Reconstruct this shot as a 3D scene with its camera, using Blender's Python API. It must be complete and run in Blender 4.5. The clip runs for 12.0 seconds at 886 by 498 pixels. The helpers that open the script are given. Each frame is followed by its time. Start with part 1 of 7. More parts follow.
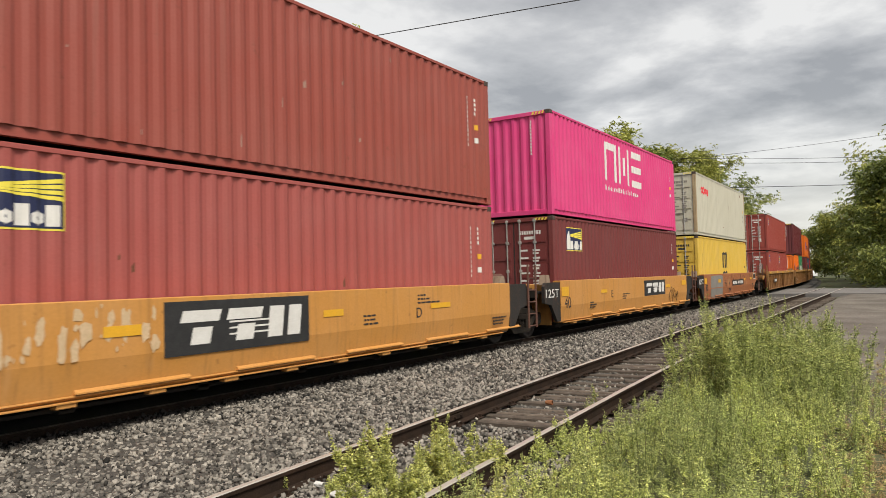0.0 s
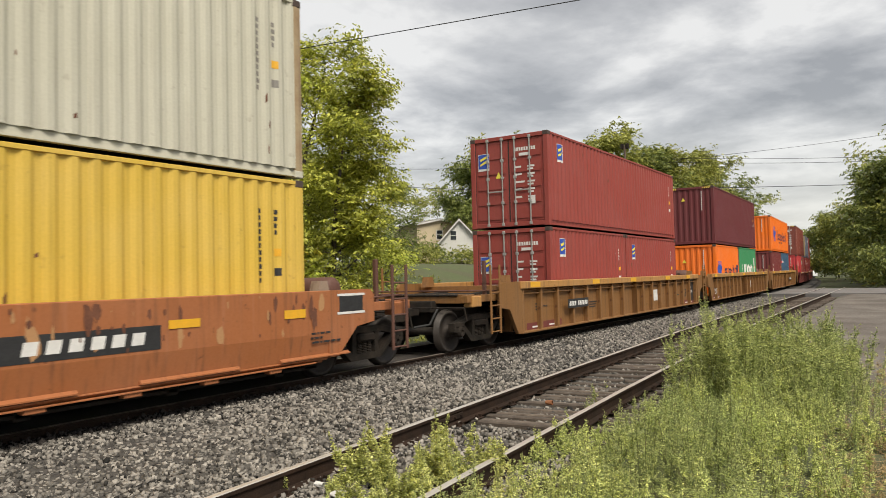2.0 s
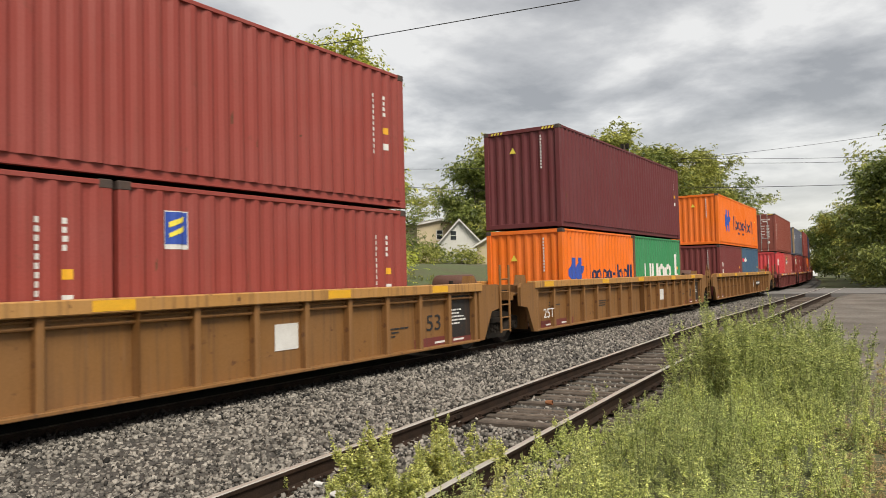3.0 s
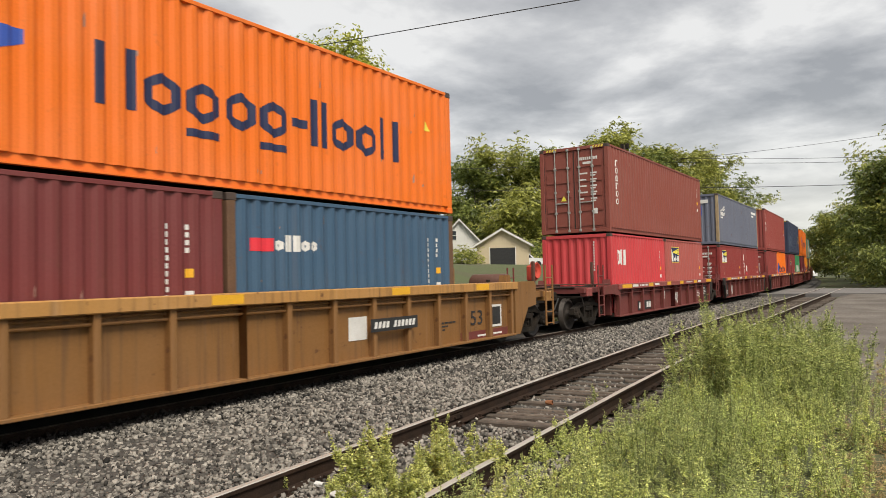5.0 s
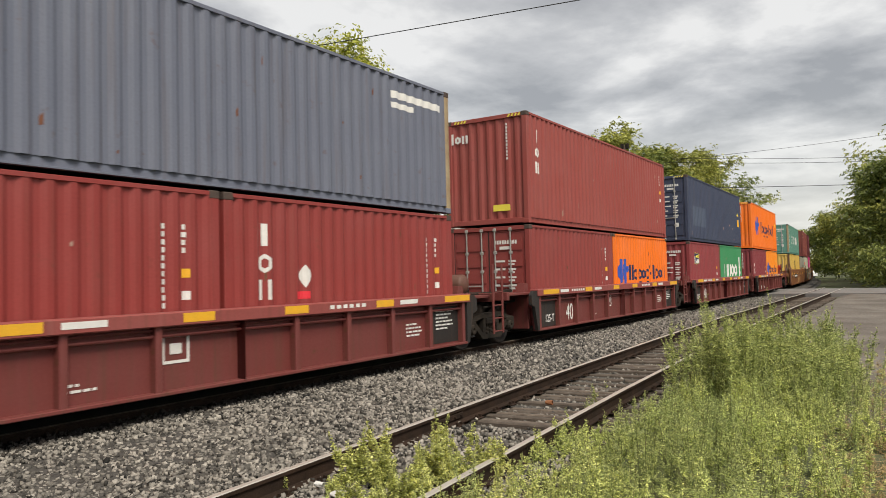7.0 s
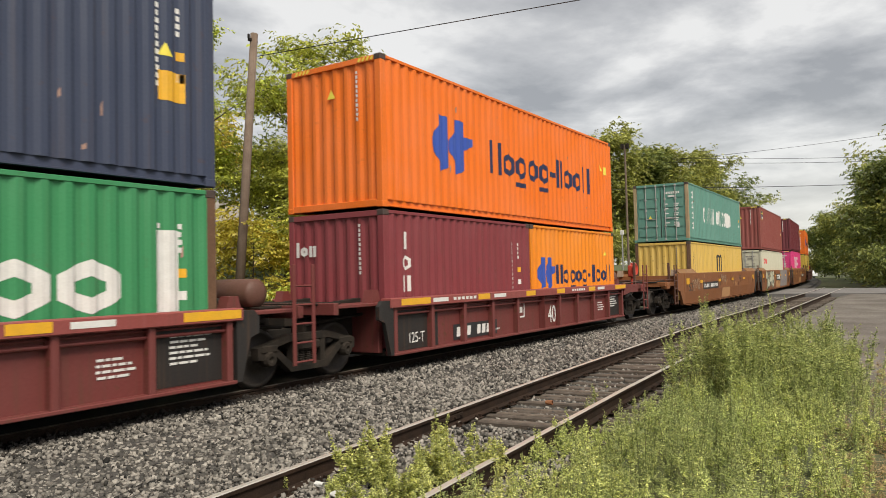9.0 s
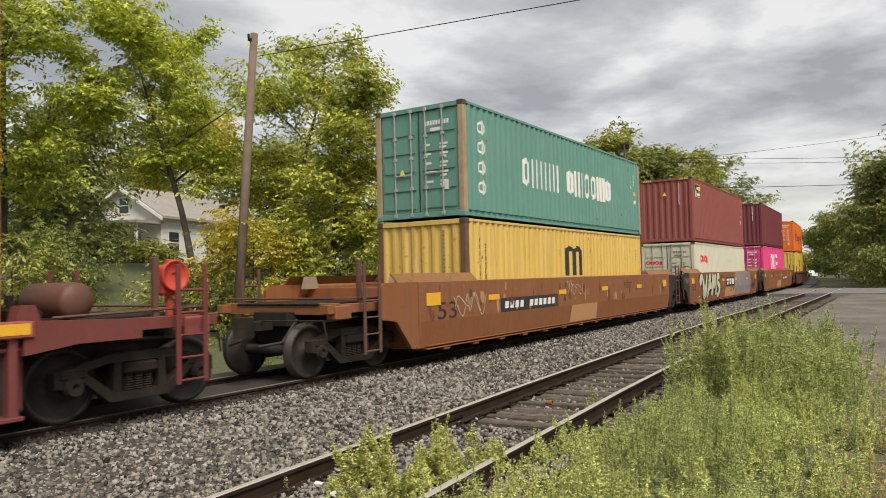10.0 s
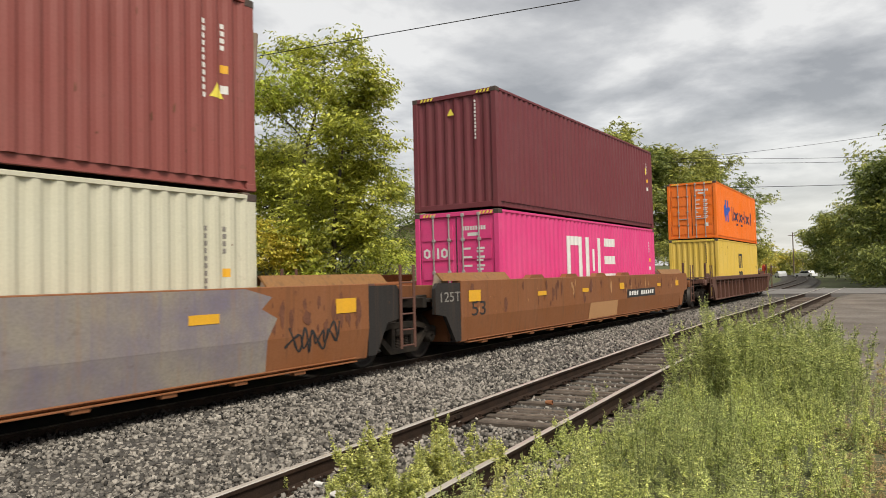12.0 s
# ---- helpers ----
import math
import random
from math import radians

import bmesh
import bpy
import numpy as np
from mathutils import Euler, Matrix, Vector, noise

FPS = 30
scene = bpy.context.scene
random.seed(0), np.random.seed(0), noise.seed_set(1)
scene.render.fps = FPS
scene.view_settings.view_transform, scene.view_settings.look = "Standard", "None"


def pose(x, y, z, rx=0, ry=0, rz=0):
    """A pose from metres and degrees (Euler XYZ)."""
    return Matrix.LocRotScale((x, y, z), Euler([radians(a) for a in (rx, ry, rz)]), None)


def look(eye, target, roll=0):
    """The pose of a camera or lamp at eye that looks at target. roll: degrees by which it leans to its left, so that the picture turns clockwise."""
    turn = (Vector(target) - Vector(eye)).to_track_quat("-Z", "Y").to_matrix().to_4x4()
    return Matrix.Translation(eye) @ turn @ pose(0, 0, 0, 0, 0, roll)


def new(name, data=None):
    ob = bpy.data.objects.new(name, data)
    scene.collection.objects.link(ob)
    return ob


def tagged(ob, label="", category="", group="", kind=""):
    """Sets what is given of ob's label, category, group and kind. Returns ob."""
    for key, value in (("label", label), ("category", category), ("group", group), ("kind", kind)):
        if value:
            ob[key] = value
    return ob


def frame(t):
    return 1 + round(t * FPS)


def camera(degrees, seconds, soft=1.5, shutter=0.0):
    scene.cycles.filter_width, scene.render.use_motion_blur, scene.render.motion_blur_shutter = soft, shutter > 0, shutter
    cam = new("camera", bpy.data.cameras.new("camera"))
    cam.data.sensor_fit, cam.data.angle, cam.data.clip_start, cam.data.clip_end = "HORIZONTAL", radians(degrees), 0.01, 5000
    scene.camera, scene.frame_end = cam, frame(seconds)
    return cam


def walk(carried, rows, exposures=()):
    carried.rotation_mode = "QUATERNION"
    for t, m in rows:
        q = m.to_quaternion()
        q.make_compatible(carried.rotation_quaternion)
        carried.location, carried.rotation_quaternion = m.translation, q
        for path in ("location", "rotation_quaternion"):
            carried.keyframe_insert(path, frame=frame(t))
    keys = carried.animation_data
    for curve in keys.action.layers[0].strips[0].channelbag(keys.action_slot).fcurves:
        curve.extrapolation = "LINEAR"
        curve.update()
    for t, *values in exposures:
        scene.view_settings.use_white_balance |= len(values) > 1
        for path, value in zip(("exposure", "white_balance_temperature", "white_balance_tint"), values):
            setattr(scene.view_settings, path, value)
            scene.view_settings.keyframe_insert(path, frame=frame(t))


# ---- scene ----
# The train's track runs along +y; x is across it; rail tops lie at z = 0.
EYE = Vector((0.0, 0.0, 1.655))
YAW, PITCH, ROLL = radians(33.01), radians(2.2), -1.392
AIM = EYE + Vector((-math.sin(YAW) * math.cos(PITCH), math.cos(YAW) * math.cos(PITCH), math.sin(PITCH)))
cam = camera(62.68, 12.0, soft=0.8, shutter=0.06)
walk(cam, [(0.0, look(EYE, AIM, ROLL)), (12.0, look(EYE, AIM, ROLL))], exposures=[(0.0, 0.40), (12.0, 0.40)])


# ---- light ----
def build_world():
    w = bpy.data.worlds.new("overcast_sky")
    scene.world = w
    w.use_nodes = True
    n, l = w.node_tree.nodes, w.node_tree.links
    n.clear()
    out = n.new("ShaderNodeOutputWorld")
    sky = n.new("ShaderNodeTexSky")
    sky.sky_type, sky.sun_disc = "NISHITA", False
    sky.sun_elevation, sky.sun_rotation = radians(52), radians(120)
    skybg = n.new("ShaderNodeBackground")
    skybg.inputs[1].default_value = 0.015
    l.new(sky.outputs[0], skybg.inputs[0])
    tc = n.new("ShaderNodeTexCoord")
    sep = n.new("ShaderNodeSeparateXYZ")
    l.new(tc.outputs["Generated"], sep.inputs[0])

    def math_node(op, a, b=None):
        m = n.new("ShaderNodeMath")
        m.operation = op
        for i, v in enumerate((a, b)):
            if v is None:
                continue
            if isinstance(v, (int, float)):
                m.inputs[i].default_value = v
            else:
                l.new(v, m.inputs[i])
        return m.outputs[0]

    # clouds lie on a flat layer overhead
    up = math_node("ADD", math_node("MAXIMUM", sep.outputs[2], 0.0), 0.10)
    cx, cy = math_node("DIVIDE", sep.outputs[0], up), math_node("DIVIDE", sep.outputs[1], up)
    com = n.new("ShaderNodeCombineXYZ")
    l.new(cx, com.inputs[0]), l.new(cy, com.inputs[1])
    mp = n.new("ShaderNodeMapping")
    mp.inputs["Rotation"].default_value = (0, 0, radians(20))
    mp.inputs["Scale"].default_value = (0.75, 0.62, 1)
    mp.inputs["Location"].default_value = (3.1, 1.7, 0)
    l.new(com.outputs[0], mp.inputs[0])
    big = n.new("ShaderNodeTexNoise")
    big.inputs["Scale"].default_value, big.inputs["Detail"].default_value = 1.9, 8
    big.inputs["Roughness"].default_value, big.inputs["Distortion"].default_value = 0.55, 0.15
    l.new(mp.outputs[0], big.inputs["Vector"])
    ramp = n.new("ShaderNodeValToRGB")
    e = ramp.color_ramp.elements
    e[0].position, e[0].color = 0.37, (0.44, 0.437, 0.435, 1)
    e[1].position, e[1].color = 0.62, (1.06, 1.04, 1.0, 1)
    mid = ramp.color_ramp.elements.new(0.50)
    mid.color = (0.70, 0.692, 0.68, 1)
    l.new(big.outputs[0], ramp.inputs[0])
    # a bright band low down
    low = n.new("ShaderNodeMapRange")
    low.inputs["From Min"].default_value, low.inputs["From Max"].default_value = 0.22, 0.04
    low.interpolation_type = "SMOOTHSTEP"
    l.new(sep.outputs[2], low.inputs[0])
    lowk = math_node("MULTIPLY", low.outputs[0], 0.75)
    mix = n.new("ShaderNodeMix")
    mix.data_type = "RGBA"
    l.new(lowk, mix.inputs[0]), l.new(ramp.outputs[0], mix.inputs[6])
    mix.inputs[7].default_value = (0.96, 0.93, 0.86, 1)
    cbg = n.new("ShaderNodeBackground")
    cbg.inputs[1].default_value = 0.57
    l.new(mix.outputs[2], cbg.inputs[0])
    add = n.new("ShaderNodeAddShader")
    l.new(skybg.outputs[0], add.inputs[0]), l.new(cbg.outputs[0], add.inputs[1])
    l.new(add.outputs[0], out.inputs[0])


build_world()
SUN_DIR = Vector((math.cos(radians(52)) * math.sin(radians(120)), math.cos(radians(52)) * math.cos(radians(120)), math.sin(radians(52))))
sun = new("sun", bpy.data.lights.new("sun", "SUN"))
sun.data.energy, sun.data.angle, sun.data.color = 3.1, radians(26), (1.0, 0.92, 0.78)
sun.matrix_world = look(SUN_DIR * 100, (0, 0, 0))


# ---- materials ----
def shader(name, color, rough=0.6, metal=0.0, fleck=(0.5, 0.5, 0.5), amount=0.25, scale=3.0, fine=60.0, bump=0.1, streak=0.0, island=0.0, spec=0.5, dirt=None):
    """A surface whose colour wanders at two scales; streak adds run-down stains, island varies it from piece to piece."""
    m = bpy.data.materials.new(name)
    m.use_nodes = True
    n, l = m.node_tree.nodes, m.node_tree.links
    b = n["Principled BSDF"]
    tc = n.new("ShaderNodeTexCoord")

    def noise_tex(s, d, stretch=None):
        t = n.new("ShaderNodeTexNoise")
        t.inputs["Scale"].default_value, t.inputs["Detail"].default_value = s, d
        if stretch:
            mp = n.new("ShaderNodeMapping")
            mp.inputs["Scale"].default_value = stretch
            l.new(tc.outputs["Object"], mp.inputs[0]), l.new(mp.outputs[0], t.inputs["Vector"])
        else:
            l.new(tc.outputs["Object"], t.inputs["Vector"])
        return t.outputs[0]

    def rng(v, a, c, lo, hi):
        r = n.new("ShaderNodeMapRange")
        for i, q in zip((1, 2, 3, 4), (a, c, lo, hi)):
            r.inputs[i].default_value = q
        l.new(v, r.inputs[0])
        return r.outputs[0]

    def mixc(f, a, c):
        x = n.new("ShaderNodeMix")
        x.data_type = "RGBA"
        for i, q in ((0, f), (6, a), (7, c)):
            if isinstance(q, (tuple, list)):
                x.inputs[i].default_value = (*q[:3], 1)
            elif isinstance(q, (int, float)):
                x.inputs[i].default_value = q
            else:
                l.new(q, x.inputs[i])
        return x.outputs[2]

    large, small = noise_tex(scale, 4), noise_tex(fine, 3)
    col = mixc(rng(large, 0.35, 0.7, 0, amount), tuple(color), tuple(fleck))
    col = mixc(rng(small, 0.3, 0.75, 0, amount * 0.7), col, tuple(0.55 * c for c in color))
    if streak:
        st = noise_tex(1.0, 5, (13.0, 13.0, 0.45))
        col = mixc(rng(st, 0.52, 0.78, 0, streak), col, dirt or (0.09, 0.05, 0.03))
        sc = noise_tex(1.0, 5, (9.0, 9.0, 0.5))
        col = mixc(rng(sc, 0.60, 0.74, 0, min(0.5, streak * 1.2)), col, tuple(fleck))
        sp = noise_tex(7.0, 5)
        col = mixc(rng(sp, 0.66, 0.74, 0, streak), col, (0.10, 0.042, 0.02))
    if island:
        g = n.new("ShaderNodeNewGeometry")
        hsv = n.new("ShaderNodeHueSaturation")
        l.new(rng(g.outputs["Random Per Island"], 0, 1, 1 - island, 1 + island), hsv.inputs["Value"])
        l.new(col, hsv.inputs["Color"])
        col = hsv.outputs[0]
    l.new(col, b.inputs["Base Color"])
    b.inputs["Metallic"].default_value = metal
    b.inputs["Specular IOR Level"].default_value = spec
    l.new(rng(small, 0.3, 0.7, max(0, rough - 0.08), min(1, rough + 0.1)), b.inputs["Roughness"])
    if bump:
        bp = n.new("ShaderNodeBump")
        bp.inputs["Strength"].default_value, bp.inputs["Distance"].default_value = bump, 0.01
        l.new(small, bp.inputs["Height"]), l.new(bp.outputs[0], b.inputs["Normal"])
    return m


PAINTS = {}


def paint(rgb, wear=0.25):
    key = (*rgb, wear)
    if key not in PAINTS:
        grey = sum(rgb) / 3
        light = tuple(min(0.9, c * 0.95 + 0.22 * grey + 0.012) for c in rgb)
        PAINTS[key] = shader("paint", rgb, 0.55, 0, light, 0.32, 1.1, 35, 0.05, streak=wear, spec=0.35)
    return PAINTS[key]


def leaf_shader(name, color, other, island=0.45):
    m = bpy.data.materials.new(name)
    m.use_nodes = True
    n, l = m.node_tree.nodes, m.node_tree.links
    n.clear()
    out = n.new("ShaderNodeOutputMaterial")
    g = n.new("ShaderNodeNewGeometry")
    mix = n.new("ShaderNodeMix")
    mix.data_type = "RGBA"
    tc, big = n.new("ShaderNodeTexCoord"), n.new("ShaderNodeTexNoise")
    big.inputs["Scale"].default_value = 0.6
    l.new(tc.outputs["Object"], big.inputs["Vector"])
    ad = n.new("ShaderNodeMath")
    ad.operation = "MULTIPLY"
    l.new(g.outputs["Random Per Island"], ad.inputs[0]), l.new(big.outputs[0], ad.inputs[1])
    sc = n.new("ShaderNodeMath")
    sc.operation = "MULTIPLY"
    sc.inputs[1].default_value = 1.6
    l.new(ad.outputs[0], sc.inputs[0]), l.new(sc.outputs[0], mix.inputs[0])
    mix.inputs[6].default_value, mix.inputs[7].default_value = (*color, 1), (*other, 1)
    hsv = n.new("ShaderNodeHueSaturation")
    r = n.new("ShaderNodeMapRange")
    r.inputs[3].default_value, r.inputs[4].default_value = 1 - island, 1 + island
    l.new(g.outputs["Random Per Island"], r.inputs[0]), l.new(r.outputs[0], hsv.inputs["Value"])
    l.new(mix.outputs[2], hsv.inputs["Color"])
    d, t, ms = n.new("ShaderNodeBsdfDiffuse"), n.new("ShaderNodeBsdfTranslucent"), n.new("ShaderNodeMixShader")
    gl, ms2 = n.new("ShaderNodeBsdfGlossy"), n.new("ShaderNodeMixShader")
    gl.inputs["Roughness"].default_value = 0.45
    l.new(hsv.outputs[0], d.inputs[0]), l.new(hsv.outputs[0], t.inputs[0])
    ms.inputs[0].default_value, ms2.inputs[0].default_value = 0.38, 0.04
    l.new(d.outputs[0], ms.inputs[1]), l.new(t.outputs[0], ms.inputs[2])
    l.new(ms.outputs[0], ms2.inputs[1]), l.new(gl.outputs[0], ms2.inputs[2])
    l.new(ms2.outputs[0], out.inputs[0])
    return m


M_STEEL = shader("dark_steel", (0.020, 0.018, 0.016), 0.8, 0, (0.055, 0.038, 0.028), 0.5, 4, 50, 0.2, spec=0.15)
M_RAILHEAD = shader("rail_head", (0.58, 0.54, 0.49), 0.38, 0.35, (0.48, 0.40, 0.34), 0.35, 3, 40, 0.05)
M_MAINHEAD = shader("main_rail_head", (0.20, 0.17, 0.145), 0.5, 0.3, (0.12, 0.085, 0.065), 0.5, 3, 40, 0.05)
M_RAILWEB = shader("rail_web", (0.026, 0.018, 0.014), 0.9, 0, (0.06, 0.035, 0.024), 0.6, 5, 70, 0.3, spec=0.12)
M_TIE = shader("weathered_tie", (0.085, 0.066, 0.052), 0.9, 0, (0.19, 0.155, 0.125), 0.7, 6, 45, 0.6, island=0.3)
M_STONE = shader("ballast_stone", (0.155, 0.141, 0.124), 0.85, 0, (0.33, 0.305, 0.27), 0.6, 9, 90, 0.4, island=0.95)
# kept dark: shade in the gaps between loose stones is in this colour
M_BED = shader("ballast_bed", (0.050, 0.046, 0.042), 0.95, 0, (0.12, 0.11, 0.10), 0.8, 14, 45, 1.0)
# oil stains and the shade under the train, in one dark colour
M_OIL_SHADE = shader("oily_shaded_ballast", (0.035, 0.03, 0.027), 0.9, 0, (0.07, 0.055, 0.045), 0.7, 5, 40, 0.8)
M_GROUND = shader("ground_soil", (0.10, 0.10, 0.05), 0.95, 0, (0.09, 0.13, 0.04), 0.9, 0.35, 9, 0.8)
M_ASPHALT = shader("worn_asphalt", (0.17, 0.16, 0.155), 0.85, 0, (0.24, 0.23, 0.22), 0.7, 0.5, 30, 0.3)
M_GRAVEL = shader("gravel_lot", (0.125, 0.105, 0.088), 0.95, 0, (0.25, 0.225, 0.195), 1.0, 0.45, 14, 0.9)
M_WHITE = shader("white_marking", (0.75, 0.74, 0.72), 0.6, 0, (0.55, 0.53, 0.5), 0.4, 6, 50, 0.02)
M_BLACK = shader("black_marking", (0.02, 0.02, 0.022), 0.55, 0, (0.05, 0.05, 0.05), 0.4, 6, 50, 0.02)
M_YELLOW = shader("reflector_yellow", (0.80, 0.42, 0.02), 0.45, 0, (0.6, 0.33, 0.04), 0.4, 6, 50, 0.02)
M_LEMON = shader("lemon_marking", (0.85, 0.72, 0.08), 0.5, 0, (0.7, 0.6, 0.1), 0.3, 6, 50, 0.02)
M_RED = shader("red_marking", (0.75, 0.03, 0.05), 0.5, 0, (0.6, 0.05, 0.06), 0.3, 6, 50, 0.02)
M_BLUE = shader("blue_marking", (0.03, 0.08, 0.42), 0.5, 0, (0.05, 0.1, 0.35), 0.3, 6, 50, 0.02)
M_NAVY = shader("navy_marking", (0.012, 0.018, 0.07), 0.5, 0, (0.03, 0.04, 0.1), 0.3, 6, 50, 0.02)
M_GALV = shader("galvanised_bar", (0.45, 0.45, 0.44), 0.5, 0.5, (0.3, 0.26, 0.22), 0.5, 6, 60, 0.05)
M_SEAL = shader("black_rubber", (0.02, 0.02, 0.02), 0.7, 0, (0.04, 0.04, 0.04), 0.3, 6, 60, 0.05)
M_BARK = shader("bark", (0.075, 0.06, 0.048), 0.95, 0, (0.14, 0.12, 0.1), 0.7, 5, 40, 0.9)
M_POLE = shader("pole_wood", (0.16, 0.115, 0.085), 0.9, 0, (0.24, 0.18, 0.14), 0.6, 3, 40, 0.5, streak=0.3)
M_WIRE = shader("black_wire", (0.02, 0.02, 0.02), 0.6, 0, (0.03, 0.03, 0.03), 0.2, 5, 50, 0)
M_DIRTYWHITE = shader("white_siding", (0.72, 0.71, 0.68), 0.7, 0, (0.6, 0.6, 0.57), 0.4, 0.8, 30, 0.1, streak=0.12)
M_TAN = shader("tan_siding", (0.62, 0.52, 0.36), 0.7, 0, (0.55, 0.46, 0.32), 0.4, 0.8, 30, 0.1, streak=0.12)
M_ROOF = shader("roof_shingle", (0.30, 0.275, 0.25), 0.9, 0, (0.38, 0.35, 0.32), 0.6, 2, 30, 0.5)
M_GLASS = shader("window_glass", (0.03, 0.035, 0.04), 0.08, 0, (0.06, 0.07, 0.08), 0.3, 1, 10, 0.0)
M_CAR = shader("white_car_paint", (0.75, 0.76, 0.78), 0.25, 0, (0.7, 0.7, 0.7), 0.2, 1, 10, 0.0)


# ---- mesh building ----
class Build:
    """Gathers faces, then becomes one mesh."""

    def __init__(self):
        self.v, self.f = [], []

    def add(self, verts, faces):
        o = len(self.v)
        self.v += [tuple(q) for q in verts]
        self.f += [tuple(i + o for i in q) for q in faces]
        return self

    def box(self, a, c, bevel=0.0):
        lo, hi = [min(p, q) for p, q in zip(a, c)], [max(p, q) for p, q in zip(a, c)]
        if not bevel:
            vs = [(x, y, z) for x in (lo[0], hi[0]) for y in (lo[1], hi[1]) for z in (lo[2], hi[2])]
            return self.add(vs, [(0, 1, 3, 2), (4, 6, 7, 5), (0, 4, 5, 1), (2, 3, 7, 6), (0, 2, 6, 4), (1, 5, 7, 3)])
        bevel = min(bevel, 0.4 * min(h - g for g, h in zip(lo, hi)))
        vs, idx = [], {}
        for i in (0, 1):
            for j in (0, 1):
                for k in (0, 1):
                    for ax in (0, 1, 2):
                        s = [(lo, hi)[q][d] + (0 if d == ax else (bevel if q == 0 else -bevel)) for d, q in enumerate((i, j, k))]
                        idx[i, j, k, ax] = len(vs)
                        vs.append(s)
        fs = []
        for ax in (0, 1, 2):
            u, w = [d for d in (0, 1, 2) if d != ax]
            for q in (0, 1):
                loop = []
                for p, r in ((0, 0), (1, 0), (1, 1), (0, 1)):
                    t = [0, 0, 0]
                    t[ax], t[u], t[w] = q, p, r
                    loop.append(idx[(*t, ax)])
                fs.append(tuple(loop if (q == 1) ^ (ax == 1) else loop[::-1]))
            for p in (0, 1):
                for r in (0, 1):
                    t0, t1 = [0, 0, 0], [0, 0, 0]
                    t0[u], t0[w], t1[u], t1[w] = p, r, p, r
                    t1[ax] = 1
                    fs.append((idx[(*t0, u)], idx[(*t1, u)], idx[(*t1, w)], idx[(*t0, w)]))
        for i in (0, 1):
            for j in (0, 1):
                for k in (0, 1):
                    fs.append((idx[i, j, k, 0], idx[i, j, k, 1], idx[i, j, k, 2]))
        return self.add(vs, fs)

    def prism(self, poly, axis, a, c):
        """A flat outline in the two other axes, drawn out along axis from a to c."""
        def put(q, d):
            r = list(q)
            r.insert(axis, d)
            return r
        k = len(poly)
        vs = [put(q, a) for q in poly] + [put(q, c) for q in poly]
        fs = [tuple(range(k))[::-1], tuple(range(k, 2 * k))] + [(i, (i + 1) % k, k + (i + 1) % k, k + i) for i in range(k)]
        return self.add(vs, fs)

    def tube(self, p, q, r, k=8, r2=None):
        p, q = Vector(p), Vector(q)
        ax = (q - p).normalized()
        u = ax.orthogonal().normalized()
        w = ax.cross(u)
        r2 = r if r2 is None else r2
        vs = [p + r * (u * math.cos(t) + w * math.sin(t)) for t in (2 * math.pi * i / k for i in range(k))]
        vs += [q + r2 * (u * math.cos(t) + w * math.sin(t)) for t in (2 * math.pi * i / k for i in range(k))]
        fs = [(i, (i + 1) % k, k + (i + 1) % k, k + i) for i in range(k)] + [tuple(range(k))[::-1], tuple(range(k, 2 * k))]
        return self.add(vs, fs)

    def lathe(self, prof, k=24, axis=0, at=(0, 0, 0)):
        """prof: (along, radius) pairs turned round an axis."""
        vs = []
        for a, r in prof:
            for i in range(k):
                t = 2 * math.pi * i / k
                q = [r * math.cos(t), r * math.sin(t)]
                q.insert(axis, a)
                vs.append([g + h for g, h in zip(q, at)])
        fs = [(j * k + i, j * k + (i + 1) % k, (j + 1) * k + (i + 1) % k, (j + 1) * k + i) for j in range(len(prof) - 1) for i in range(k)]
        return self.add(vs, fs)

    def mesh(self, name, mat=None, smooth=False, fix=True):
        me = bpy.data.meshes.new(name)
        me.from_pydata(self.v, [], self.f)
        if fix:
            bm = bmesh.new()
            bm.from_mesh(me)
            bmesh.ops.recalc_face_normals(bm, faces=bm.faces)
            bm.to_mesh(me)
            bm.free()
        if smooth:
            me.polygons.foreach_set("use_smooth", [True] * len(me.polygons))
        if mat:
            me.materials.append(mat)
        return me


def part(name, data, mat, parent, label="", at=None, smooth=False):
    """One mesh object under a thing or a part."""
    me = data.mesh(name, mat, smooth) if isinstance(data, Build) else data
    ob = new(name, me)
    ob.parent = parent
    if at is not None:
        ob.location = at
    return tagged(ob, label=label)


def thing(name, label, category, group="", kind="", at=(0, 0, 0)):
    ob = new(name)
    ob.location, ob.empty_display_size = at, 0.3
    return tagged(ob, label, category, group, kind)


def solo(name, data, mat, label="", category="", group="", kind="", at=(0, 0, 0), smooth=False):
    ob = new(name, data.mesh(name, mat, smooth) if isinstance(data, Build) else data)
    ob.location = at
    return tagged(ob, label, category, group, kind)


SHARED = {}


def shared(key, mat, make, smooth=False):
    """A mesh built once for each key, with one copy of it per material."""
    if key not in SHARED:
        SHARED[key] = make().mesh(key[0] if isinstance(key, tuple) else key, None, smooth)
    k2 = (key, mat.name)
    if k2 not in SHARED:
        me = SHARED[key].copy()
        me.materials.append(mat)
        SHARED[k2] = me
    return SHARED[k2]


# ---- the track's line ----
BEND, START, MAIN_X = 0.00056, 26.0, -9.46
ARC_S = np.arange(-80.0, 460.0, 0.25)
ARC_U = np.concatenate([[0], np.cumsum(np.sqrt(1 + (2 * BEND * np.maximum(0, ARC_S[:-1] - START)) ** 2) * 0.25)]) - 80.0


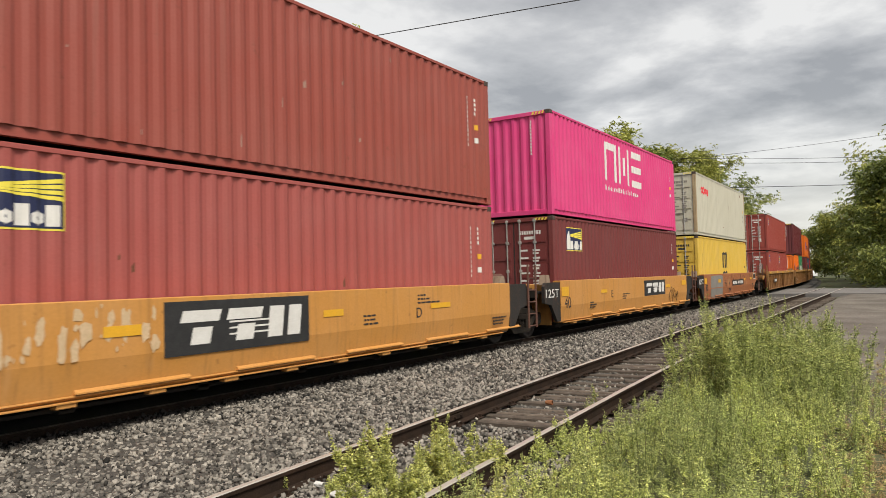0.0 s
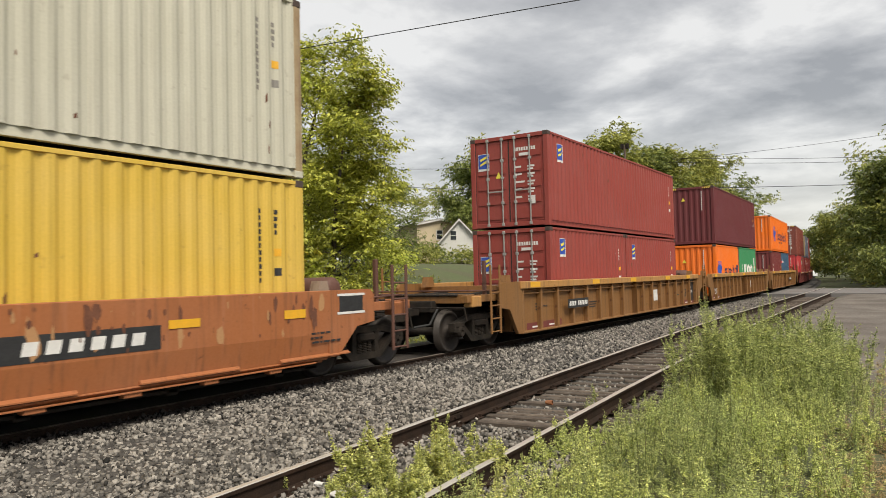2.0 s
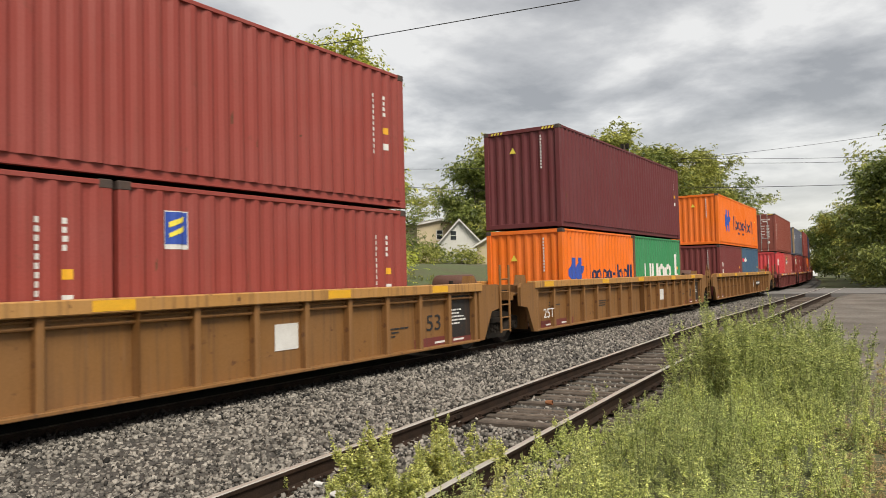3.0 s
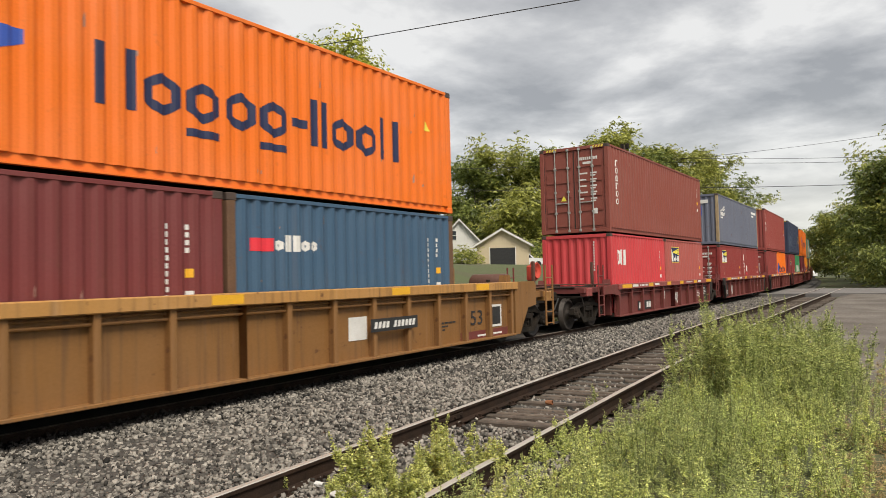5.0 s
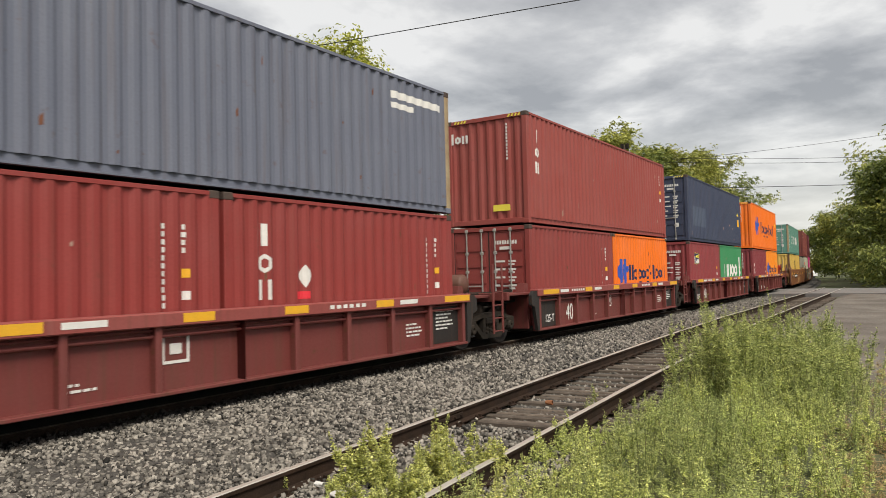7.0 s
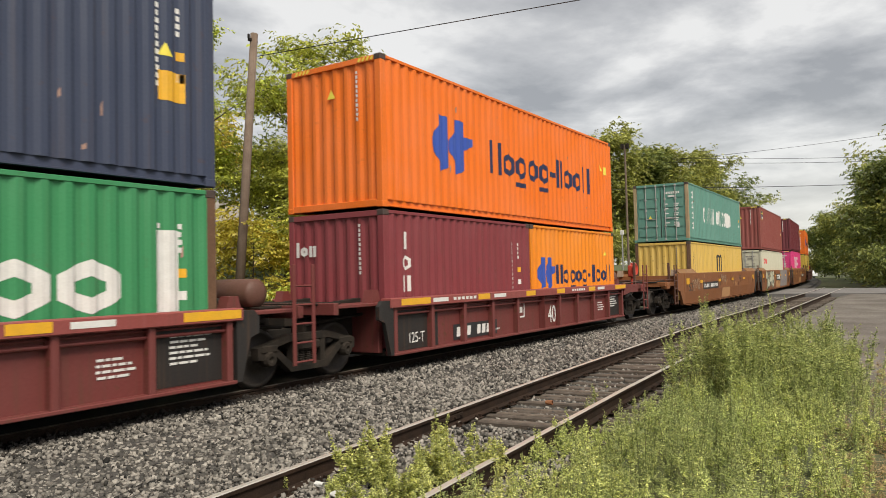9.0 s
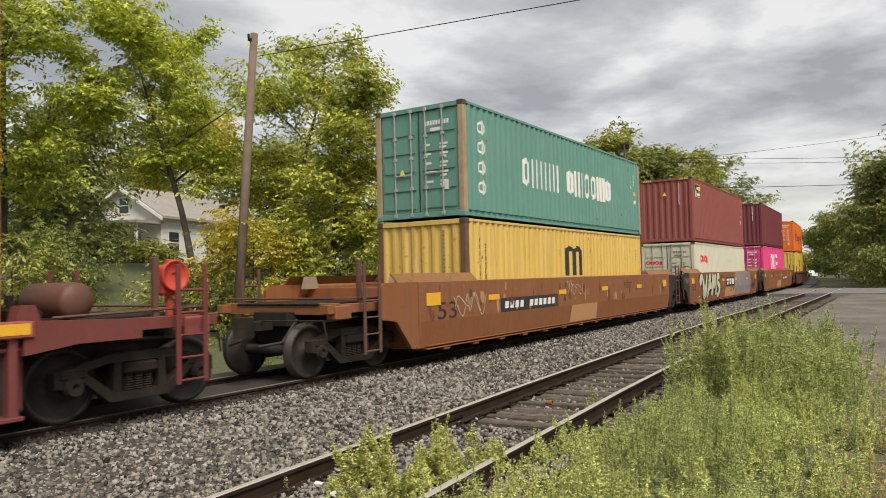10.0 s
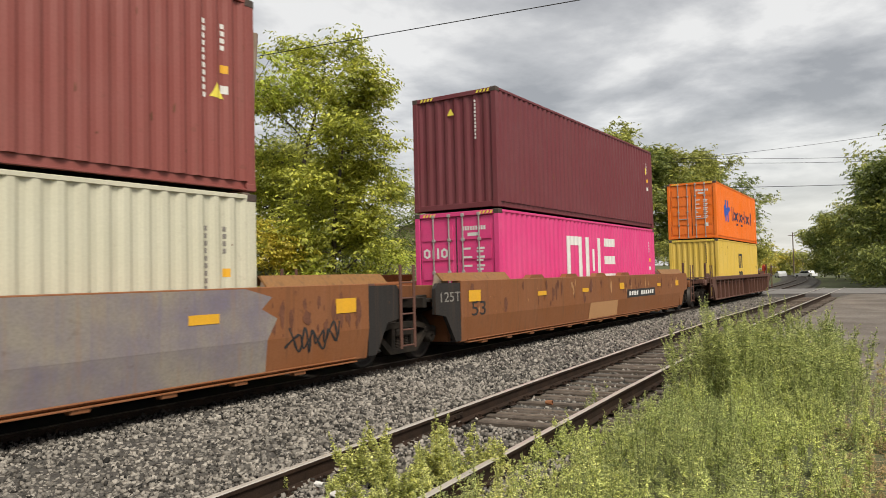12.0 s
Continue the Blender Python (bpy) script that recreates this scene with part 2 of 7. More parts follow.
def main_line(u):
    """Place and heading of the main track's centre at arc length u."""
    y = float(np.interp(u, ARC_U, ARC_S))
    m = max(0.0, y - START)
    return MAIN_X - BEND * m * m, y, math.degrees(math.atan(2 * BEND * m))


def siding_x(y):
    return float(np.interp(y, (-40, 0, 5, 10, 18, 27, 45, 67, 90), (-1.0, -3.62, -3.98, -4.31, -4.72, -5.08, -5.40, -5.75, -6.1)))


V0, ACC = 18.7506, 0.0171


def run(t):
    return V0 * t + ACC * t * t / 2


def smooth01(x, a, c):
    t = min(1, max(0, (x - a) / (c - a)))
    return t * t * (3 - 2 * t)


def ground_z(x, y):
    """The lie of the land: level by the tracks, rising behind them, a wooded bank on the other side far off."""
    m = max(0.0, y - START)
    xc = MAIN_X - BEND * m * m
    z = -0.42 + 0.30 * smooth01(x, siding_x(y) + 0.7, siding_x(y) + 2.0)
    z += 3.0 * smooth01(-x, -xc + 5.0, -xc + 19.0)
    if y < 75:
        z += 0.1 * smooth01(x, 0, 6)
    z += 3.5 * smooth01(x, 1 - 0.03 * max(0, min(y, 300)), 16) * smooth01(y, 72, 95)
    z += 0.05 * noise.noise((x * 0.35, y * 0.35, 0))
    return z


# ---- ground, ballast, tracks ----
def grid_sheet(name, xs, ys, zf, mat, fx=None):
    vs = [(fx(x, y) if fx else x, y, zf(x, y)) for y in ys for x in xs]
    k = len(xs)
    fs = [(j * k + i, j * k + i + 1, (j + 1) * k + i + 1, (j + 1) * k + i) for j in range(len(ys) - 1) for i in range(k - 1)]
    me = bpy.data.meshes.new(name)
    me.from_pydata(vs, [], fs)
    me.materials.append(mat)
    me.polygons.foreach_set("use_smooth", [True] * len(fs))
    return new(name, me)


def build_ground():
    xs = [-2500, -900, -400, -200, -120, -90] + [-70 + 1.5 * i for i in range(34)] + [-19 + 0.75 * i for i in range(40)] + [12, 14, 17, 21, 26, 34, 50, 90, 200, 500, 2500]
    ys = [-2500, -500, -150, -60, -30, -15] + [-8 + 1.2 * i for i in range(35)] + [35 + 3 * i for i in range(40)] + [160, 175, 190, 220, 260, 320, 420, 700, 1500, 3500]
    tagged(grid_sheet("ground", xs, ys, ground_z, M_GROUND), "weedy soil and rough grass beside the tracks", "ground", kind="structure")

    def bed_fx(k, y):
        m = max(0.0, y - START)
        xc = MAIN_X - BEND * m * m
        right = max(siding_x(y) + 1.25, xc + 3.2) if y < 72 else xc + 2.6
        return {0: xc - 3.6, 1: xc - 2.3, 2: xc - 1.35, 3: xc + 1.35, 4: xc + 1.9, 5: 0.5 * (xc + 1.9 + right), 6: right - 0.5, 7: right}[k]

    def bed_z(k, y):
        return {0: -0.45, 1: -0.16, 2: -0.12, 3: -0.12, 4: -0.125, 5: -0.24, 6: -0.27, 7: -0.34}[k] + 0.02 * noise.noise((k * 3.1, y * 0.9, 2))
    ys = [-40 + 1.0 * i for i in range(130)] + [90 + 4 * i for i in range(60)]
    tagged(grid_sheet("ballast_bed", list(range(8)), ys, bed_z, M_BED, bed_fx), "grey crushed stone ballast under both tracks", "ballast", kind="structure")


def stones(name, region, count, size, lumps, seed, mat, label):
    """Loose crushed stones: angular lumps, joined. region(rng, n) gives x, y, z."""
    rng = np.random.default_rng(seed)
    if lumps:
        base = np.array([(i, j, k) for i in (-1, 1) for j in (-1, 1) for k in (-1, 1)]) * 0.66
        tri = np.array([(0, 1, 3), (0, 3, 2), (4, 6, 7), (4, 7, 5), (0, 4, 5), (0, 5, 1), (2, 3, 7), (2, 7, 6), (0, 2, 6), (0, 6, 4), (1, 5, 7), (1, 7, 3)])
    else:
        base = np.array([(1, 0, 0), (-1, 0, 0), (0, 1, 0), (0, -1, 0), (0, 0, 1), (0, 0, -1)], float)
        tri = np.array([(0, 2, 4), (2, 1, 4), (1, 3, 4), (3, 0, 4), (2, 0, 5), (1, 2, 5), (3, 1, 5), (0, 3, 5)])
    k = len(base)
    pos = region(rng, count)
    sz = size * rng.uniform(0.55, 1.35, (count, 1, 1)) * rng.uniform(0.5, 1.35, (count, 1, 3))
    v = base[None] * rng.uniform(0.5, 1.3, (count, k, 1)) * sz
    a, bta = rng.uniform(0, 6.28, count), rng.uniform(-0.8, 0.8, count)
    ca, sa, cb, sb = np.cos(a)[:, None], np.sin(a)[:, None], np.cos(bta)[:, None], np.sin(bta)[:, None]
    x, y, z = v[..., 0], v[..., 1], v[..., 2]
    y, z = cb * y - sb * z, sb * y + cb * z
    x, y = ca * x - sa * y, sa * x + ca * y
    v = np.stack([x, y, z], -1) + pos[:, None, :]
    me = bpy.data.meshes.new(name)
    me.vertices.add(count * k)
    me.vertices.foreach_set("co", v.reshape(-1))
    f = (tri[None] + (np.arange(count) * k)[:, None, None]).reshape(-1)
    me.loops.add(len(f))
    me.loops.foreach_set("vertex_index", f.astype(np.int32))
    me.polygons.add(len(f) // 3)
    me.polygons.foreach_set("loop_start", np.arange(0, len(f), 3, dtype=np.int32))
    me.update(calc_edges=True)
    me.materials.append(mat)
    return tagged(new(name, me), label, "gravel", kind="stuff")


def bed_region(y0, y1, side0, side1, power=1.0):
    """Between the main track (side 0) and past the siding (side 1), level with the bed."""
    def region(rng, n):
        y = y0 + (y1 - y0) * rng.uniform(0, 1, n) ** power
        m = np.maximum(0, y - START)
        xc = MAIN_X - BEND * m * m
        sx = np.interp(y, (-40, 0, 5, 10, 18, 27, 45, 67, 90), (-1.0, -3.62, -3.98, -4.31, -4.72, -5.08, -5.40, -5.75, -6.1))
        right = np.maximum(sx + 1.25, xc + 3.2)
        a4, a5, a6 = xc + 1.9, 0.5 * (xc + 1.9 + right), right - 0.5
        x = xc + 0.62 + (right - 0.1 - xc - 0.62) * rng.uniform(side0, side1, n)
        z = np.where(x < a4, -0.115, np.where(x < a5, -0.14 - 0.10 * (x - a4) / (a5 - a4), -0.24 - 0.03 * np.clip((x - a5) / (a6 - a5), 0, 1)))
        near = np.abs(x - sx) < 1.35
        z = np.where(near, np.where(y < 7.3 + rng.normal(0, 0.3, n), -0.195, -0.281), np.maximum(z, -0.225))
        z = z + rng.uniform(-0.02, 0.030, n)
        return np.stack([x, y, z], -1)
    return region


def rail_mesh(line, name):
    """A T-section rail swept along (x, y) points; the head is a part of its own."""
    foot = [(-0.075, -0.18), (0.075, -0.18), (0.075, -0.165), (0.014, -0.145), (0.014, -0.045), (0.036, -0.036), (0.036, -0.010), (0.030, -0.003), (-0.030, -0.003), (-0.036, -0.010), (-0.036, -0.036), (-0.014, -0.045), (-0.014, -0.145), (-0.075, -0.165)]
    head = [(-0.034, -0.005), (0.034, -0.005), (0.028, 0.002), (-0.028, 0.002)]
    made = []
    for sec in (foot, head):
        b, k = Build(), len(sec)
        vs, fs = [], []
        for i, (x, y) in enumerate(line):
            j0, j1 = max(0, i - 1), min(len(line) - 1, i + 1)
            d = Vector((line[j1][0] - line[j0][0], line[j1][1] - line[j0][1])).normalized()
            vs += [(x + d.y * u, y - d.x * u, w) for u, w in sec]
        for i in range(len(line) - 1):
            fs += [(i * k + q, i * k + (q + 1) % k, (i + 1) * k + (q + 1) % k, (i + 1) * k + q) for q in range(k)]
        fs += [tuple(range(k)), tuple(range(len(vs) - k, len(vs)))]
        made.append(b.add(vs, fs))
    return made


def build_track(name, centre, y0, y1, tie_y0, tie_y1, label, tie_seed, head_mat):
    t = thing(name, label, "railway track", kind="structure")
    rng = random.Random(tie_seed)
    ys = list(np.arange(y0, y1, 1.5))
    for side in (-0.7525, 0.7525):
        line = []
        for y in ys:
            x, hd = centre(y)
            line.append((x + side * math.cos(hd), y + side * math.sin(hd)))
        web, head = rail_mesh(line, "rail")
        r = part("rail", web, M_RAILWEB, t, "brown rusted rail")
        part("rail_head", head, head_mat, r, "worn bright rail head")
        bar = Build().box((-0.03, -0.32, -0.13), (0.03, 0.32, -0.055), 0.01)
        for b in (-0.24, -0.08, 0.08, 0.24):
            bar.tube((-0.05, b, -0.09), (0.05, b, -0.09), 0.016, 6)
        for y in (7.6, 19.5, 31.5):
            x, hd = centre(y)
            part("joint_bar", shared("joint_bar", M_RAILWEB, lambda: bar), M_RAILWEB, t, at=(x + side * math.cos(hd), y, 0)).rotation_euler.z = hd
    y = tie_y0
    # weathered ties: split along the grain, one side sunk lower than the other
    ties = [shared(("tie", i), M_TIE, lambda i=i: Build().box((-1.28 - 0.05 * i, -0.115, -0.36), (1.25 + 0.03 * i, -0.035 + 0.03 * i, -0.187 - 0.012 * (i % 2)), 0.016).box((-1.25 + 0.04 * i, -0.02 + 0.03 * i, -0.36), (1.27 - 0.06 * i, 0.11 - 0.008 * i, -0.197 + 0.012 * (i % 2)), 0.016)) for i in range(3)]
    plate = lambda: Build().box((-0.15, -0.09, -0.186), (0.15, 0.09, -0.172), 0.004).box((-0.125, -0.06, -0.175), (-0.085, -0.03, -0.14)).box((0.085, 0.03, -0.175), (0.125, 0.06, -0.14)).box((0.085, -0.06, -0.175), (0.125, -0.03, -0.14))
    while y < tie_y1:
        x, hd = centre(y)
        o = part("tie", ties[rng.randrange(3)], M_TIE, t, at=(x + rng.uniform(-0.04, 0.04), y + rng.uniform(-0.03, 0.03), rng.uniform(-0.03, 0.004)))
        o.rotation_euler = (rng.uniform(-0.04, 0.04), rng.uniform(-0.008, 0.008), hd + rng.uniform(-0.045, 0.045))
        if y < 30:
            for side in (-0.7525, 0.7525):
                part("tie_plate", shared("tie_plate", M_RAILWEB, plate), M_RAILWEB, t, at=(x + side, y, 0)).rotation_euler.z = hd
        y += 0.53
    return t


def main_centre(y):
    m = max(0.0, y - START)
    return MAIN_X - BEND * m * m, math.atan(2 * BEND * m)


def siding_centre(y):
    return siding_x(y), math.atan(-(siding_x(y + 1.5) - siding_x(y - 1.5)) / 3)


# ---- railway cars ----
R_WHEEL = 0.457


def wheelset_mesh():
    b = Build()
    for s in (-1, 1):
        prof = [(0.66, 0.10), (0.66, 0.36), (0.68, 0.40), (0.68, 0.48), (0.705, 0.485), (0.715, 0.457), (0.815, 0.452), (0.82, 0.40), (0.79, 0.38), (0.755, 0.30), (0.76, 0.16), (0.83, 0.13), (0.83, 0.08), (0.80, 0.0)]
        b.lathe([(s * a, r) for a, r in prof], 28, 0)
    b.lathe([(-1.0, 0.0), (-1.0, 0.075), (-0.6, 0.09), (0.6, 0.09), (1.0, 0.075), (1.0, 0.0)], 14, 0)
    return b


def sideframe_mesh(s):
    """A cast side frame: bowed tension member, top chord, columns, with the spring window open."""
    b = Build()
    x0, x1 = s * 0.93, s * 1.09
    b.prism([(-1.12, 0.46), (-1.12, 0.64), (-0.82, 0.70), (-0.45, 0.80), (0.45, 0.80), (0.82, 0.70), (1.12, 0.64), (1.12, 0.46), (0.98, 0.44), (0.86, 0.60), (0.45, 0.69), (-0.45, 0.69), (-0.86, 0.60), (-0.98, 0.44)], 0, x0, x1)
    b.prism([(-0.88, 0.60), (-0.42, 0.21), (0.42, 0.21), (0.88, 0.60), (0.72, 0.60), (0.36, 0.32), (-0.36, 0.32), (-0.72, 0.60)], 0, x0, x1)
    for a in (-1, 1):
        b.prism([(a * 0.26, 0.30), (a * 0.38, 0.30), (a * 0.36, 0.70), (a * 0.26, 0.70)], 0, x0, x1 - 0.01 * s)
        b.lathe([(s * 1.08, 0.0), (s * 1.15, 0.05), (s * 1.15, 0.10), (s * 1.10, 0.125), (s * 0.98, 0.125)], 12, 0, (0, a * 0.89, R_WHEEL))
        b.box((x0, a * 0.89 - 0.17, 0.55), (x1 + 0.02 * s, a * 0.89 + 0.17, 0.67), 0.02)
    return b


def spring_mesh():
    prof = []
    for i in range(8):
        z = 0.32 + i * 0.03
        prof += [(z, 0.058), (z + 0.012, 0.07), (z + 0.024, 0.058)]
    return Build().lathe(prof, 8, 2)


def truck(parent, y, rolling):
    t = part("truck", shared("bolster", M_STEEL, lambda: Build().box((-1.12, -0.24, 0.53), (1.12, 0.24, 0.68), 0.03).box((-0.4, -0.3, 0.62), (0.4, 0.3, 0.86), 0.03)), M_STEEL, parent, "black cast-steel truck", at=(0, y, 0))
    for s in (-1, 1):
        part("side_frame", shared(("side_frame", s), M_TRUCK, lambda s=s: sideframe_mesh(s)), M_TRUCK, t)
        for y2 in (-0.14, 0.0, 0.14):
            part("coil_spring", shared("coil_spring", M_TRUCK, spring_mesh), M_TRUCK, t, at=(s * 1.01, y2, 0))
    for a in (-0.89, 0.89):
        w = part("wheelset", shared("wheelset", M_WHEEL, wheelset_mesh, True), M_WHEEL, t, "steel wheels on an axle", at=(0, a, R_WHEEL))
        rolling.append((w, a))
    return t


M_TRUCK = shader("truck_casting", (0.022, 0.019, 0.016), 0.85, 0, (0.07, 0.052, 0.04), 0.5, 5, 50, 0.2, spec=0.15)
M_WHEEL = shader("wheel_steel", (0.035, 0.029, 0.025), 0.6, 0.3, (0.07, 0.055, 0.045), 0.5, 4, 40, 0.1)
M_TTX = paint((0.56, 0.262, 0.062), 0.32)
M_TTX_OLD = paint((0.36, 0.127, 0.045), 0.6)
M_TTX_BROWN = paint((0.24, 0.090, 0.032), 0.5)
# body coats hold grime and the recesses' shade; chord coats are lighter copies
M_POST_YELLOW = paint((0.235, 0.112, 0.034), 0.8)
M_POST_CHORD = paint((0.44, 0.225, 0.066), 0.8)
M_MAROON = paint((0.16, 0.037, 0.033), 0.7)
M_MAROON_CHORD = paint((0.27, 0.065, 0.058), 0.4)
M_RUSTY = paint((0.12, 0.055, 0.04), 0.8)
M_GUIDE = paint((0.30, 0.22, 0.16), 0.7)
M_BRAKE = paint((0.55, 0.06, 0.035), 0.25)
M_CARBLACK = paint((0.024, 0.021, 0.020), 0.6)
# name: well length fore and aft of the containers' ends, top of side, post style, half pitch, body, chord, end panel
STYLES = {
    "smooth40": dict(low=0.385, lo=-0.25, hi=12.45, top=1.48, posts=False, half=7.87, body=M_TTX, chord=M_TTX, end=M_CARBLACK),
    "smooth40old": dict(low=0.385, lo=-0.25, hi=12.45, top=1.48, posts=False, half=7.87, body=M_TTX_OLD, chord=M_TTX_OLD, end=M_CARBLACK),
    "smooth53": dict(low=0.3, lo=-2.25, hi=14.45, top=1.57, posts=False, half=9.83, body=M_TTX_BROWN, chord=M_TTX_BROWN, end=M_CARBLACK),
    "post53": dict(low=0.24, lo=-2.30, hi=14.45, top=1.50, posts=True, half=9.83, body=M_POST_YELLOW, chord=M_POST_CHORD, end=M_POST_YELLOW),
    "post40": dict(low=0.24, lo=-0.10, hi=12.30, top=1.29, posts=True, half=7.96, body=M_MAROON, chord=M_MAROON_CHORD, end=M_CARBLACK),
    "post53red": dict(low=0.24, lo=-2.10, hi=14.30, top=1.36, posts=True, half=9.4, body=M_RUSTY, chord=M_RUSTY, end=M_CARBLACK),
}
MID = 6.096
X_SIDE = 1.50


def flat(parent, name, quads, mat, x=X_SIDE + 0.004, label="", thick=0.004):
    """Thin painted shapes on the near side of a car; quads are outlines in (along, up), along from the containers' front."""
    if 1 < len(quads) < 4:
        return [flat(parent, name, [q], mat, x, label, thick) for q in quads][0]
    b = Build()
    for q in quads:
        b.prism([(a - MID, z) for a, z in q], 0, x - thick, x)
    ob = part(name, b, mat, parent, label)
    return tagged(ob, kind="stuff") if len(quads) > 1 else ob


def rect(a0, a1, z0, z1, lean=0.0):
    return [(a0, z0), (a1, z0), (a1 + lean, z1), (a0 + lean, z1)]


def words(parent, text, a, z, h, mat, x=X_SIDE + 0.004, width=None, front=None):
    """Readable lettering from the built-in font, on the near side."""
    cu = bpy.data.curves.new("lettering", "FONT")
    cu.body, cu.size, cu.extrude = text, h / 0.70, 0.002
    tmp = bpy.data.objects.new("lettering", cu)
    scene.collection.objects.link(tmp)
    me = bpy.data.meshes.new_from_object(tmp.evaluated_get(bpy.context.evaluated_depsgraph_get()))
    bpy.data.objects.remove(tmp)
    co = np.empty(len(me.vertices) * 3)
    me.vertices.foreach_get("co", co)
    co = co.reshape(-1, 3)
    k = (width / (co[:, 0].max() - co[:, 0].min())) if width else 1.0
    out = np.stack([x + co[:, 2], a - MID + (co[:, 0] - co[:, 0].min()) * k, z + co[:, 1]], -1)
    me.vertices.foreach_set("co", out.reshape(-1))
    me.materials.clear()
    me.materials.append(mat)
    me.name = "lettering"
    return part("lettering", me, mat, parent, "painted lettering " + text)


def ladder(parent, y, x, z0, z1, mat, wide=0.42):
    """Two flat stiles with round rungs between them; the first stile carries the rest."""
    stile = lambda: Build().box((-0.014, -0.035, z0), (0.014, 0.035, z1), 0.005)
    l = part("ladder", shared(("stile", z0, z1), mat, stile), mat, parent, at=(x, y, 0))
    part("stile", shared(("stile", z0, z1), mat, stile), mat, l, at=(0, wide, 0))
    z = z0 + 0.05
    while z < min(z1, 1.75):
        part("rung", shared(("rung", wide), mat, lambda: Build().tube((0, 0, 0), (0, wide, 0), 0.017, 6)), mat, l, at=(0, 0, z))
        z += 0.29
    return l


def well_car(style, front_end, rear_end, label, rolling):
    """One well unit: two side sills, end bulkheads, floor, platforms over the trucks, ladders and trucks."""
    st = STYLES[style]
    car = thing("well_car", label, "railway well car", group="well cars of the train")
    lo, hi, top, body = st["lo"] - MID, st["hi"] - MID, st["top"], st["body"]
    half, low = st["half"], st["low"]
    for s in (-1, 1):
        if not st["posts"]:
            def make(s=s):
                b = Build().prism([(s * 1.27, low), (s * 1.41, low - 0.02), (s * 1.435, low), (s * 1.50, 0.80), (s * 1.50, top - 0.01), (s * 1.49, top), (s * 1.30, top), (s * 1.27, top - 0.05)], 1, lo, hi)
                return b
            part("side_sill", shared(("side_sill", style, s), body, make), body, car)
            def lip(s=s):
                b = Build().box((s * 1.36, lo + 0.3, low - 0.045), (s * 1.48, hi - 0.3, low - 0.022), 0.005)
                return b.tube((s * 1.455, lo + 0.3, low + 0.022), (s * 1.455, hi - 0.3, low + 0.022), 0.014, 6)
            part("bottom_flange", shared(("bottom_flange", style, s), body, lip), body, car)
            a, i = lo + 0.9, 0
            while a < hi - 1.2:
                part("jacking_pad", shared(("jacking_pad", s), body, lambda s=s: Build().box((s * 1.34, 0, -0.10), (s * 1.46, 0.24, -0.04), 0.01)), body, car, at=(0, a, low))
                if i % 2 and half < 9:
                    part("rub_strip", shared(("rub_strip", s), body, lambda s=s: Build().prism([(s * 1.44, 0.035), (s * 1.505, 0.045), (s * 1.505, 0.062), (s * 1.455, 0.095)], 1, 0, 1.55)), body, car, at=(0, a + 0.2, low))
                a, i = a + 1.17, i + 1
        else:
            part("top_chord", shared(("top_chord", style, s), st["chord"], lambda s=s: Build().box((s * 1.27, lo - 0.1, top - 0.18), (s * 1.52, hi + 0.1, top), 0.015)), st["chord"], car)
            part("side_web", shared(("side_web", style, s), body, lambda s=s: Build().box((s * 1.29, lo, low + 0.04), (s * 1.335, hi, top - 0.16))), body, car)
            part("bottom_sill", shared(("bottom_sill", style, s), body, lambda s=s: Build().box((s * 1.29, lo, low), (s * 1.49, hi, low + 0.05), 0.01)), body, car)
            n = 17 if hi - lo > 15 else 11
            for i in range(n):
                y = lo + 0.10 + (hi - lo - 0.2) * i / (n - 1)
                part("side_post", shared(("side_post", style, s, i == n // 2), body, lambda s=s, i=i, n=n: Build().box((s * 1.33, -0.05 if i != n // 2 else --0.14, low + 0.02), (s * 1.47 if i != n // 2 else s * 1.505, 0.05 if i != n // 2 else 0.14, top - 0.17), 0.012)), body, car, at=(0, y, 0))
            def pipe(s=s):
                return Build().tube((s * 1.40, lo, top - 0.30), (s * 1.40, hi, top - 0.30), 0.024, 8)
            part("brake_pipe", shared(("brake_pipe", style, s), body, pipe), body, car)
            part("conduit", shared(("conduit", style, s), body, lambda s=s: Build().tube((s * 1.38, lo, top - 0.225), (s * 1.38, hi, top - 0.225), 0.016, 7)), body, car)
        for e, y_end, fin in ((-1, lo, front_end), (1, hi, rear_end)):
            # end plates step up over the truck
            reach = half - abs(y_end) - (0.55 if not fin else 0.35)
            if style == "post40" and not fin:
                reach = min(reach, 0.42)
            zt = top - (0.0 if fin else 0.04)
            poly = [(y_end, low + 0.02), (y_end + e * 0.22 * min(1, reach), low + 0.02), (y_end + e * min(0.85, reach * 0.6), 0.86), (y_end + e * reach, 0.92), (y_end + e * reach, zt - 0.10), (y_end + e * (reach - 0.1), zt), (y_end, zt)]
            if fin and style == "post40":
                poly = [(y_end, 0.92), (y_end + e * 0.6, 1.0), (y_end + e * reach, 1.0), (y_end + e * reach, 1.24), (y_end, zt)]
            mat = body if fin else st["end"]
            part("end_plate", shared(("end_plate", style, s, e, fin), mat, lambda s=s, poly=poly: Build().prism(poly, 0, s * 1.40, s * 1.485)), mat, car)
    def floor():
        b = Build().box((-1.28, lo + 0.1, 0.24), (1.28, hi - 0.1, 0.28))
        y = lo + 0.4
        while y < hi - 0.3:
            b.box((-1.28, y - 0.09, 0.2), (1.28, y + 0.09, 0.335), 0.01)
            y += 1.9
        for y in (MID - 12.3, MID - 0.12):
            b.box((-1.28, y, 0.24), (1.28, y + 0.3, 0.345), 0.01)
        return b
    part("well_floor", shared(("well_floor", style), M_STEEL, floor), M_STEEL, car)
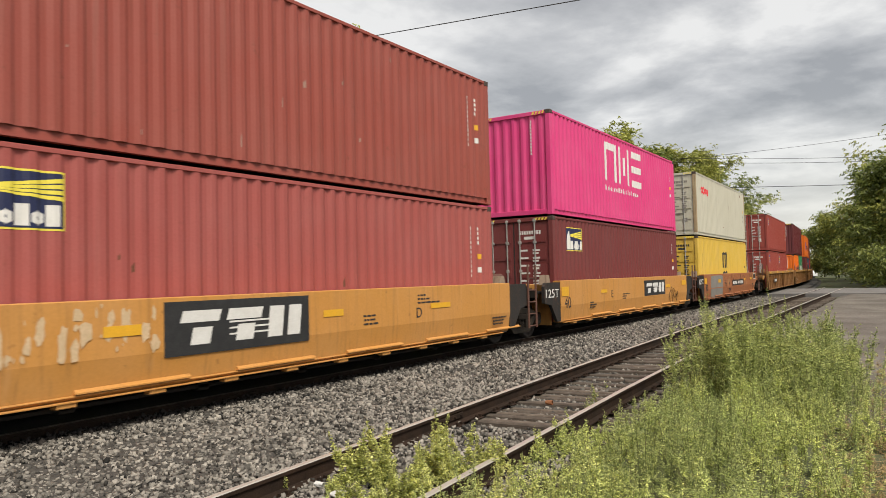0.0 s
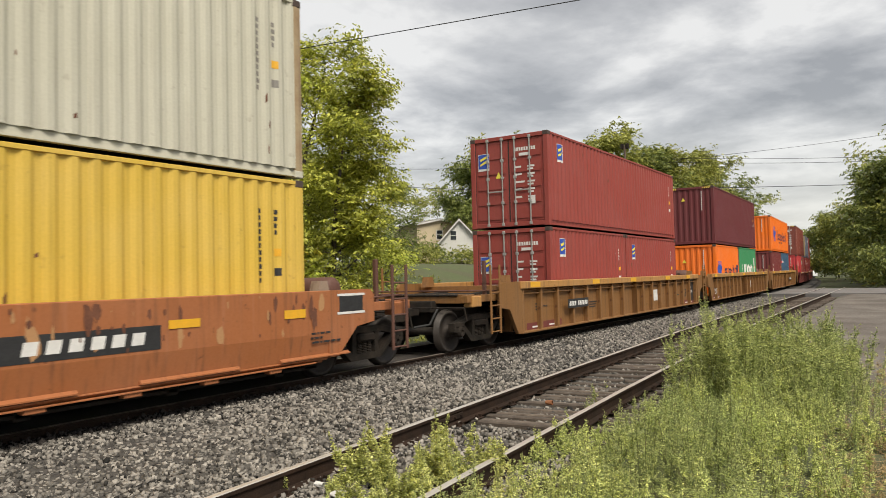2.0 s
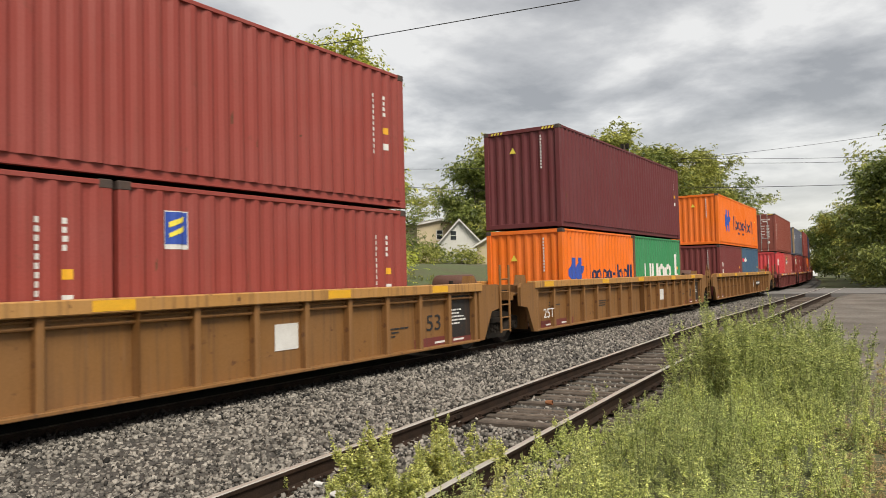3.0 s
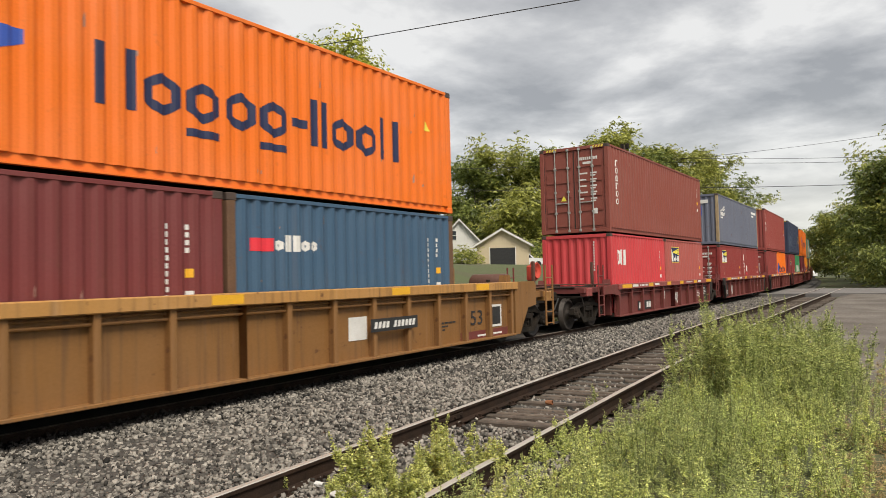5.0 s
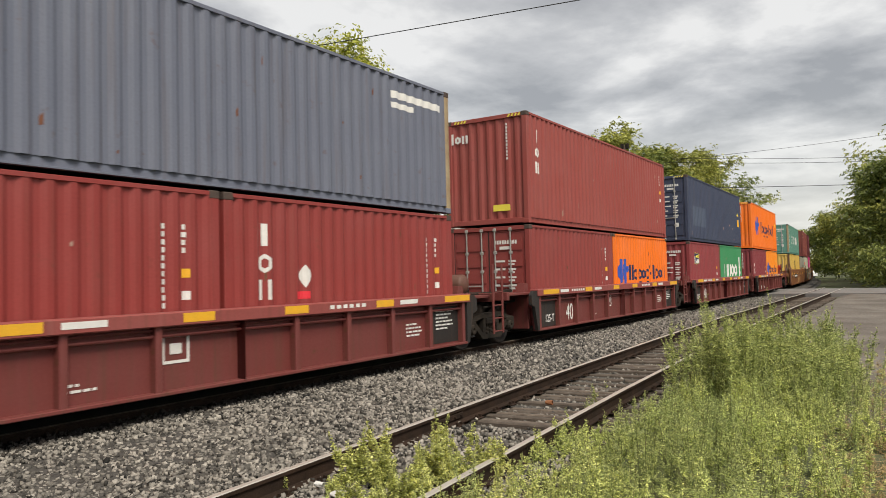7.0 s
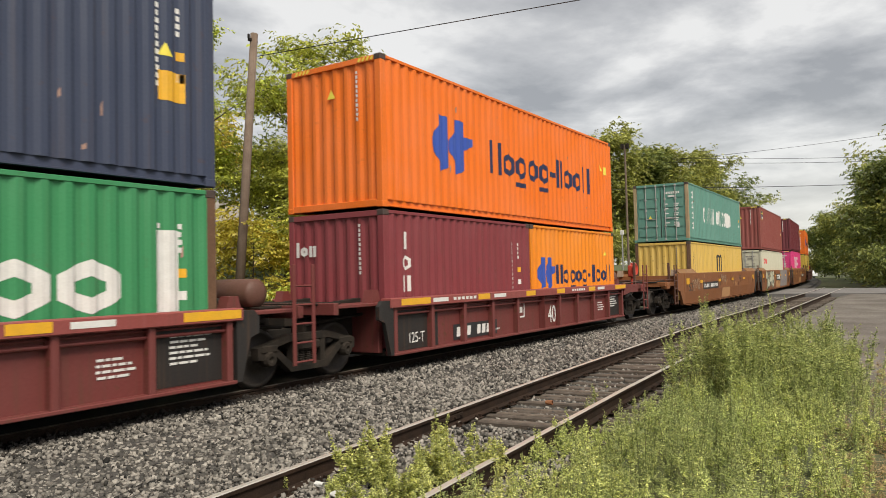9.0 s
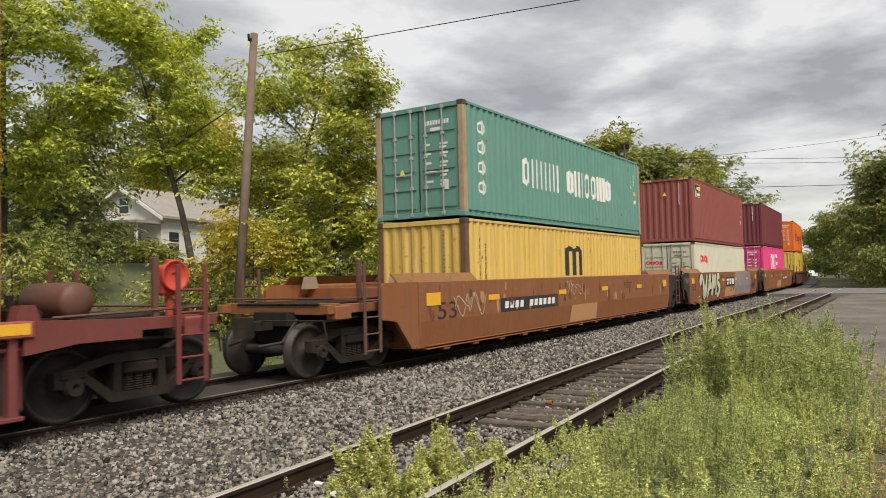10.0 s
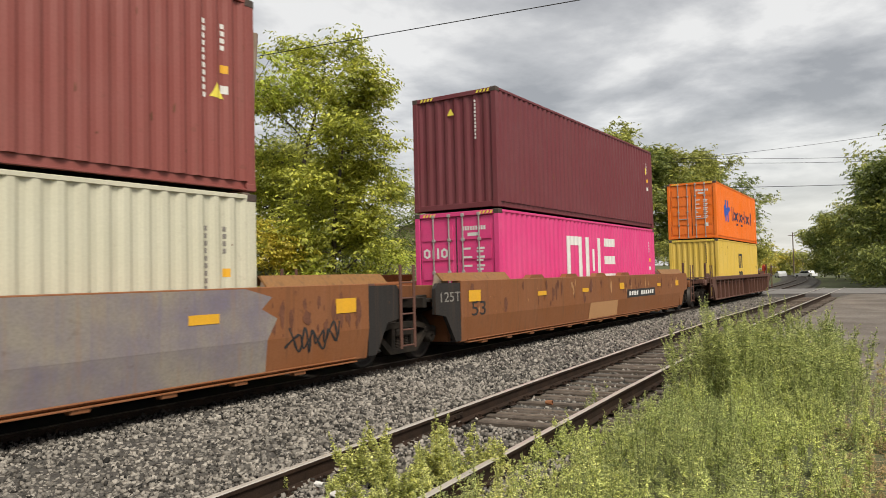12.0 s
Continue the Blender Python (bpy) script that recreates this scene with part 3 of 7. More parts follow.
    for e, y_end, fin in ((-1, lo, front_end), (1, hi, rear_end)):
        reach = half - abs(y_end)
        far = y_end + e * (reach - 0.12 if not fin else reach + 0.9)
        pm = body if st["posts"] or fin else M_STEEL

        def piece(name, key, make, m=pm):
            part(name, shared((name, style, e, fin, key), m, make), m, car)
        piece("bulkhead", 0, lambda: Build().box((-1.22, y_end, 0.30), (1.22, y_end + e * 0.12, top - 0.08), 0.01), body)
        piece("draft_sill", 0, lambda: Build().box((-0.42, y_end, 0.86), (0.42, far, 1.12), 0.02), M_STEEL)
        piece("deck_plate", 0, lambda: Build().box((-1.30, y_end, 1.16), (1.30, y_end + e * 0.75 * reach, 1.22), 0.01))
        piece("end_beam", 0, lambda: Build().box((-1.36, far - e * 0.30, 1.06), (1.36, far - e * 0.18, 1.26), 0.01))
        for x in (-1, 1):
            piece("gusset", x, lambda x=x: Build().prism([(y_end, 0.95), (y_end + e * 0.2, 0.95), (far - e * 0.2, 1.10), (far - e * 0.2, 1.20), (y_end, 1.30)], 0, x * 0.55, x * 0.72), M_STEEL)
            piece("guide_wedge", x, lambda x=x: Build().prism([(y_end + e * 0.02, top - 0.1), (y_end + e * 0.34, top - 0.1), (y_end + e * 0.26, top + 0.16), (y_end + e * 0.10, top + 0.16)], 0, x * 1.02, x * 1.22), M_GUIDE if not st["posts"] else body)
            if fin:
                piece("platform_rail", x, lambda x=x: Build().box((x * 1.20, y_end + e * reach * 0.5, 1.08), (x * 1.36, far, 1.24), 0.01))
        if not st["posts"] and half > 9:
            for x in (-1, 1):
                piece("flared_guide", x, lambda x=x: Build().prism([(x * 1.42, top), (x * 1.46, top), (x * 1.30, top + 0.17), (x * 1.26, top + 0.17)], 1, y_end - e * 2.3, y_end + e * 0.6), M_POST_YELLOW)
        piece("draft_gear", 0, lambda: Build().box((-0.62, y_end + e * 0.1, 0.52), (0.62, far - e * 0.25, 0.98), 0.04), M_STEEL)
        piece("walkway_grating", 0, lambda: Build().box((-1.0, y_end + e * 0.5 * reach, 1.22), (1.0, far - e * 0.15, 1.26), 0.01), M_STEEL)
        for x in (-0.95, 0.85):
            piece("brake_rod", x, lambda x=x: Build().tube((x, y_end, 1.02), (x * 0.9, far - e * 0.1, 0.90), 0.03, 7), M_STEEL)
        if fin:
            piece("crossover_rail", 0, lambda: Build().tube((1.30, y_end + e * 0.4, 1.30), (1.30, far - e * 0.2, 1.34), 0.018, 7).tube((1.30, far - e * 0.2, 1.34), (-1.30, far - e * 0.2, 1.34), 0.018, 7), M_RUSTY)
            piece("uncoupling_lever", 0, lambda: Build().tube((1.30, far + e * 0.05, 0.98), (0.12, far + e * 0.3, 0.98), 0.016, 6).tube((1.30, far + e * 0.05, 0.98), (1.36, far + e * 0.05, 0.70), 0.016, 6), M_STEEL)
            piece("corner_box", 0, lambda: Build().box((1.16, far - e * 0.55, 0.98), (1.40, far - e * 0.15, 1.22), 0.02), st["chord"])
            piece("stake", 0, lambda: Build().box((1.22, far - e * 0.95, 1.1), (1.30, far - e * 0.87, 2.0), 0.01), M_RUSTY)
        if e > 0 or fin:
            ladder(car, far - e * 0.75 if fin else y_end + e * reach * 0.62, 1.515, 0.36, 1.90, M_RUSTY if not st["posts"] else body)
            ladder(car, far - e * 0.75 if fin else y_end + e * reach * 0.62, -1.515, 0.36, 1.90, M_RUSTY if not st["posts"] else body)
        if fin:
            part("coupler", shared(("coupler", e), M_STEEL, lambda e=e: Build().box((-0.10, 0, 0.80), (0.10, e * 0.55, 0.98), 0.02).prism([(-0.16, e * 0.5), (0.16, e * 0.5), (0.20, e * 0.72), (0.05, e * 0.86), (0.02, e * 0.72), (-0.12, e * 0.68)], 2, 0.72, 1.06)), M_STEEL, car, at=(0, far, 0))
        if e > 0:
            def tank():
                return Build().lathe([(-0.55, 0.0), (-0.55, 0.10), (-0.50, 0.20), (-0.46, 0.23), (0.46, 0.23), (0.50, 0.20), (0.55, 0.10), (0.55, 0.0)], 16, 0)
            part("air_tank", shared("air_tank", M_RUSTY, tank, True), M_RUSTY, car, "brown cylindrical air tank", at=(0.35, y_end + e * 0.55 * reach, 1.47))
            part("valve_gear", shared("valve_gear", M_STEEL, lambda: Build().box((-0.25, -0.2, 1.2), (0.1, 0.15, 1.42), 0.03).tube((0.1, 0, 1.34), (0.3, 0, 1.34), 0.07, 10).tube((-0.1, -0.1, 1.42), (-0.1, -0.1, 1.56), 0.05, 8)), M_STEEL, car, at=(0.75, y_end + e * 0.2 * reach, 0))
    if rear_end and st["posts"]:
        y = half + 0.35
        part("brake_post", Build().box((1.02, y - 0.04, 1.1), (1.10, y + 0.04, 1.98), 0.01).box((0.96, y - 0.16, 1.5), (1.14, y + 0.16, 1.9), 0.03), M_BRAKE, car)
        w = part("brake_wheel", Build().lathe([(1.16, 0.04), (1.16, 0.08), (1.19, 0.18), (1.22, 0.20), (1.20, 0.215), (1.14, 0.19), (1.14, 0.04)], 18, 0, (0, y, 1.76)), M_BRAKE, car, "red handbrake wheel", smooth=True)
    if front_end:
        for q in (-0.5, 0.5):
            part("hose", Build().tube((q, -half - 0.75, 0.98), (q, -half - 1.1, 0.62), 0.025, 8).tube((q, -half - 1.1, 0.62), (q * 0.7, -half - 1.5, 0.58), 0.025, 8), M_SEAL, car, "black rubber air hose")
        truck(car, -half + 0.1, rolling)
    else:
        truck(car, -half, rolling)
    if rear_end:
        truck(car, half - 0.1, rolling)
    return car


# ---- containers ----
CW = 2.438
PITCH_C, DEPTH_C = 0.2785, 0.036


def wave(a):
    """How far the corrugated wall lies inside its crests, at a along it."""
    q = (a / PITCH_C) % 1.0
    if q < 0.26:
        return 0.0
    if q < 0.5:
        return DEPTH_C * (q - 0.26) / 0.24
    if q < 0.76:
        return DEPTH_C
    return DEPTH_C * (1 - (q - 0.76) / 0.24)


def wave_breaks(a0, a1):
    out = [a0]
    k = math.floor(a0 / PITCH_C)
    while k * PITCH_C < a1:
        for q in (0.0, 0.26, 0.5, 0.76):
            v = (k + q) * PITCH_C
            if a0 + 1e-4 < v < a1 - 1e-4:
                out.append(v)
        k += 1
    return out + [a1]


def corrugated(a0, a1, z0, z1, put, thick=0.004):
    """A wall of vertical waves with a thickness; put(along, up, inward) gives the place."""
    b = Build()
    br = wave_breaks(a0, a1)
    vs, fs = [], []
    for a in br:
        d = wave(a)
        vs += [put(a, z0, d), put(a, z1, d), put(a, z1, d + thick), put(a, z0, d + thick)]
    for i in range(len(br) - 1):
        p, q = 4 * i, 4 * i + 4
        fs += [(p, q, q + 1, p + 1), (p + 1, q + 1, q + 2, p + 2), (p + 2, q + 2, q + 3, p + 3)]
    return b.add(vs, fs)


def painted(strips, put, out=0.004):
    """Paint that follows the waves: strips of (a0, low0, high0, a1, low1, high1)."""
    b = Build()
    for a0, l0, h0, a1, l1, h1 in strips:
        if a1 < a0:
            a0, l0, h0, a1, l1, h1 = a1, l1, h1, a0, l0, h0
        br = wave_breaks(a0, a1)
        vs, fs = [], []
        for a in br:
            f = (a - a0) / max(1e-6, a1 - a0)
            vs += [put(a, l0 + (l1 - l0) * f, wave(a) - out), put(a, h0 + (h1 - h0) * f, wave(a) - out)]
        for i in range(len(br) - 1):
            p = 2 * i
            fs.append((p, p + 2, p + 3, p + 1))
        b.add(vs, fs)
    return b


def R(a0, a1, z0, z1):
    return [(a0, z0, z1, a1, z0, z1)]


def ring(a, z, w, h, t):
    """An upright rounded ring."""
    c = min(w, h) * 0.28
    return [(a, z + c, z + h - c, a + c, z, z + h), (a + w - c, z, z + h, a + w, z + c, z + h - c)] if t <= 0 else \
        [(a, z + c, z + h - c, a + t, z + c * 0.4, z + h - c * 0.4), (a + w - t, z + c * 0.4, z + h - c * 0.4, a + w, z + c, z + h - c),
         (a + t, z + c * 0.4, z + c * 0.4 + t, a + w / 2, z, z + t), (a + w / 2, z, z + t, a + w - t, z + c * 0.4, z + c * 0.4 + t),
         (a + t, z + h - c * 0.4 - t, z + h - c * 0.4, a + w / 2, z + h - t, z + h), (a + w / 2, z + h - t, z + h, a + w - t, z + h - c * 0.4 - t, z + h - c * 0.4)]


def blocks(a, z, h, pattern, t=None, gap=None, w=None):
    """A brand's name as a row of plain shapes: o low ring, O tall ring, H two tall bars, l tall bar, n two low bars, p low ring on a hanging bar, # solid block, - dash, _ space."""
    t = t or h * 0.2
    gap = h * 0.13 if gap is None else gap
    w = w or h * 0.62
    out = []
    for ch in pattern:
        k = w
        if ch == "o":
            out += ring(a, z, w, h * 0.74, t)
        elif ch == "O":
            out += ring(a, z, w, h, t)
        elif ch == "H":
            out += R(a, a + t, z, z + h) + R(a + w - t, a + w, z, z + h)
        elif ch == "n":
            out += R(a, a + t, z, z + h * 0.74) + R(a + w - t, a + w, z, z + h * 0.74)
        elif ch == "l":
            out += R(a, a + t, z, z + h)
            k = t
        elif ch == "p":
            out += ring(a, z, w, h * 0.74, t) + R(a, a + w, z - h * 0.26, z - h * 0.26 + t * 0.8)
        elif ch == "#":
            out += R(a, a + w, z, z + h)
        elif ch == "-":
            out += R(a, a + w * 0.6, z + h * 0.32, z + h * 0.32 + t)
            k = w * 0.6
        elif ch == "_":
            k = w * 0.5
        a += k + gap
    return out


def column(a, z_top, n, w, h, gap, seed):
    """A column of small upright marks, one under another."""
    rng = random.Random(seed)
    return [q for i in range(n) for q in R(a + rng.uniform(0, 0.15) * w, a + w * rng.uniform(0.8, 1), z_top - i * (h + gap) - h, z_top - i * (h + gap))]


class Container:
    """An ISO box, its origin at the base's middle; front is -y, the near side +x."""

    def __init__(self, length, height, rgb, doors, label, wear=0.25, post=None):
        self.L, self.H, self.mat = length, height, paint(rgb, wear)
        self.ob = thing("shipping_container", label, "shipping container", group="containers on the train")
        L, H, m, o = length / 2, height, self.mat, self.ob
        k = (length, height)
        for s in (-1, 1):
            part("side_wall", shared(("side_wall", k, s), m, lambda s=s: corrugated(0.14, length - 0.14, 0.15, H - 0.07, lambda a, z, d: (s * (CW / 2 - 0.012 - d), a - L, z))), m, o)
            part("bottom_rail", shared(("bottom_rail", k, s), m, lambda s=s: Build().prism([(s * (CW / 2 - 0.12), 0.02), (s * (CW / 2 - 0.018), 0.02), (s * (CW / 2 - 0.018), 0.042), (s * (CW / 2 - 0.060), 0.050), (s * (CW / 2 - 0.060), 0.158), (s * (CW / 2 - 0.12), 0.158)], 1, -L + 0.15, L - 0.15)), m, o)
            part("top_rail", shared(("top_rail", k, s), m, lambda s=s: Build().box((s * (CW / 2 - 0.06), -L + 0.15, H - 0.075), (s * (CW / 2 - 0.004), L - 0.15, H - 0.012), 0.006)), m, o)
            for e in (-1, 1):
                part("corner_post", shared(("corner_post", k, s, e), post or m, lambda s=s, e=e: Build().box((s * (CW / 2 - 0.15), e * (L - 0.16), 0.1), (s * (CW / 2 - 0.004), e * (L - 0.004), H - 0.1), 0.012)), m, o)
                for z in (0.0, H - 0.118):
                    part("corner_casting", shared(("corner_casting", s, e), M_CAST if z else m, lambda s=s, e=e: self.casting(s, e)), m, o, at=(s * CW / 2, e * L, z))
        part("roof", shared(("roof", k), m, lambda: corrugated(0.12, length - 0.12, -CW / 2 + 0.05, CW / 2 - 0.05, lambda a, z, d: (z, a - L, H - 0.01 - d * 0.6))), m, o)
        part("base", shared(("base", k), M_STEEL, lambda: Build().box((-CW / 2 + 0.13, -L + 0.1, 0.05), (CW / 2 - 0.13, L - 0.1, 0.15))), M_STEEL, o)
        self.end(1, "blank" if doors else "doors")
        self.end(-1, "doors" if doors else "blank")
        if height > 2.7:
            tagged(part("warning_stripe", shared(("warning_stripe", k), M_LEMON, self.stripes), M_LEMON, o), kind="stuff")

    @staticmethod
    def casting(s, e):
        b = Build().box((0.002 * s, 0.002 * e, 0), (-s * 0.162, -e * 0.178, 0.118), 0.012)
        return b

    def stripes(self):
        b = Build()
        for e in (-1,):
            for s in (-1, 1):
                for i in range(4):
                    x = s * (CW / 2 - 0.25 - 0.1 * i)
                    y = e * (self.L / 2 - 0.03)
                    b.prism([(x, self.H - 0.1), (x + 0.05, self.H - 0.1), (x + 0.09, self.H - 0.03), (x + 0.04, self.H - 0.03)], 1, y + e * 0.02, y + e * 0.034)
        return b

    def end(self, e, kind):
        L, H, m, o, k = self.L / 2, self.H, self.mat, self.ob, (self.L, self.H, e)
        part("end_sill", shared(("end_sill", k), m, lambda: Build().box((-CW / 2 + 0.15, e * (L - 0.1), 0.02), (CW / 2 - 0.15, e * (L - 0.006), 0.15), 0.006)), m, o)
        part("end_header", shared(("end_header", k), m, lambda: Build().box((-CW / 2 + 0.15, e * (L - 0.1), H - 0.12), (CW / 2 - 0.15, e * (L - 0.006), H - 0.012), 0.006)), m, o)
        if kind == "blank":
            part("end_wall", shared(("end_wall", k), m, lambda: corrugated(0.14, CW - 0.14, 0.14, H - 0.11, lambda a, z, d: (CW / 2 - a, e * (L - 0.03 - d), z))), m, o)
            return
        for s in (-1, 1):
            def leaf(s=s):
                return Build().box((s * 0.012, e * (L - 0.085), 0.16), (s * (CW / 2 - 0.155), e * (L - 0.045), H - 0.13), 0.006)
            d = part("door", shared(("door", k, s), m, leaf), m, o)
            pitch = (H - 0.45) / 5
            for i in range(5):
                part("door_panel", shared(("door_panel", k, s), m, lambda s=s: Build().prism([(s * 0.10, 0), (s * (CW / 2 - 0.24), 0), (s * (CW / 2 - 0.24), pitch * 0.72), (s * 0.10, pitch * 0.72)], 1, e * (L - 0.05), e * (L - 0.022))), m, d, at=(0, 0, 0.24 + pitch * i))
            part("door_seal", shared(("door_seal", k, s), M_SEAL, lambda s=s: Build().box((s * (CW / 2 - 0.156), e * (L - 0.06), 0.16), (s * (CW / 2 - 0.142), e * (L - 0.03), H - 0.13)).box((s * 0.001, e * (L - 0.06), 0.16), (s * 0.012, e * (L - 0.036), H - 0.13))), M_SEAL, d)
            for x in (0.20, 0.66):
                def bar(s=s, x=x):
                    b = Build().tube((s * x, e * (L - 0.004), 0.05), (s * x, e * (L - 0.004), H - 0.05), 0.02, 8)
                    for z in (0.09, 0.7, 1.4, H - 0.7, H - 0.1):
                        b.box((s * x - 0.045, e * (L - 0.05), z - 0.04), (s * x + 0.045, e * (L + 0.018), z + 0.04), 0.01)
                    b.box((s * x - 0.02 * s, e * (L - 0.01), 1.0), (s * (x + (0.26 if x < 0.5 else -0.26)), e * (L + 0.022), 1.04), 0.006)
                    return b
                part("locking_bar", shared(("locking_bar", k, s, x), M_GALV, bar), M_GALV, d, "galvanised locking bar")

    # painted marks: along from the front end, up from the base
    def side(self, strips, mat, name="marking", label=""):
        ob = part(name, painted(strips, lambda a, z, d: (CW / 2 - 0.012 - d, a - self.L / 2, z)), mat, self.ob, label)
        return tagged(ob, kind="stuff") if len(strips) > 4 else ob

    def front(self, strips, mat, name="marking", label="", inset=0.018):
        """along counts from the near corner's far side: 0 is the far edge, CW the near edge."""
        b = Build()
        for a0, l0, h0, a1, l1, h1 in strips:
            y = -self.L / 2 + inset
            b.add([(a0 - CW / 2, y, l0), (a1 - CW / 2, y, l1), (a1 - CW / 2, y, h1), (a0 - CW / 2, y, h0)], [(0, 1, 2, 3)])
        return part(name, b, mat, self.ob, label)

    def numbers(self, rear=True, front_doors=True, mat=None, seed=1):
        """Serial marks near the ends, as small bars."""
        L, H = self.L, self.H
        mat = mat or M_WHITE
        if rear:
            tagged(self.side(column(L - 0.95, H - 0.5, 11, 0.075, 0.07, 0.035, seed) + column(L - 0.62, H - 0.5, 4, 0.075, 0.07, 0.035, seed + 1), mat, "serial_mark"), kind="stuff")
            self.side(R(L - 0.62, L - 0.50, H - 1.22, H - 1.1), M_YELLOW, "label_sticker")
            self.side(R(L - 0.62, L - 0.50, H - 1.52, H - 1.4), mat, "label_sticker")
        if front_doors:
            s = []
            rng = random.Random(seed)
            s += [q for i in range(9) for q in R(1.40 + 0.075 * i, 1.455 + 0.075 * i, H - 0.48, H - 0.38)]
            s += R(1.55, 1.85, H - 0.62, H - 0.54)
            for r in range(5):
                z = H - 0.95 - 0.21 * r
                s += R(1.42, 1.42 + rng.uniform(0.1, 0.3), z, z + 0.05) + R(1.80, 2.02, z, z + 0.05) + R(1.80, 1.98, z - 0.08, z - 0.03)
            s += R(1.86, 2.02, 0.62, 0.80)
            tagged(self.front(s, mat, "serial_mark"), kind="stuff")
        else:
            tagged(self.front(column(CW - 0.62, H - 0.25, 11, 0.055, 0.06, 0.03, seed), mat, "serial_mark"), kind="stuff")

    def scuffs(self, n, seed):
        """Scrapes through the paint: short ragged strokes, most of them low on the side."""
        rng = random.Random(seed)
        q = []
        for _ in range(n):
            a, z = rng.uniform(0.4, self.L - 0.4), 0.25 + (self.H - 0.5) * rng.random() ** 1.5
            w, h = rng.uniform(0.008, 0.05), rng.uniform(0.03, 0.22)
            q.append((a, z, z + h * 0.6, a + w, z + rng.uniform(0, 0.3) * h, z + h))
        m = M_SCUFF if rng.random() < 0.6 else M_RUSTMARK
        tagged(part("scrape", painted(q, lambda a, z, d: (CW / 2 - 0.012 - d, a - self.L / 2, z), 0.003), m, self.ob), kind="stuff")

    def triangle(self, a, z, w=0.2, front=True):
        s = [(a - w / 2, z, z + 0.005, a, z, z + w * 0.9), (a, z, z + w * 0.9, a + w / 2, z, z + 0.005)]
        (self.front if front else self.side)(s, M_LEMON, "warning_sign")


M_SCUFF = shader("scraped_paint", (0.42, 0.26, 0.21), 0.7, 0, (0.25, 0.13, 0.10), 0.8, 7, 40, 0.05)
M_RUSTMARK = shader("rust_mark", (0.13, 0.048, 0.026), 0.85, 0, (0.22, 0.09, 0.05), 0.7, 7, 40, 0.1)
M_CAST = shader("casting_steel", (0.06, 0.045, 0.04), 0.7, 0.1, (0.12, 0.07, 0.05), 0.6, 9, 50, 0.2)


# ---- the train ----
RUST40, RED40, PINK, MAROON, CREAM, MSC_Y = (0.31, 0.070, 0.052), (0.36, 0.086, 0.076), (0.68, 0.052, 0.215), (0.17, 0.036, 0.036), (0.52, 0.50, 0.41), (0.64, 0.43, 0.065)
FLO, DKMAR, ORANGE, GREEN, SEABLUE = (0.295, 0.055, 0.043), (0.135, 0.028, 0.032), (0.82, 0.17, 0.010), (0.045, 0.25, 0.10), (0.05, 0.105, 0.18)
BROWN, CAIRED, FADED, SLATE, NAVY, TEAL = (0.25, 0.068, 0.050), (0.56, 0.055, 0.062), (0.40, 0.098, 0.083), (0.138, 0.152, 0.205), (0.044, 0.056, 0.100), (0.118, 0.275, 0.225)
STD, HC = 2.591, 2.896
L40, L20 = 12.192, 6.058


def sun_logo(c, a, z, w):
    """A lighthouse-style badge: yellow rim, navy field with a fan of yellow rays above, white shapes on black below."""
    def lay(strips, mat, name, out, label=""):
        return part(name, painted(strips, lambda q, zz, d: (CW / 2 - 0.012 - d, q - c.L / 2, zz), out), mat, c.ob, label)
    h = w * 0.56
    lay(R(a, a + w, z, z + h), M_LEMON, "badge", 0.004, "black, yellow and white badge")
    lay(R(a + 0.02 * w, a + 0.98 * w, z + 0.02 * w, z + h - 0.02 * w), M_NAVY, "badge_field", 0.007)
    for i in range(4):
        lo, hi = z + h * (0.52 + 0.015 * i), z + h * (0.50 + 0.105 * i)
        lay([(a + 0.22 * w, lo + h * 0.10, lo + h * (0.118 + 0.006 * i), a + 0.98 * w, hi, hi + h * 0.075)], M_LEMON, "badge_ray", 0.010)
    lay([(a + 0.05 * w, z + h * 0.06, z + h * 0.52, a + 0.13 * w, z + h * 0.06, z + h * 0.86), (a + 0.13 * w, z + h * 0.06, z + h * 0.86, a + 0.2 * w, z + h * 0.06, z + h * 0.5)], M_WHITE, "badge_tower", 0.010)
    return lay(blocks(a + w * 0.24, z + h * 0.07, h * 0.36, "#o#o#", t=w * 0.055, gap=w * 0.018, w=w * 0.125), M_WHITE, "badge_band", 0.010)


def f_logo(c, a, z, w, front=None):
    put = (lambda s, m, n: c.front(s, m, n, inset=0.014)) if front else (lambda s, m, n: c.side(s, m, n))
    put(R(a, a + w, z, z + w * 1.35), M_WHITE, "badge")
    out = 0.008
    strips = R(a + 0.04 * w, a + 0.96 * w, z + 0.18 * w, z + 1.31 * w)
    ray = [(a + 0.2 * w, z + 0.4 * w, z + 0.55 * w, a + 0.8 * w, z + 0.65 * w, z + 0.85 * w), (a + 0.2 * w, z + 0.75 * w, z + 0.95 * w, a + 0.8 * w, z + 1.0 * w, z + 1.18 * w)]
    if front:
        c.front(strips, M_BLUE, "badge_field", inset=0.010)
        c.front(ray, M_LEMON, "badge_ray", inset=0.006)
    else:
        part("badge_field", painted(strips, lambda q, zz, d: (CW / 2 - 0.012 - d, q - c.L / 2, zz), out), M_BLUE, c.ob)
        part("badge_ray", painted(ray, lambda q, zz, d: (CW / 2 - 0.012 - d, q - c.L / 2, zz), 0.012), M_LEMON, c.ob)


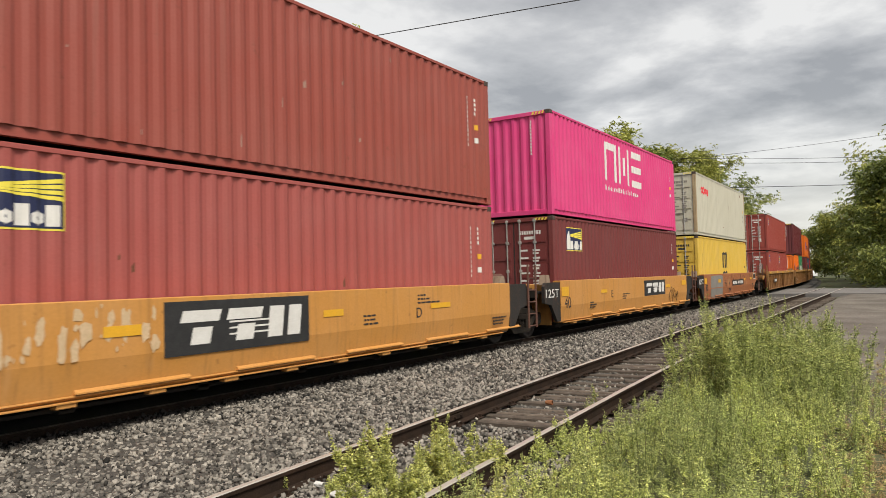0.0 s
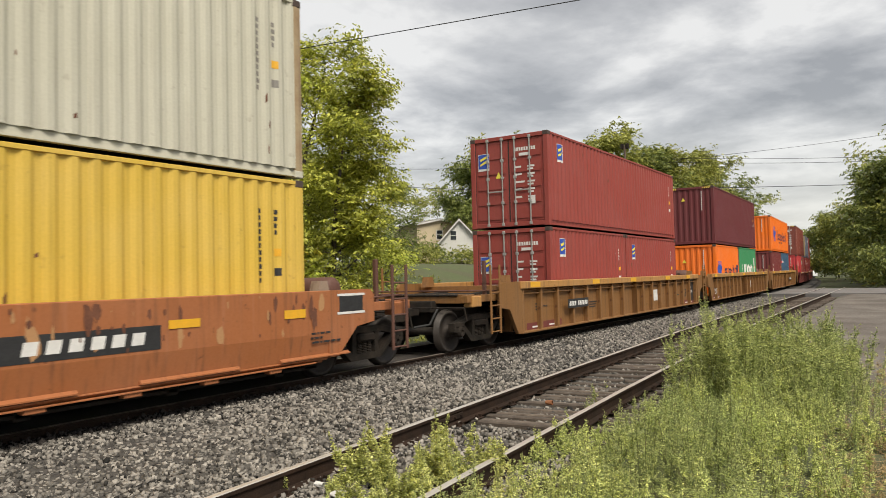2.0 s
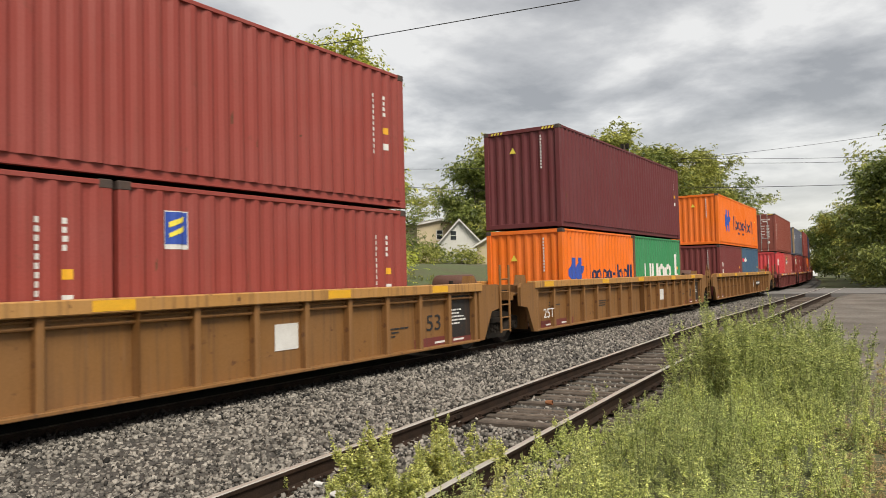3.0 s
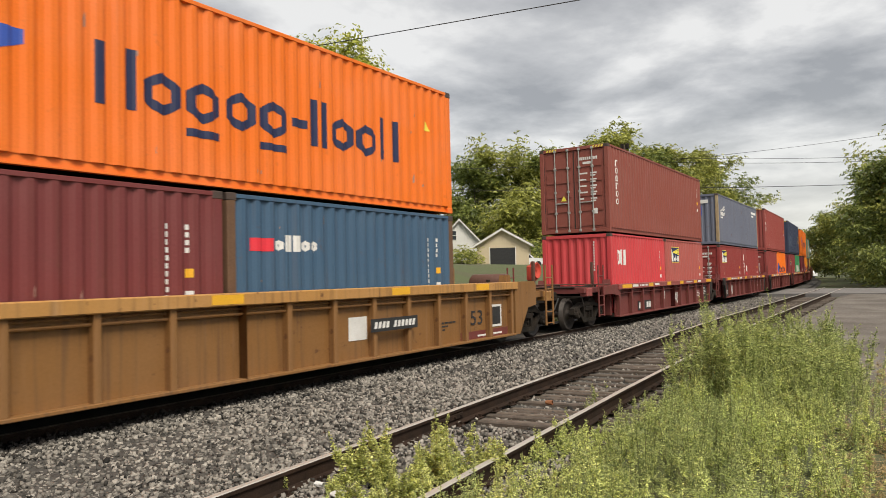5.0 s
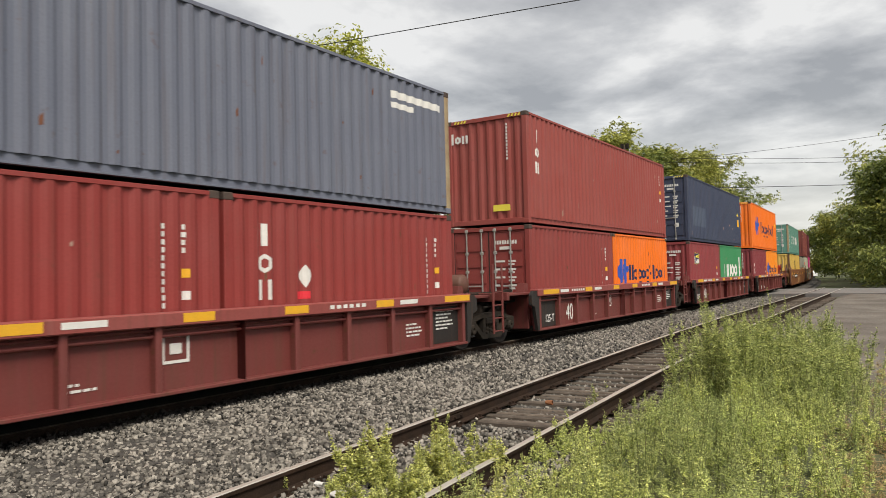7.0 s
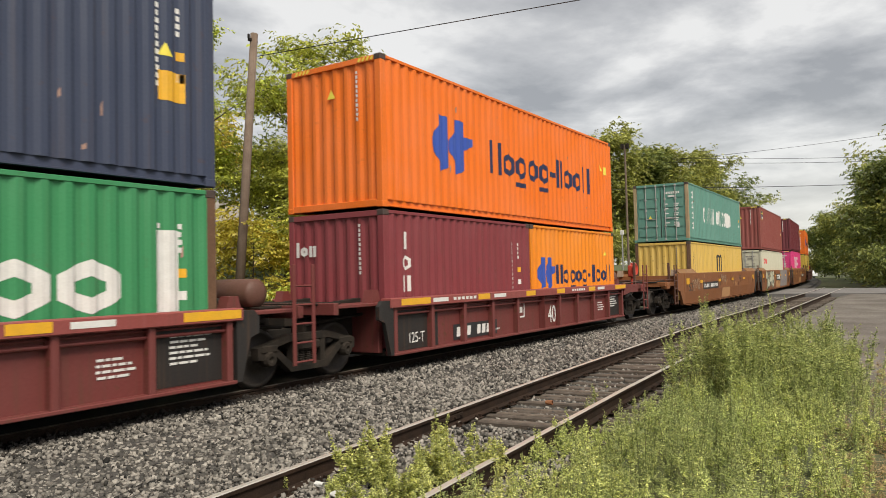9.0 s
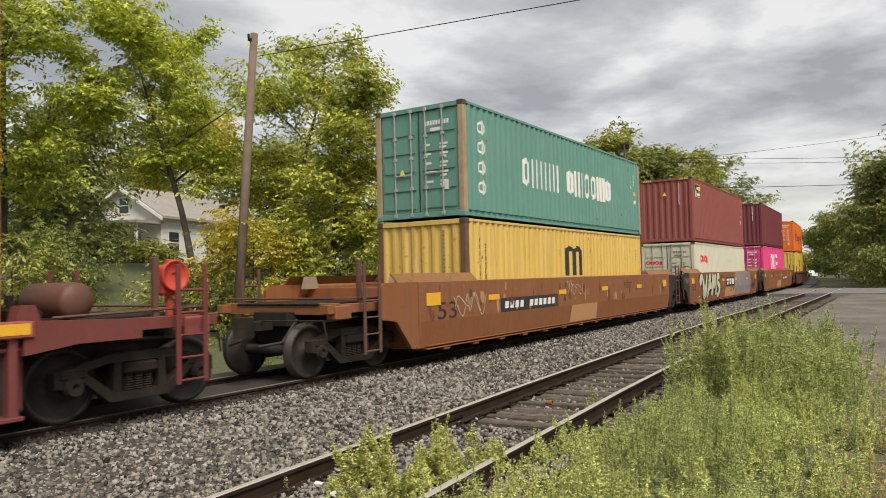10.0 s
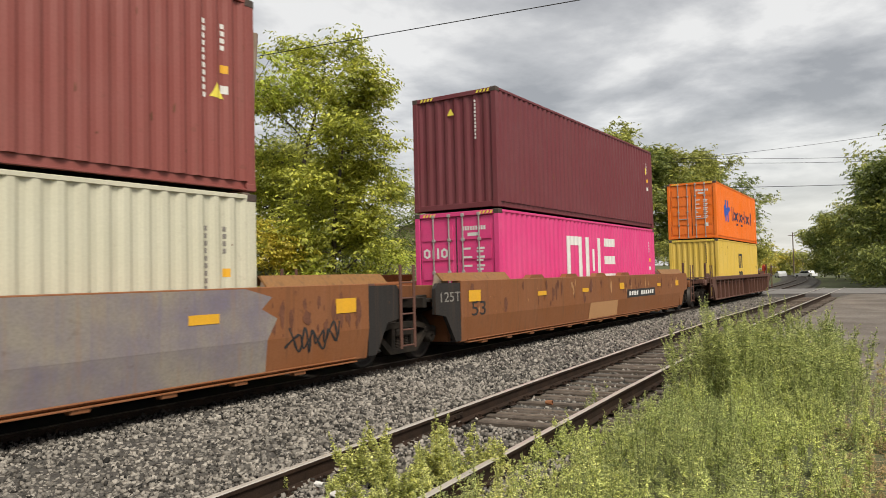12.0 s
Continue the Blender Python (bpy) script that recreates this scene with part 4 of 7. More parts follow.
def hl_logo(c, a, z, h, word_a, word_h, word_z):
    """The orange boxes' blue arrow-shaped emblem and a dark row of plain shapes."""
    s = []
    for k in (0.0, 0.55):
        b = a + k * h
        s += [(b, z + h * 0.42, z + h * 0.58, b + h * 0.22, z + h * 0.18, z + h * 0.82), (b + h * 0.22, z, z + h, b + h * 0.52, z + h * 0.10, z + h)]
    s += [(a + h * 1.05, z + h * 0.46, z + h * 0.72, a + h * 1.35, z + h * 0.58, z + h * 0.72)]
    c.side(s, M_BLUE, "emblem", "blue arrow-shaped emblem")
    c.side(blocks(word_a, word_z, word_h, "Hopop-llooH", t=word_h * 0.18, w=word_h * 0.72, gap=word_h * 0.135), M_NAVY, "brand_mark", "dark blue brand mark in plain shapes")


def m_logo(c, a, z, h):
    """A black emblem: three bars under a plain arch."""
    t, w = h * 0.30, h * 1.45
    s = R(a, a + t, z, z + h * 0.8) + R(a + w / 2 - t / 2, a + w / 2 + t / 2, z, z + h * 0.8) + R(a + w - t, a + w, z, z + h * 0.8)
    s += [(a, z + h * 0.8, z + h * 0.86, a + w * 0.25, z + h * 0.8, z + h), (a + w * 0.25, z + h * 0.8, z + h, a + w * 0.5, z + h * 0.8, z + h * 0.88), (a + w * 0.5, z + h * 0.8, z + h * 0.88, a + w * 0.75, z + h * 0.8, z + h), (a + w * 0.75, z + h * 0.8, z + h, a + w, z + h * 0.8, z + h * 0.86)]
    s += ring(a + w * 0.08, z - h * 0.75, h * 0.55, h * 0.6, h * 0.15) + ring(a + w * 0.55, z - h * 0.75, h * 0.55, h * 0.6, h * 0.15)
    c.side(s, M_BLACK, "brand_mark", "black emblem in plain shapes")


def ring_name(c, a, z, h, front=False):
    s = ring(a, z, h, h, h * 0.28) + ring(a + h * 1.0, z, h, h, h * 0.32) + ring(a + h * 2.0, z, h, h, h * 0.28) + R(a + h * 3.1, a + h * 3.75, z, z + h * 0.8)
    (c.front if front else c.side)(s, M_RED, "brand_mark", "red brand mark in plain rings")


def one_logo(c, a, z, h, small=True):
    """White plain blocks: a square ring, a pair of bars, three short bars."""
    w, t = h * 2.95, h * 0.19
    s = R(a, a + t, z, z + h) + R(a + w * 0.30 - t, a + w * 0.30, z, z + h) + R(a + t, a + w * 0.30 - t, z + h - t, z + h)
    s += R(a + w * 0.37, a + w * 0.37 + t, z, z + h) + R(a + w * 0.60, a + w * 0.60 + t, z, z + h) + R(a + w * 0.48, a + w * 0.48 + t * 0.8, z + h * 0.25, z + h * 0.75)
    s += [q for f in (0.0, 0.41, 0.82) for q in R(a + w * 0.74, a + w, z + h * f, z + h * f + t)]
    c.side(s, M_WHITE, "brand_mark", "white brand mark in plain blocks")
    if small:
        c.side(blocks(a, z - h * 0.26, h * 0.13, "#n#n_nn#HO#n_HnOn#no", t=h * 0.03, w=h * 0.105, gap=h * 0.035), M_WHITE, "brand_line")


def tex_mark(c, a, z_top, h):
    s = R(a + h * 0.2, a + h * 0.5, z_top - h, z_top) + ring(a, z_top - h * 2.2, h * 0.75, h * 0.85, h * 0.2) + R(a, a + h * 0.22, z_top - h * 3.4, z_top - h * 2.5) + R(a + h * 0.5, a + h * 0.72, z_top - h * 3.4, z_top - h * 2.5)
    c.side(s, M_WHITE, "brand_mark", "white upright brand mark")


def upright(c, a, z_top, n, h, mat, seed):
    c.side([q for i in range(n) for q in (ring(a, z_top - (i + 1) * h * 1.22, h * 0.62, h, h * 0.2) if (i + seed) % 3 else R(a, a + h * 0.22, z_top - (i + 1) * h * 1.22, z_top - i * h * 1.22 - h * 0.2) + R(a + h * 0.22, a + h * 0.62, z_top - i * h * 1.22 - h * 0.42, z_top - i * h * 1.22 - h * 0.2))], mat, "brand_mark")


TRAIN = []      # (object, offset along the track from the unit's middle, height, unit)
ROLLING = []    # (wheelset, place along its truck)
UNITS = {"A": 2.6, "B": 18.19, "C": 33.94, "D": 55.54, "E": 75.13, "F": 94.87, "G": 116.6, "H": 132.52, "I": 148.42, "J": 164.1, "K": 180.13, "L": 201.97, "M": 221.64, "N": 241.38, "O": 264.4}
FLOOR = 0.36


def load(unit, lower, upper):
    for i, c in enumerate(lower + [upper]):
        if c.mat.name != paint(PINK, 0.08).name:
            c.scuffs(12 if c.L > 7 else 6, len(TRAIN) * 7 + i)
    stow(unit, lower, upper)


def stow(unit, lower, upper):
    """Put boxes into a unit: lower is one 40-foot box or two 20-foot boxes, upper stands on them."""
    if len(lower) == 1:
        TRAIN.append((lower[0].ob, 0.0, FLOOR, unit))
    else:
        TRAIN.append((lower[0].ob, L20 / 2 - L40 / 2, FLOOR, unit))
        TRAIN.append((lower[1].ob, L40 / 2 - L20 / 2, FLOOR, unit))
    TRAIN.append((upper.ob, 0.0, FLOOR + lower[0].H + 0.04, unit))


def ttx_badge(car, a0, a1, z0, z1):
    flat(car, "badge", [rect(a0, a1, z0, z1)], M_BLACK, X_SIDE + 0.004)
    w, h = a1 - a0, z1 - z0
    q = [rect(a0 + w * 0.09, a0 + w * 0.33, z0 + h * 0.60, z0 + h * 0.82, 0.05), rect(a0 + w * 0.15, a0 + w * 0.27, z0 + h * 0.18, z0 + h * 0.50, 0.05), rect(a0 + w * 0.38, a0 + w * 0.62, z0 + h * 0.60, z0 + h * 0.82, 0.05), rect(a0 + w * 0.44, a0 + w * 0.56, z0 + h * 0.18, z0 + h * 0.50, 0.05), rect(a0 + w * 0.67, a0 + w * 0.78, z0 + h * 0.18, z0 + h * 0.82, 0.05), rect(a0 + w * 0.82, a0 + w * 0.92, z0 + h * 0.18, z0 + h * 0.82, 0.05)]
    flat(car, "brand_mark", q, M_WHITE, X_SIDE + 0.009, "white blocky brand mark")
    flat(car, "brand_line", [rect(a0 + w * 0.40, a0 + w * 0.68, z0 + h * f, z0 + h * (f + 0.035)) for f in (0.3, 0.42, 0.54)], M_WHITE, X_SIDE + 0.0085)


def number_bars(car, a0, a1, z0, z1, back=True):
    """A car's number, as plain bars on a black patch."""
    if back:
        flat(car, "number_patch", [rect(a0, a1, z0, z1)], M_BLACK, X_SIDE + 0.004)
    w, h, q = a1 - a0, z1 - z0, []
    for i in range(11):
        if i == 4:
            continue
        a = a0 + w * (0.06 + i * 0.081)
        q.append(rect(a, a + w * 0.052, z0 + h * 0.25, z0 + h * 0.75, 0.03))
    flat(car, "number_bar", q, M_WHITE, X_SIDE + 0.009)


def reflectors(car, items, mat=None, x=X_SIDE + 0.012):
    for a, w, z, h in items:
        flat(car, "reflector", [rect(a, a + w, z, z + h)], mat or M_YELLOW, x, "yellow reflective patch")


def small_print(car, a, z, seed, x=X_SIDE + 0.004, mat=None, rows=3):
    rng = random.Random(seed)
    q = []
    for i in range(rows):
        p = a + 0.03 * rng.random()
        for _ in range(rng.randint(3, 5)):
            w = rng.uniform(0.05, 0.16)
            q.append(rect(p, p + w, z - 0.07 * i, z - 0.07 * i + 0.032))
            p += w + 0.025
    flat(car, "small_print", q, mat or M_BLACK, x)


def brush(car, knots, w, mat, out=0.006, name="graffiti"):
    """A sprayed stroke: a ribbon along a smooth curve, lying on the upright and the slanting part of a smooth side."""
    line = []
    for i in range(len(knots) - 1):
        p0, p1, p2, p3 = (Vector(knots[max(0, min(len(knots) - 1, i + d))]) for d in (-1, 0, 1, 2))
        n = max(2, int((p2 - p1).length / max(0.03, w * 0.35)))
        for q in range(n):
            t = q / n
            line.append(0.5 * (2 * p1 + (p2 - p0) * t + (2 * p0 - 5 * p1 + 4 * p2 - p3) * t * t + (3 * p1 - p0 - 3 * p2 + p3) * t ** 3))
    line.append(Vector(knots[-1]))
    vs = []
    for i, p in enumerate(line):
        d = line[min(len(line) - 1, i + 1)] - line[max(0, i - 1)]
        d = d.normalized() if d.length > 1e-6 else Vector((1, 0))
        ww = w * (0.42 + 0.12 * math.sin(i * 0.9))
        for s in (-1, -0.33, 0.33, 1):
            a, z = p.x - d.y * ww * s, min(1.53, max(0.33, p.y + d.x * ww * s))
            vs.append((X_SIDE + out - max(0.0, 0.80 - z) * 0.13, a - MID, z))
    fs = [(4 * i + k, 4 * i + k + 1, 4 * i + k + 5, 4 * i + k + 4) for i in range(len(line) - 1) for k in range(3)]
    me = Build().add(vs, fs).mesh(name, mat, fix=False)
    return part(name, me, mat, car)


def scrawl(car, a0, a1, z0, z1, mat, seed, n=14, w=0.03):
    """A scribbled tag: two quick looping strokes of the spray can."""
    rng = random.Random(seed)
    for k in range(2):
        m = max(5, n // 2)
        brush(car, [(a0 + (a1 - a0) * (i + rng.uniform(-0.4, 0.9)) / m, rng.uniform(z0, z0 + 0.35 * (z1 - z0)) if (i + k) % 2 else rng.uniform(z1 - 0.4 * (z1 - z0), z1)) for i in range(m)], w, mat, 0.006 + 0.002 * k)


def peel(car, a0, a1, z0, z1, n, seed, mat=None):
    """Flaked paint: ragged pale blotches of many sizes."""
    rng = random.Random(seed)
    b = Build()
    for j in range(n):
        size = rng.choice((0.015, 0.025, 0.04, 0.07, 0.11))
        h, w = size * rng.uniform(1.0, 3.0), size * rng.uniform(0.5, 1.1)
        a, z = rng.uniform(a0, a1), rng.uniform(z0 + 0.4 * h, z1 - 0.4 * h)
        ring_q = [(a + w * rng.uniform(0.45, 1.0) * math.cos(0.62 * i) - MID, min(z1, max(z0, z + h * rng.uniform(0.5, 1.0) * math.sin(0.62 * i)))) for i in range(10)]
        b.add([(X_SIDE + 0.003 + 0.0002 * j, p, q) for p, q in ring_q], [tuple(range(10))])
    return tagged(part("peeled_paint", b, mat or M_PEEL, car), kind="stuff")


M_GREYPATCH = shader("grey_overpaint", (0.25, 0.235, 0.215), 0.7, 0, (0.17, 0.14, 0.12), 0.5, 2, 40, 0.05)
M_MURAL = shader("sprayed_mural", (0.29, 0.255, 0.215), 0.7, 0, (0.14, 0.115, 0.21), 0.75, 1.8, 30, 0.05, streak=0.35, dirt=(0.30, 0.16, 0.07))
M_PALESPRAY = shader("pale_spray", (0.55, 0.54, 0.40), 0.7, 0, (0.45, 0.44, 0.36), 0.5, 2, 40, 0.05)
M_TANPATCH = shader("tan_patch", (0.46, 0.25, 0.11), 0.7, 0, (0.38, 0.19, 0.09), 0.4, 2, 40, 0.05)


M_POSTRUST = shader("rusty_post", (0.16, 0.085, 0.045), 0.8, 0, (0.10, 0.05, 0.03), 0.7, 4, 40, 0.1, streak=0.5)
M_POSTTAN = shader("stained_post", (0.42, 0.33, 0.20), 0.75, 0, (0.28, 0.17, 0.09), 0.7, 3, 40, 0.1, streak=0.5)
M_PEEL = shader("peeled_paint", (0.66, 0.48, 0.30), 0.7, 0, (0.5, 0.36, 0.2), 0.6, 5, 40, 0.05)


def patch_low(car, a0, a1, mat=None, z0=0.34, name="patch", slant=0.1):
    """Paint on the slanting lower part of a smooth side."""
    x0 = 1.433 + (z0 - 0.26) * 0.13 + 0.006
    b = Build().add([(1.504, a0 - MID, 0.80), (1.504, a1 - MID, 0.80), (x0, a1 - MID, z0), (x0, a0 - MID - slant, z0)], [(0, 1, 2, 3)])
    return part(name, b, mat or M_TANPATCH, car)


def build_train():
    def car(unit, style, fe, re, label):
        c = well_car(style, fe, re, label, ROLLING)
        TRAIN.append((c, 0.0, 0.0, unit))
        return c
    # A: two rust-red boxes in a yellow car
    k = car("A", "smooth40", False, False, "yellow smooth-sided well car with a black badge")
    ttx_badge(k, 3.17, 5.77, 0.72, 1.42)
    words(k, "D", 8.68, 0.90, 0.19, M_BLACK)
    reflectors(k, [(2.35, 0.5, 1.04, 0.13), (6.1, 0.48, 1.06, 0.11), (9.16, 0.7, 1.05, 0.1)])
    small_print(k, 7.1, 1.0, 1), small_print(k, 8.7, 1.3, 2), small_print(k, 11.6, 0.7, 3)
    peel(k, -0.2, 3.05, 0.80, 1.46, 60, 31)
    lo = Container(L40, HC, RED40, True, "faded red corrugated 40-foot container with a black badge", 0.2)
    sun_logo(lo, 0.87, 1.93, 1.22), lo.numbers(seed=3)
    up = Container(L40, HC, RUST40, True, "rust-red corrugated 40-foot container with scuffed sides", 0.3)
    up.numbers(seed=4)
    load("A", [lo], up)
    # B
    k = car("B", "smooth40", False, False, "yellow smooth-sided well car with black end panels")
    ttx_badge(k, 6.87, 9.38, 0.82, 1.36)
    words(k, "125T", -1.15, 1.05, 0.22, M_WHITE, 1.49, 0.8), words(k, "40", 0.0, 0.74, 0.29, M_BLACK, width=0.41), words(k, "E", 3.6, 0.90, 0.22, M_BLACK)
    reflectors(k, [(-0.2, 0.47, 1.06, 0.25), (2.7, 0.5, 1.06, 0.1), (9.5, 0.5, 1.06, 0.11), (11.7, 0.6, 1.1, 0.2)])
    small_print(k, 4.6, 0.95, 5), small_print(k, 1.8, 0.8, 6), scrawl(k, 9.9, 11.3, 0.45, 1.1, M_STEEL, 4, 14, 0.03)
    lo = Container(L40, HC, MAROON, True, "dark maroon corrugated 40-foot container with a black badge")
    sun_logo(lo, 0.94, 1.95, 1.2), lo.numbers(seed=5)
    up = Container(L40, HC, PINK, False, "bright magenta 40-foot container with white block marks", 0.08)
    one_logo(up, 4.17, 1.36, 1.25), up.numbers(seed=6, front_doors=False)
    load("B", [lo], up)
    # C
    k = car("C", "smooth40old", False, True, "weathered orange-brown well car with a grey patch")
    words(k, "125T", -1.15, 1.05, 0.22, M_WHITE, 1.49, 0.8), words(k, "40", 0.0, 0.74, 0.29, M_BLACK, width=0.41), words(k, "A", 5.27, 0.90, 0.19, M_BLACK)
    flat(k, "patch", [[(1.05, 0.84), (3.75, 0.84), (3.79, 1.36), (3.4, 1.42), (1.2, 1.40), (1.08, 1.2)]], M_GREYPATCH)
    patch_low(k, 1.05, 3.75, M_GREYPATCH, 0.36, "patch", -0.1)
    number_bars(k, 6.13, 9.32, 0.84, 1.14)
    reflectors(k, [(-0.24, 0.47, 1.05, 0.26), (2.67, 0.55, 1.06, 0.15), (9.43, 0.48, 1.08, 0.11), (11.44, 0.45, 1.08, 0.13)])
    small_print(k, 4.2, 1.1, 8), small_print(k, 5.2, 0.7, 9), small_print(k, 12.0, 0.8, 10), peel(k, 4.0, 12.3, 0.82, 1.44, 50, 56, M_RUSTMARK), peel(k, 4.0, 12.3, 0.82, 1.44, 26, 57, M_TANPATCH)
    flat(k, "placard", [rect(12.7, 13.3, 1.12, 1.38)], M_BLACK, 1.492), flat(k, "placard_rim", [rect(12.65, 13.35, 1.08, 1.12), rect(12.65, 13.35, 1.38, 1.42)], M_WHITE, 1.494)
    lo = Container(L40, HC, MSC_Y, True, "yellow corrugated 40-foot container with a black emblem", 0.22)
    m_logo(lo, 5.4, 1.42, 0.85), upright(lo, 0.65, 2.36, 8, 0.125, M_BLACK, 1), upright(lo, 0.91, 2.22, 8, 0.115, M_BLACK, 2), lo.numbers(mat=M_BLACK, seed=7)
    up = Container(L40, HC, CREAM, True, "pale grey 40-foot container with red ring marks", 0.2, M_POSTTAN)
    ring_name(up, 1.09, 1.95, 0.39), ring_name(up, 0.25, 2.35, 0.2, True), up.numbers(mat=M_GREYPATCH, seed=8)
    load("C", [lo], up)
    # D, E, F: post-sided yellow-brown cars
    def post_yellow(u, fe, re, extra=True):
        k = car(u, "post53", fe, re, "brown-yellow well car with exposed side posts")
        for a in (-1.9, 2.2, 5.6, 9.6, 12.6):
            flat(k, "reflector", [rect(a, a + 0.55, 1.35, 1.48)], M_YELLOW, 1.524, "yellow reflective patch")
        words(k, "53", 12.62, 0.60, 0.31, M_BLACK, 1.345, 0.5)
        flat(k, "placard", [rect(8.59, 9.08, 0.60, 1.0)], M_WHITE, 1.345)
        flat(k, "red_band", [rect(-1.8, 0.3, 0.26, 0.46), rect(12.2, 14.3, 0.26, 0.46)], M_MAROON, 1.342)
        flat(k, "red_band_print", [rect(-1.5, -1.0, 0.33, 0.37), rect(-0.5, 0.0, 0.33, 0.37), rect(12.9, 13.3, 0.33, 0.37), rect(13.6, 14.0, 0.33, 0.37)], M_WHITE, 1.347)
        small_print(k, 2.3, 0.8, 3, 1.345), small_print(k, -1.3, 0.9, 4, 1.345), small_print(k, 11.3, 0.7, 5, 1.345)
        if re:
            flat(k, "end_placard", [rect(13.45, 13.95, 0.55, 0.95)], M_BLACK, 1.346), flat(k, "placard_rim", [rect(13.40, 13.45, 0.50, 1.0), rect(13.95, 14.0, 0.50, 1.0), rect(13.45, 13.95, 0.95, 1.0)], M_WHITE, 1.347), flat(k, "placard_rim", [rect(13.45, 13.95, 0.50, 0.55)], M_WHITE, 1.347)
        else:
            flat(k, "end_placard", [rect(13.36, 14.28, 0.40, 1.28)], M_CARBLACK, 1.344), small_print(k, 13.5, 0.95, 8, 1.350, M_WHITE, 5)
        return k
    k = post_yellow("D", True, False)
    number_bars(k, 0.40, 1.86, 0.72, 0.97, True)
    a = Container(L20, STD, FLO, True, "maroon 20-foot container with blue and yellow badges")
    b = Container(L20, STD, FLO, True, "maroon 20-foot container with blue and yellow badge")
    f_logo(a, 0.69, 1.78, 0.38), f_logo(a, 0.25, 1.35, 0.36, True), a.numbers(seed=9), f_logo(b, 0.67, 1.75, 0.38), b.numbers(seed=10)
    up = Container(L40, STD, FLO, True, "maroon 40-foot container with blue and yellow badges")
    f_logo(up, 0.69, 1.80, 0.38), f_logo(up, 0.25, 1.65, 0.36, True), up.numbers(seed=11), up.triangle(0.9, 1.4)
    load("D", [a, b], up)
    k = post_yellow("E", False, False)
    words(k, "25T", -1.93, 0.55, 0.24, M_WHITE, 1.492, 0.62)
    a = Container(L20, STD, ORANGE, False, "orange 20-foot container with a blue emblem", 0.15)
    hl_logo(a, 0.45, 0.90, 0.86, 1.75, 0.52, 1.05), a.triangle(0.9, 1.7), a.numbers(False, False, seed=12)
    b = Container(L20, STD, GREEN, False, "green 20-foot container with white block marks", 0.15, M_POSTRUST)
    b.side(blocks(1.15, 0.95, 0.66, "HHOO", t=0.2, w=0.80), M_WHITE, "brand_mark", "white brand mark in plain shapes"), b.side(R(5.1, 5.45, 0.6, 2.0), M_WHITE, "label_sticker"), b.numbers(seed=13)
    up = Container(L40, HC, DKMAR, False, "dark maroon 40-foot container with plain sides", 0.15)
    up.triangle(0.95, 2.2), up.numbers(seed=14, front_doors=False)
    load("E", [a, b], up)
    k = post_yellow("F", False, True)
    number_bars(k, 9.0, 10.4, 0.72, 0.95, True)
    a = Container(L20, STD, MAROON, False, "maroon 20-foot container with an upright white mark")
    tex_mark(a, 0.60, 2.2, 0.34), a.numbers(seed=15, front_doors=False)
    b = Container(L20, STD, SEABLUE, False, "slate-blue 20-foot container with a white and red mark", 0.3, M_POSTRUST)
    b.side(blocks(0.95, 1.75, 0.26, "o##oo", t=0.07), M_WHITE, "brand_mark"), b.side(R(0.45, 0.9, 1.75, 1.95), M_RED, "brand_dot"), b.numbers(seed=16)
    up = Container(L40, STD, ORANGE, False, "orange 40-foot container with a blue emblem", 0.15)
    hl_logo(up, 1.72, 0.70, 1.18, 4.15, 0.78, 0.88), up.triangle(1.2, 1.95), up.numbers(False, False, seed=17), up.triangle(11.3, 1.65, 0.22, False)
    load("F", [a, b], up)
    # G to K: maroon post-sided cars
    def post_maroon(u, fe, re, num):
        k = car(u, "post40", fe, re, "maroon well car with side posts and striped top rail")
        for i, a in enumerate((0.1, 2.9, 5.2, 7.0, 9.2, 11.4)):
            flat(k, "reflector", [rect(a, a + (0.95 if i in (0, 5) else 0.5), 1.15, 1.27)], M_YELLOW, 1.524, "yellow reflective patch")
        for a in (1.15, 3.6, 9.9):
            flat(k, "reflector", [rect(a, a + 0.55, 1.17, 1.25)], M_WHITE, 1.524, "white reflective patch")
        flat(k, "rail_print", [rect(1.9 + 0.16 * i, 2.0 + 0.16 * i, 1.18, 1.24) for i in range(6)] + [rect(8.0 + 0.16 * i, 8.1 + 0.16 * i, 1.18, 1.24) for i in range(6)], M_WHITE, 1.524)
        words(k, "40", 6.76 if num else 1.86, 0.40, 0.44, M_WHITE, 1.349, 0.47)
        small_print(k, 3.6, 0.50, 6, 1.345, M_WHITE, 2), small_print(k, 10.3, 0.75, 7, 1.345, M_WHITE, 4)
        flat(k, "symbol", [rect(5.0, 5.42, 0.62, 0.66), rect(5.0, 5.42, 0.96, 1.0), rect(5.0, 5.04, 0.66, 0.96), rect(5.38, 5.42, 0.66, 0.96), rect(5.12, 5.30, 0.74, 0.88)], M_WHITE, 1.345)
        if num:
            q = flat(k, "number_patch", [rect(2.13, 4.0, 0.34, 0.66)], M_BLACK, 1.345)
            flat(k, "number_bar", [rect(2.25 + 0.21 * i, 2.39 + 0.21 * i, 0.40, 0.60, 0.03) for i in (0, 1, 2, 4, 5, 6, 7)], M_WHITE, 1.350)
        if not fe:
            words(k, "125-T", 0.56, 0.42, 0.2, M_WHITE, 1.349, 0.5)
        flat(k, "end_placard", [rect(11.1, 12.25, 0.32, 1.08)] + ([rect(0.0, 1.55, 0.3, 1.08)] if not fe else []), M_CARBLACK, 1.343)
        small_print(k, 11.3, 0.95, 12, 1.350, M_WHITE, 6)
        return k
    post_maroon("G", True, False, True)
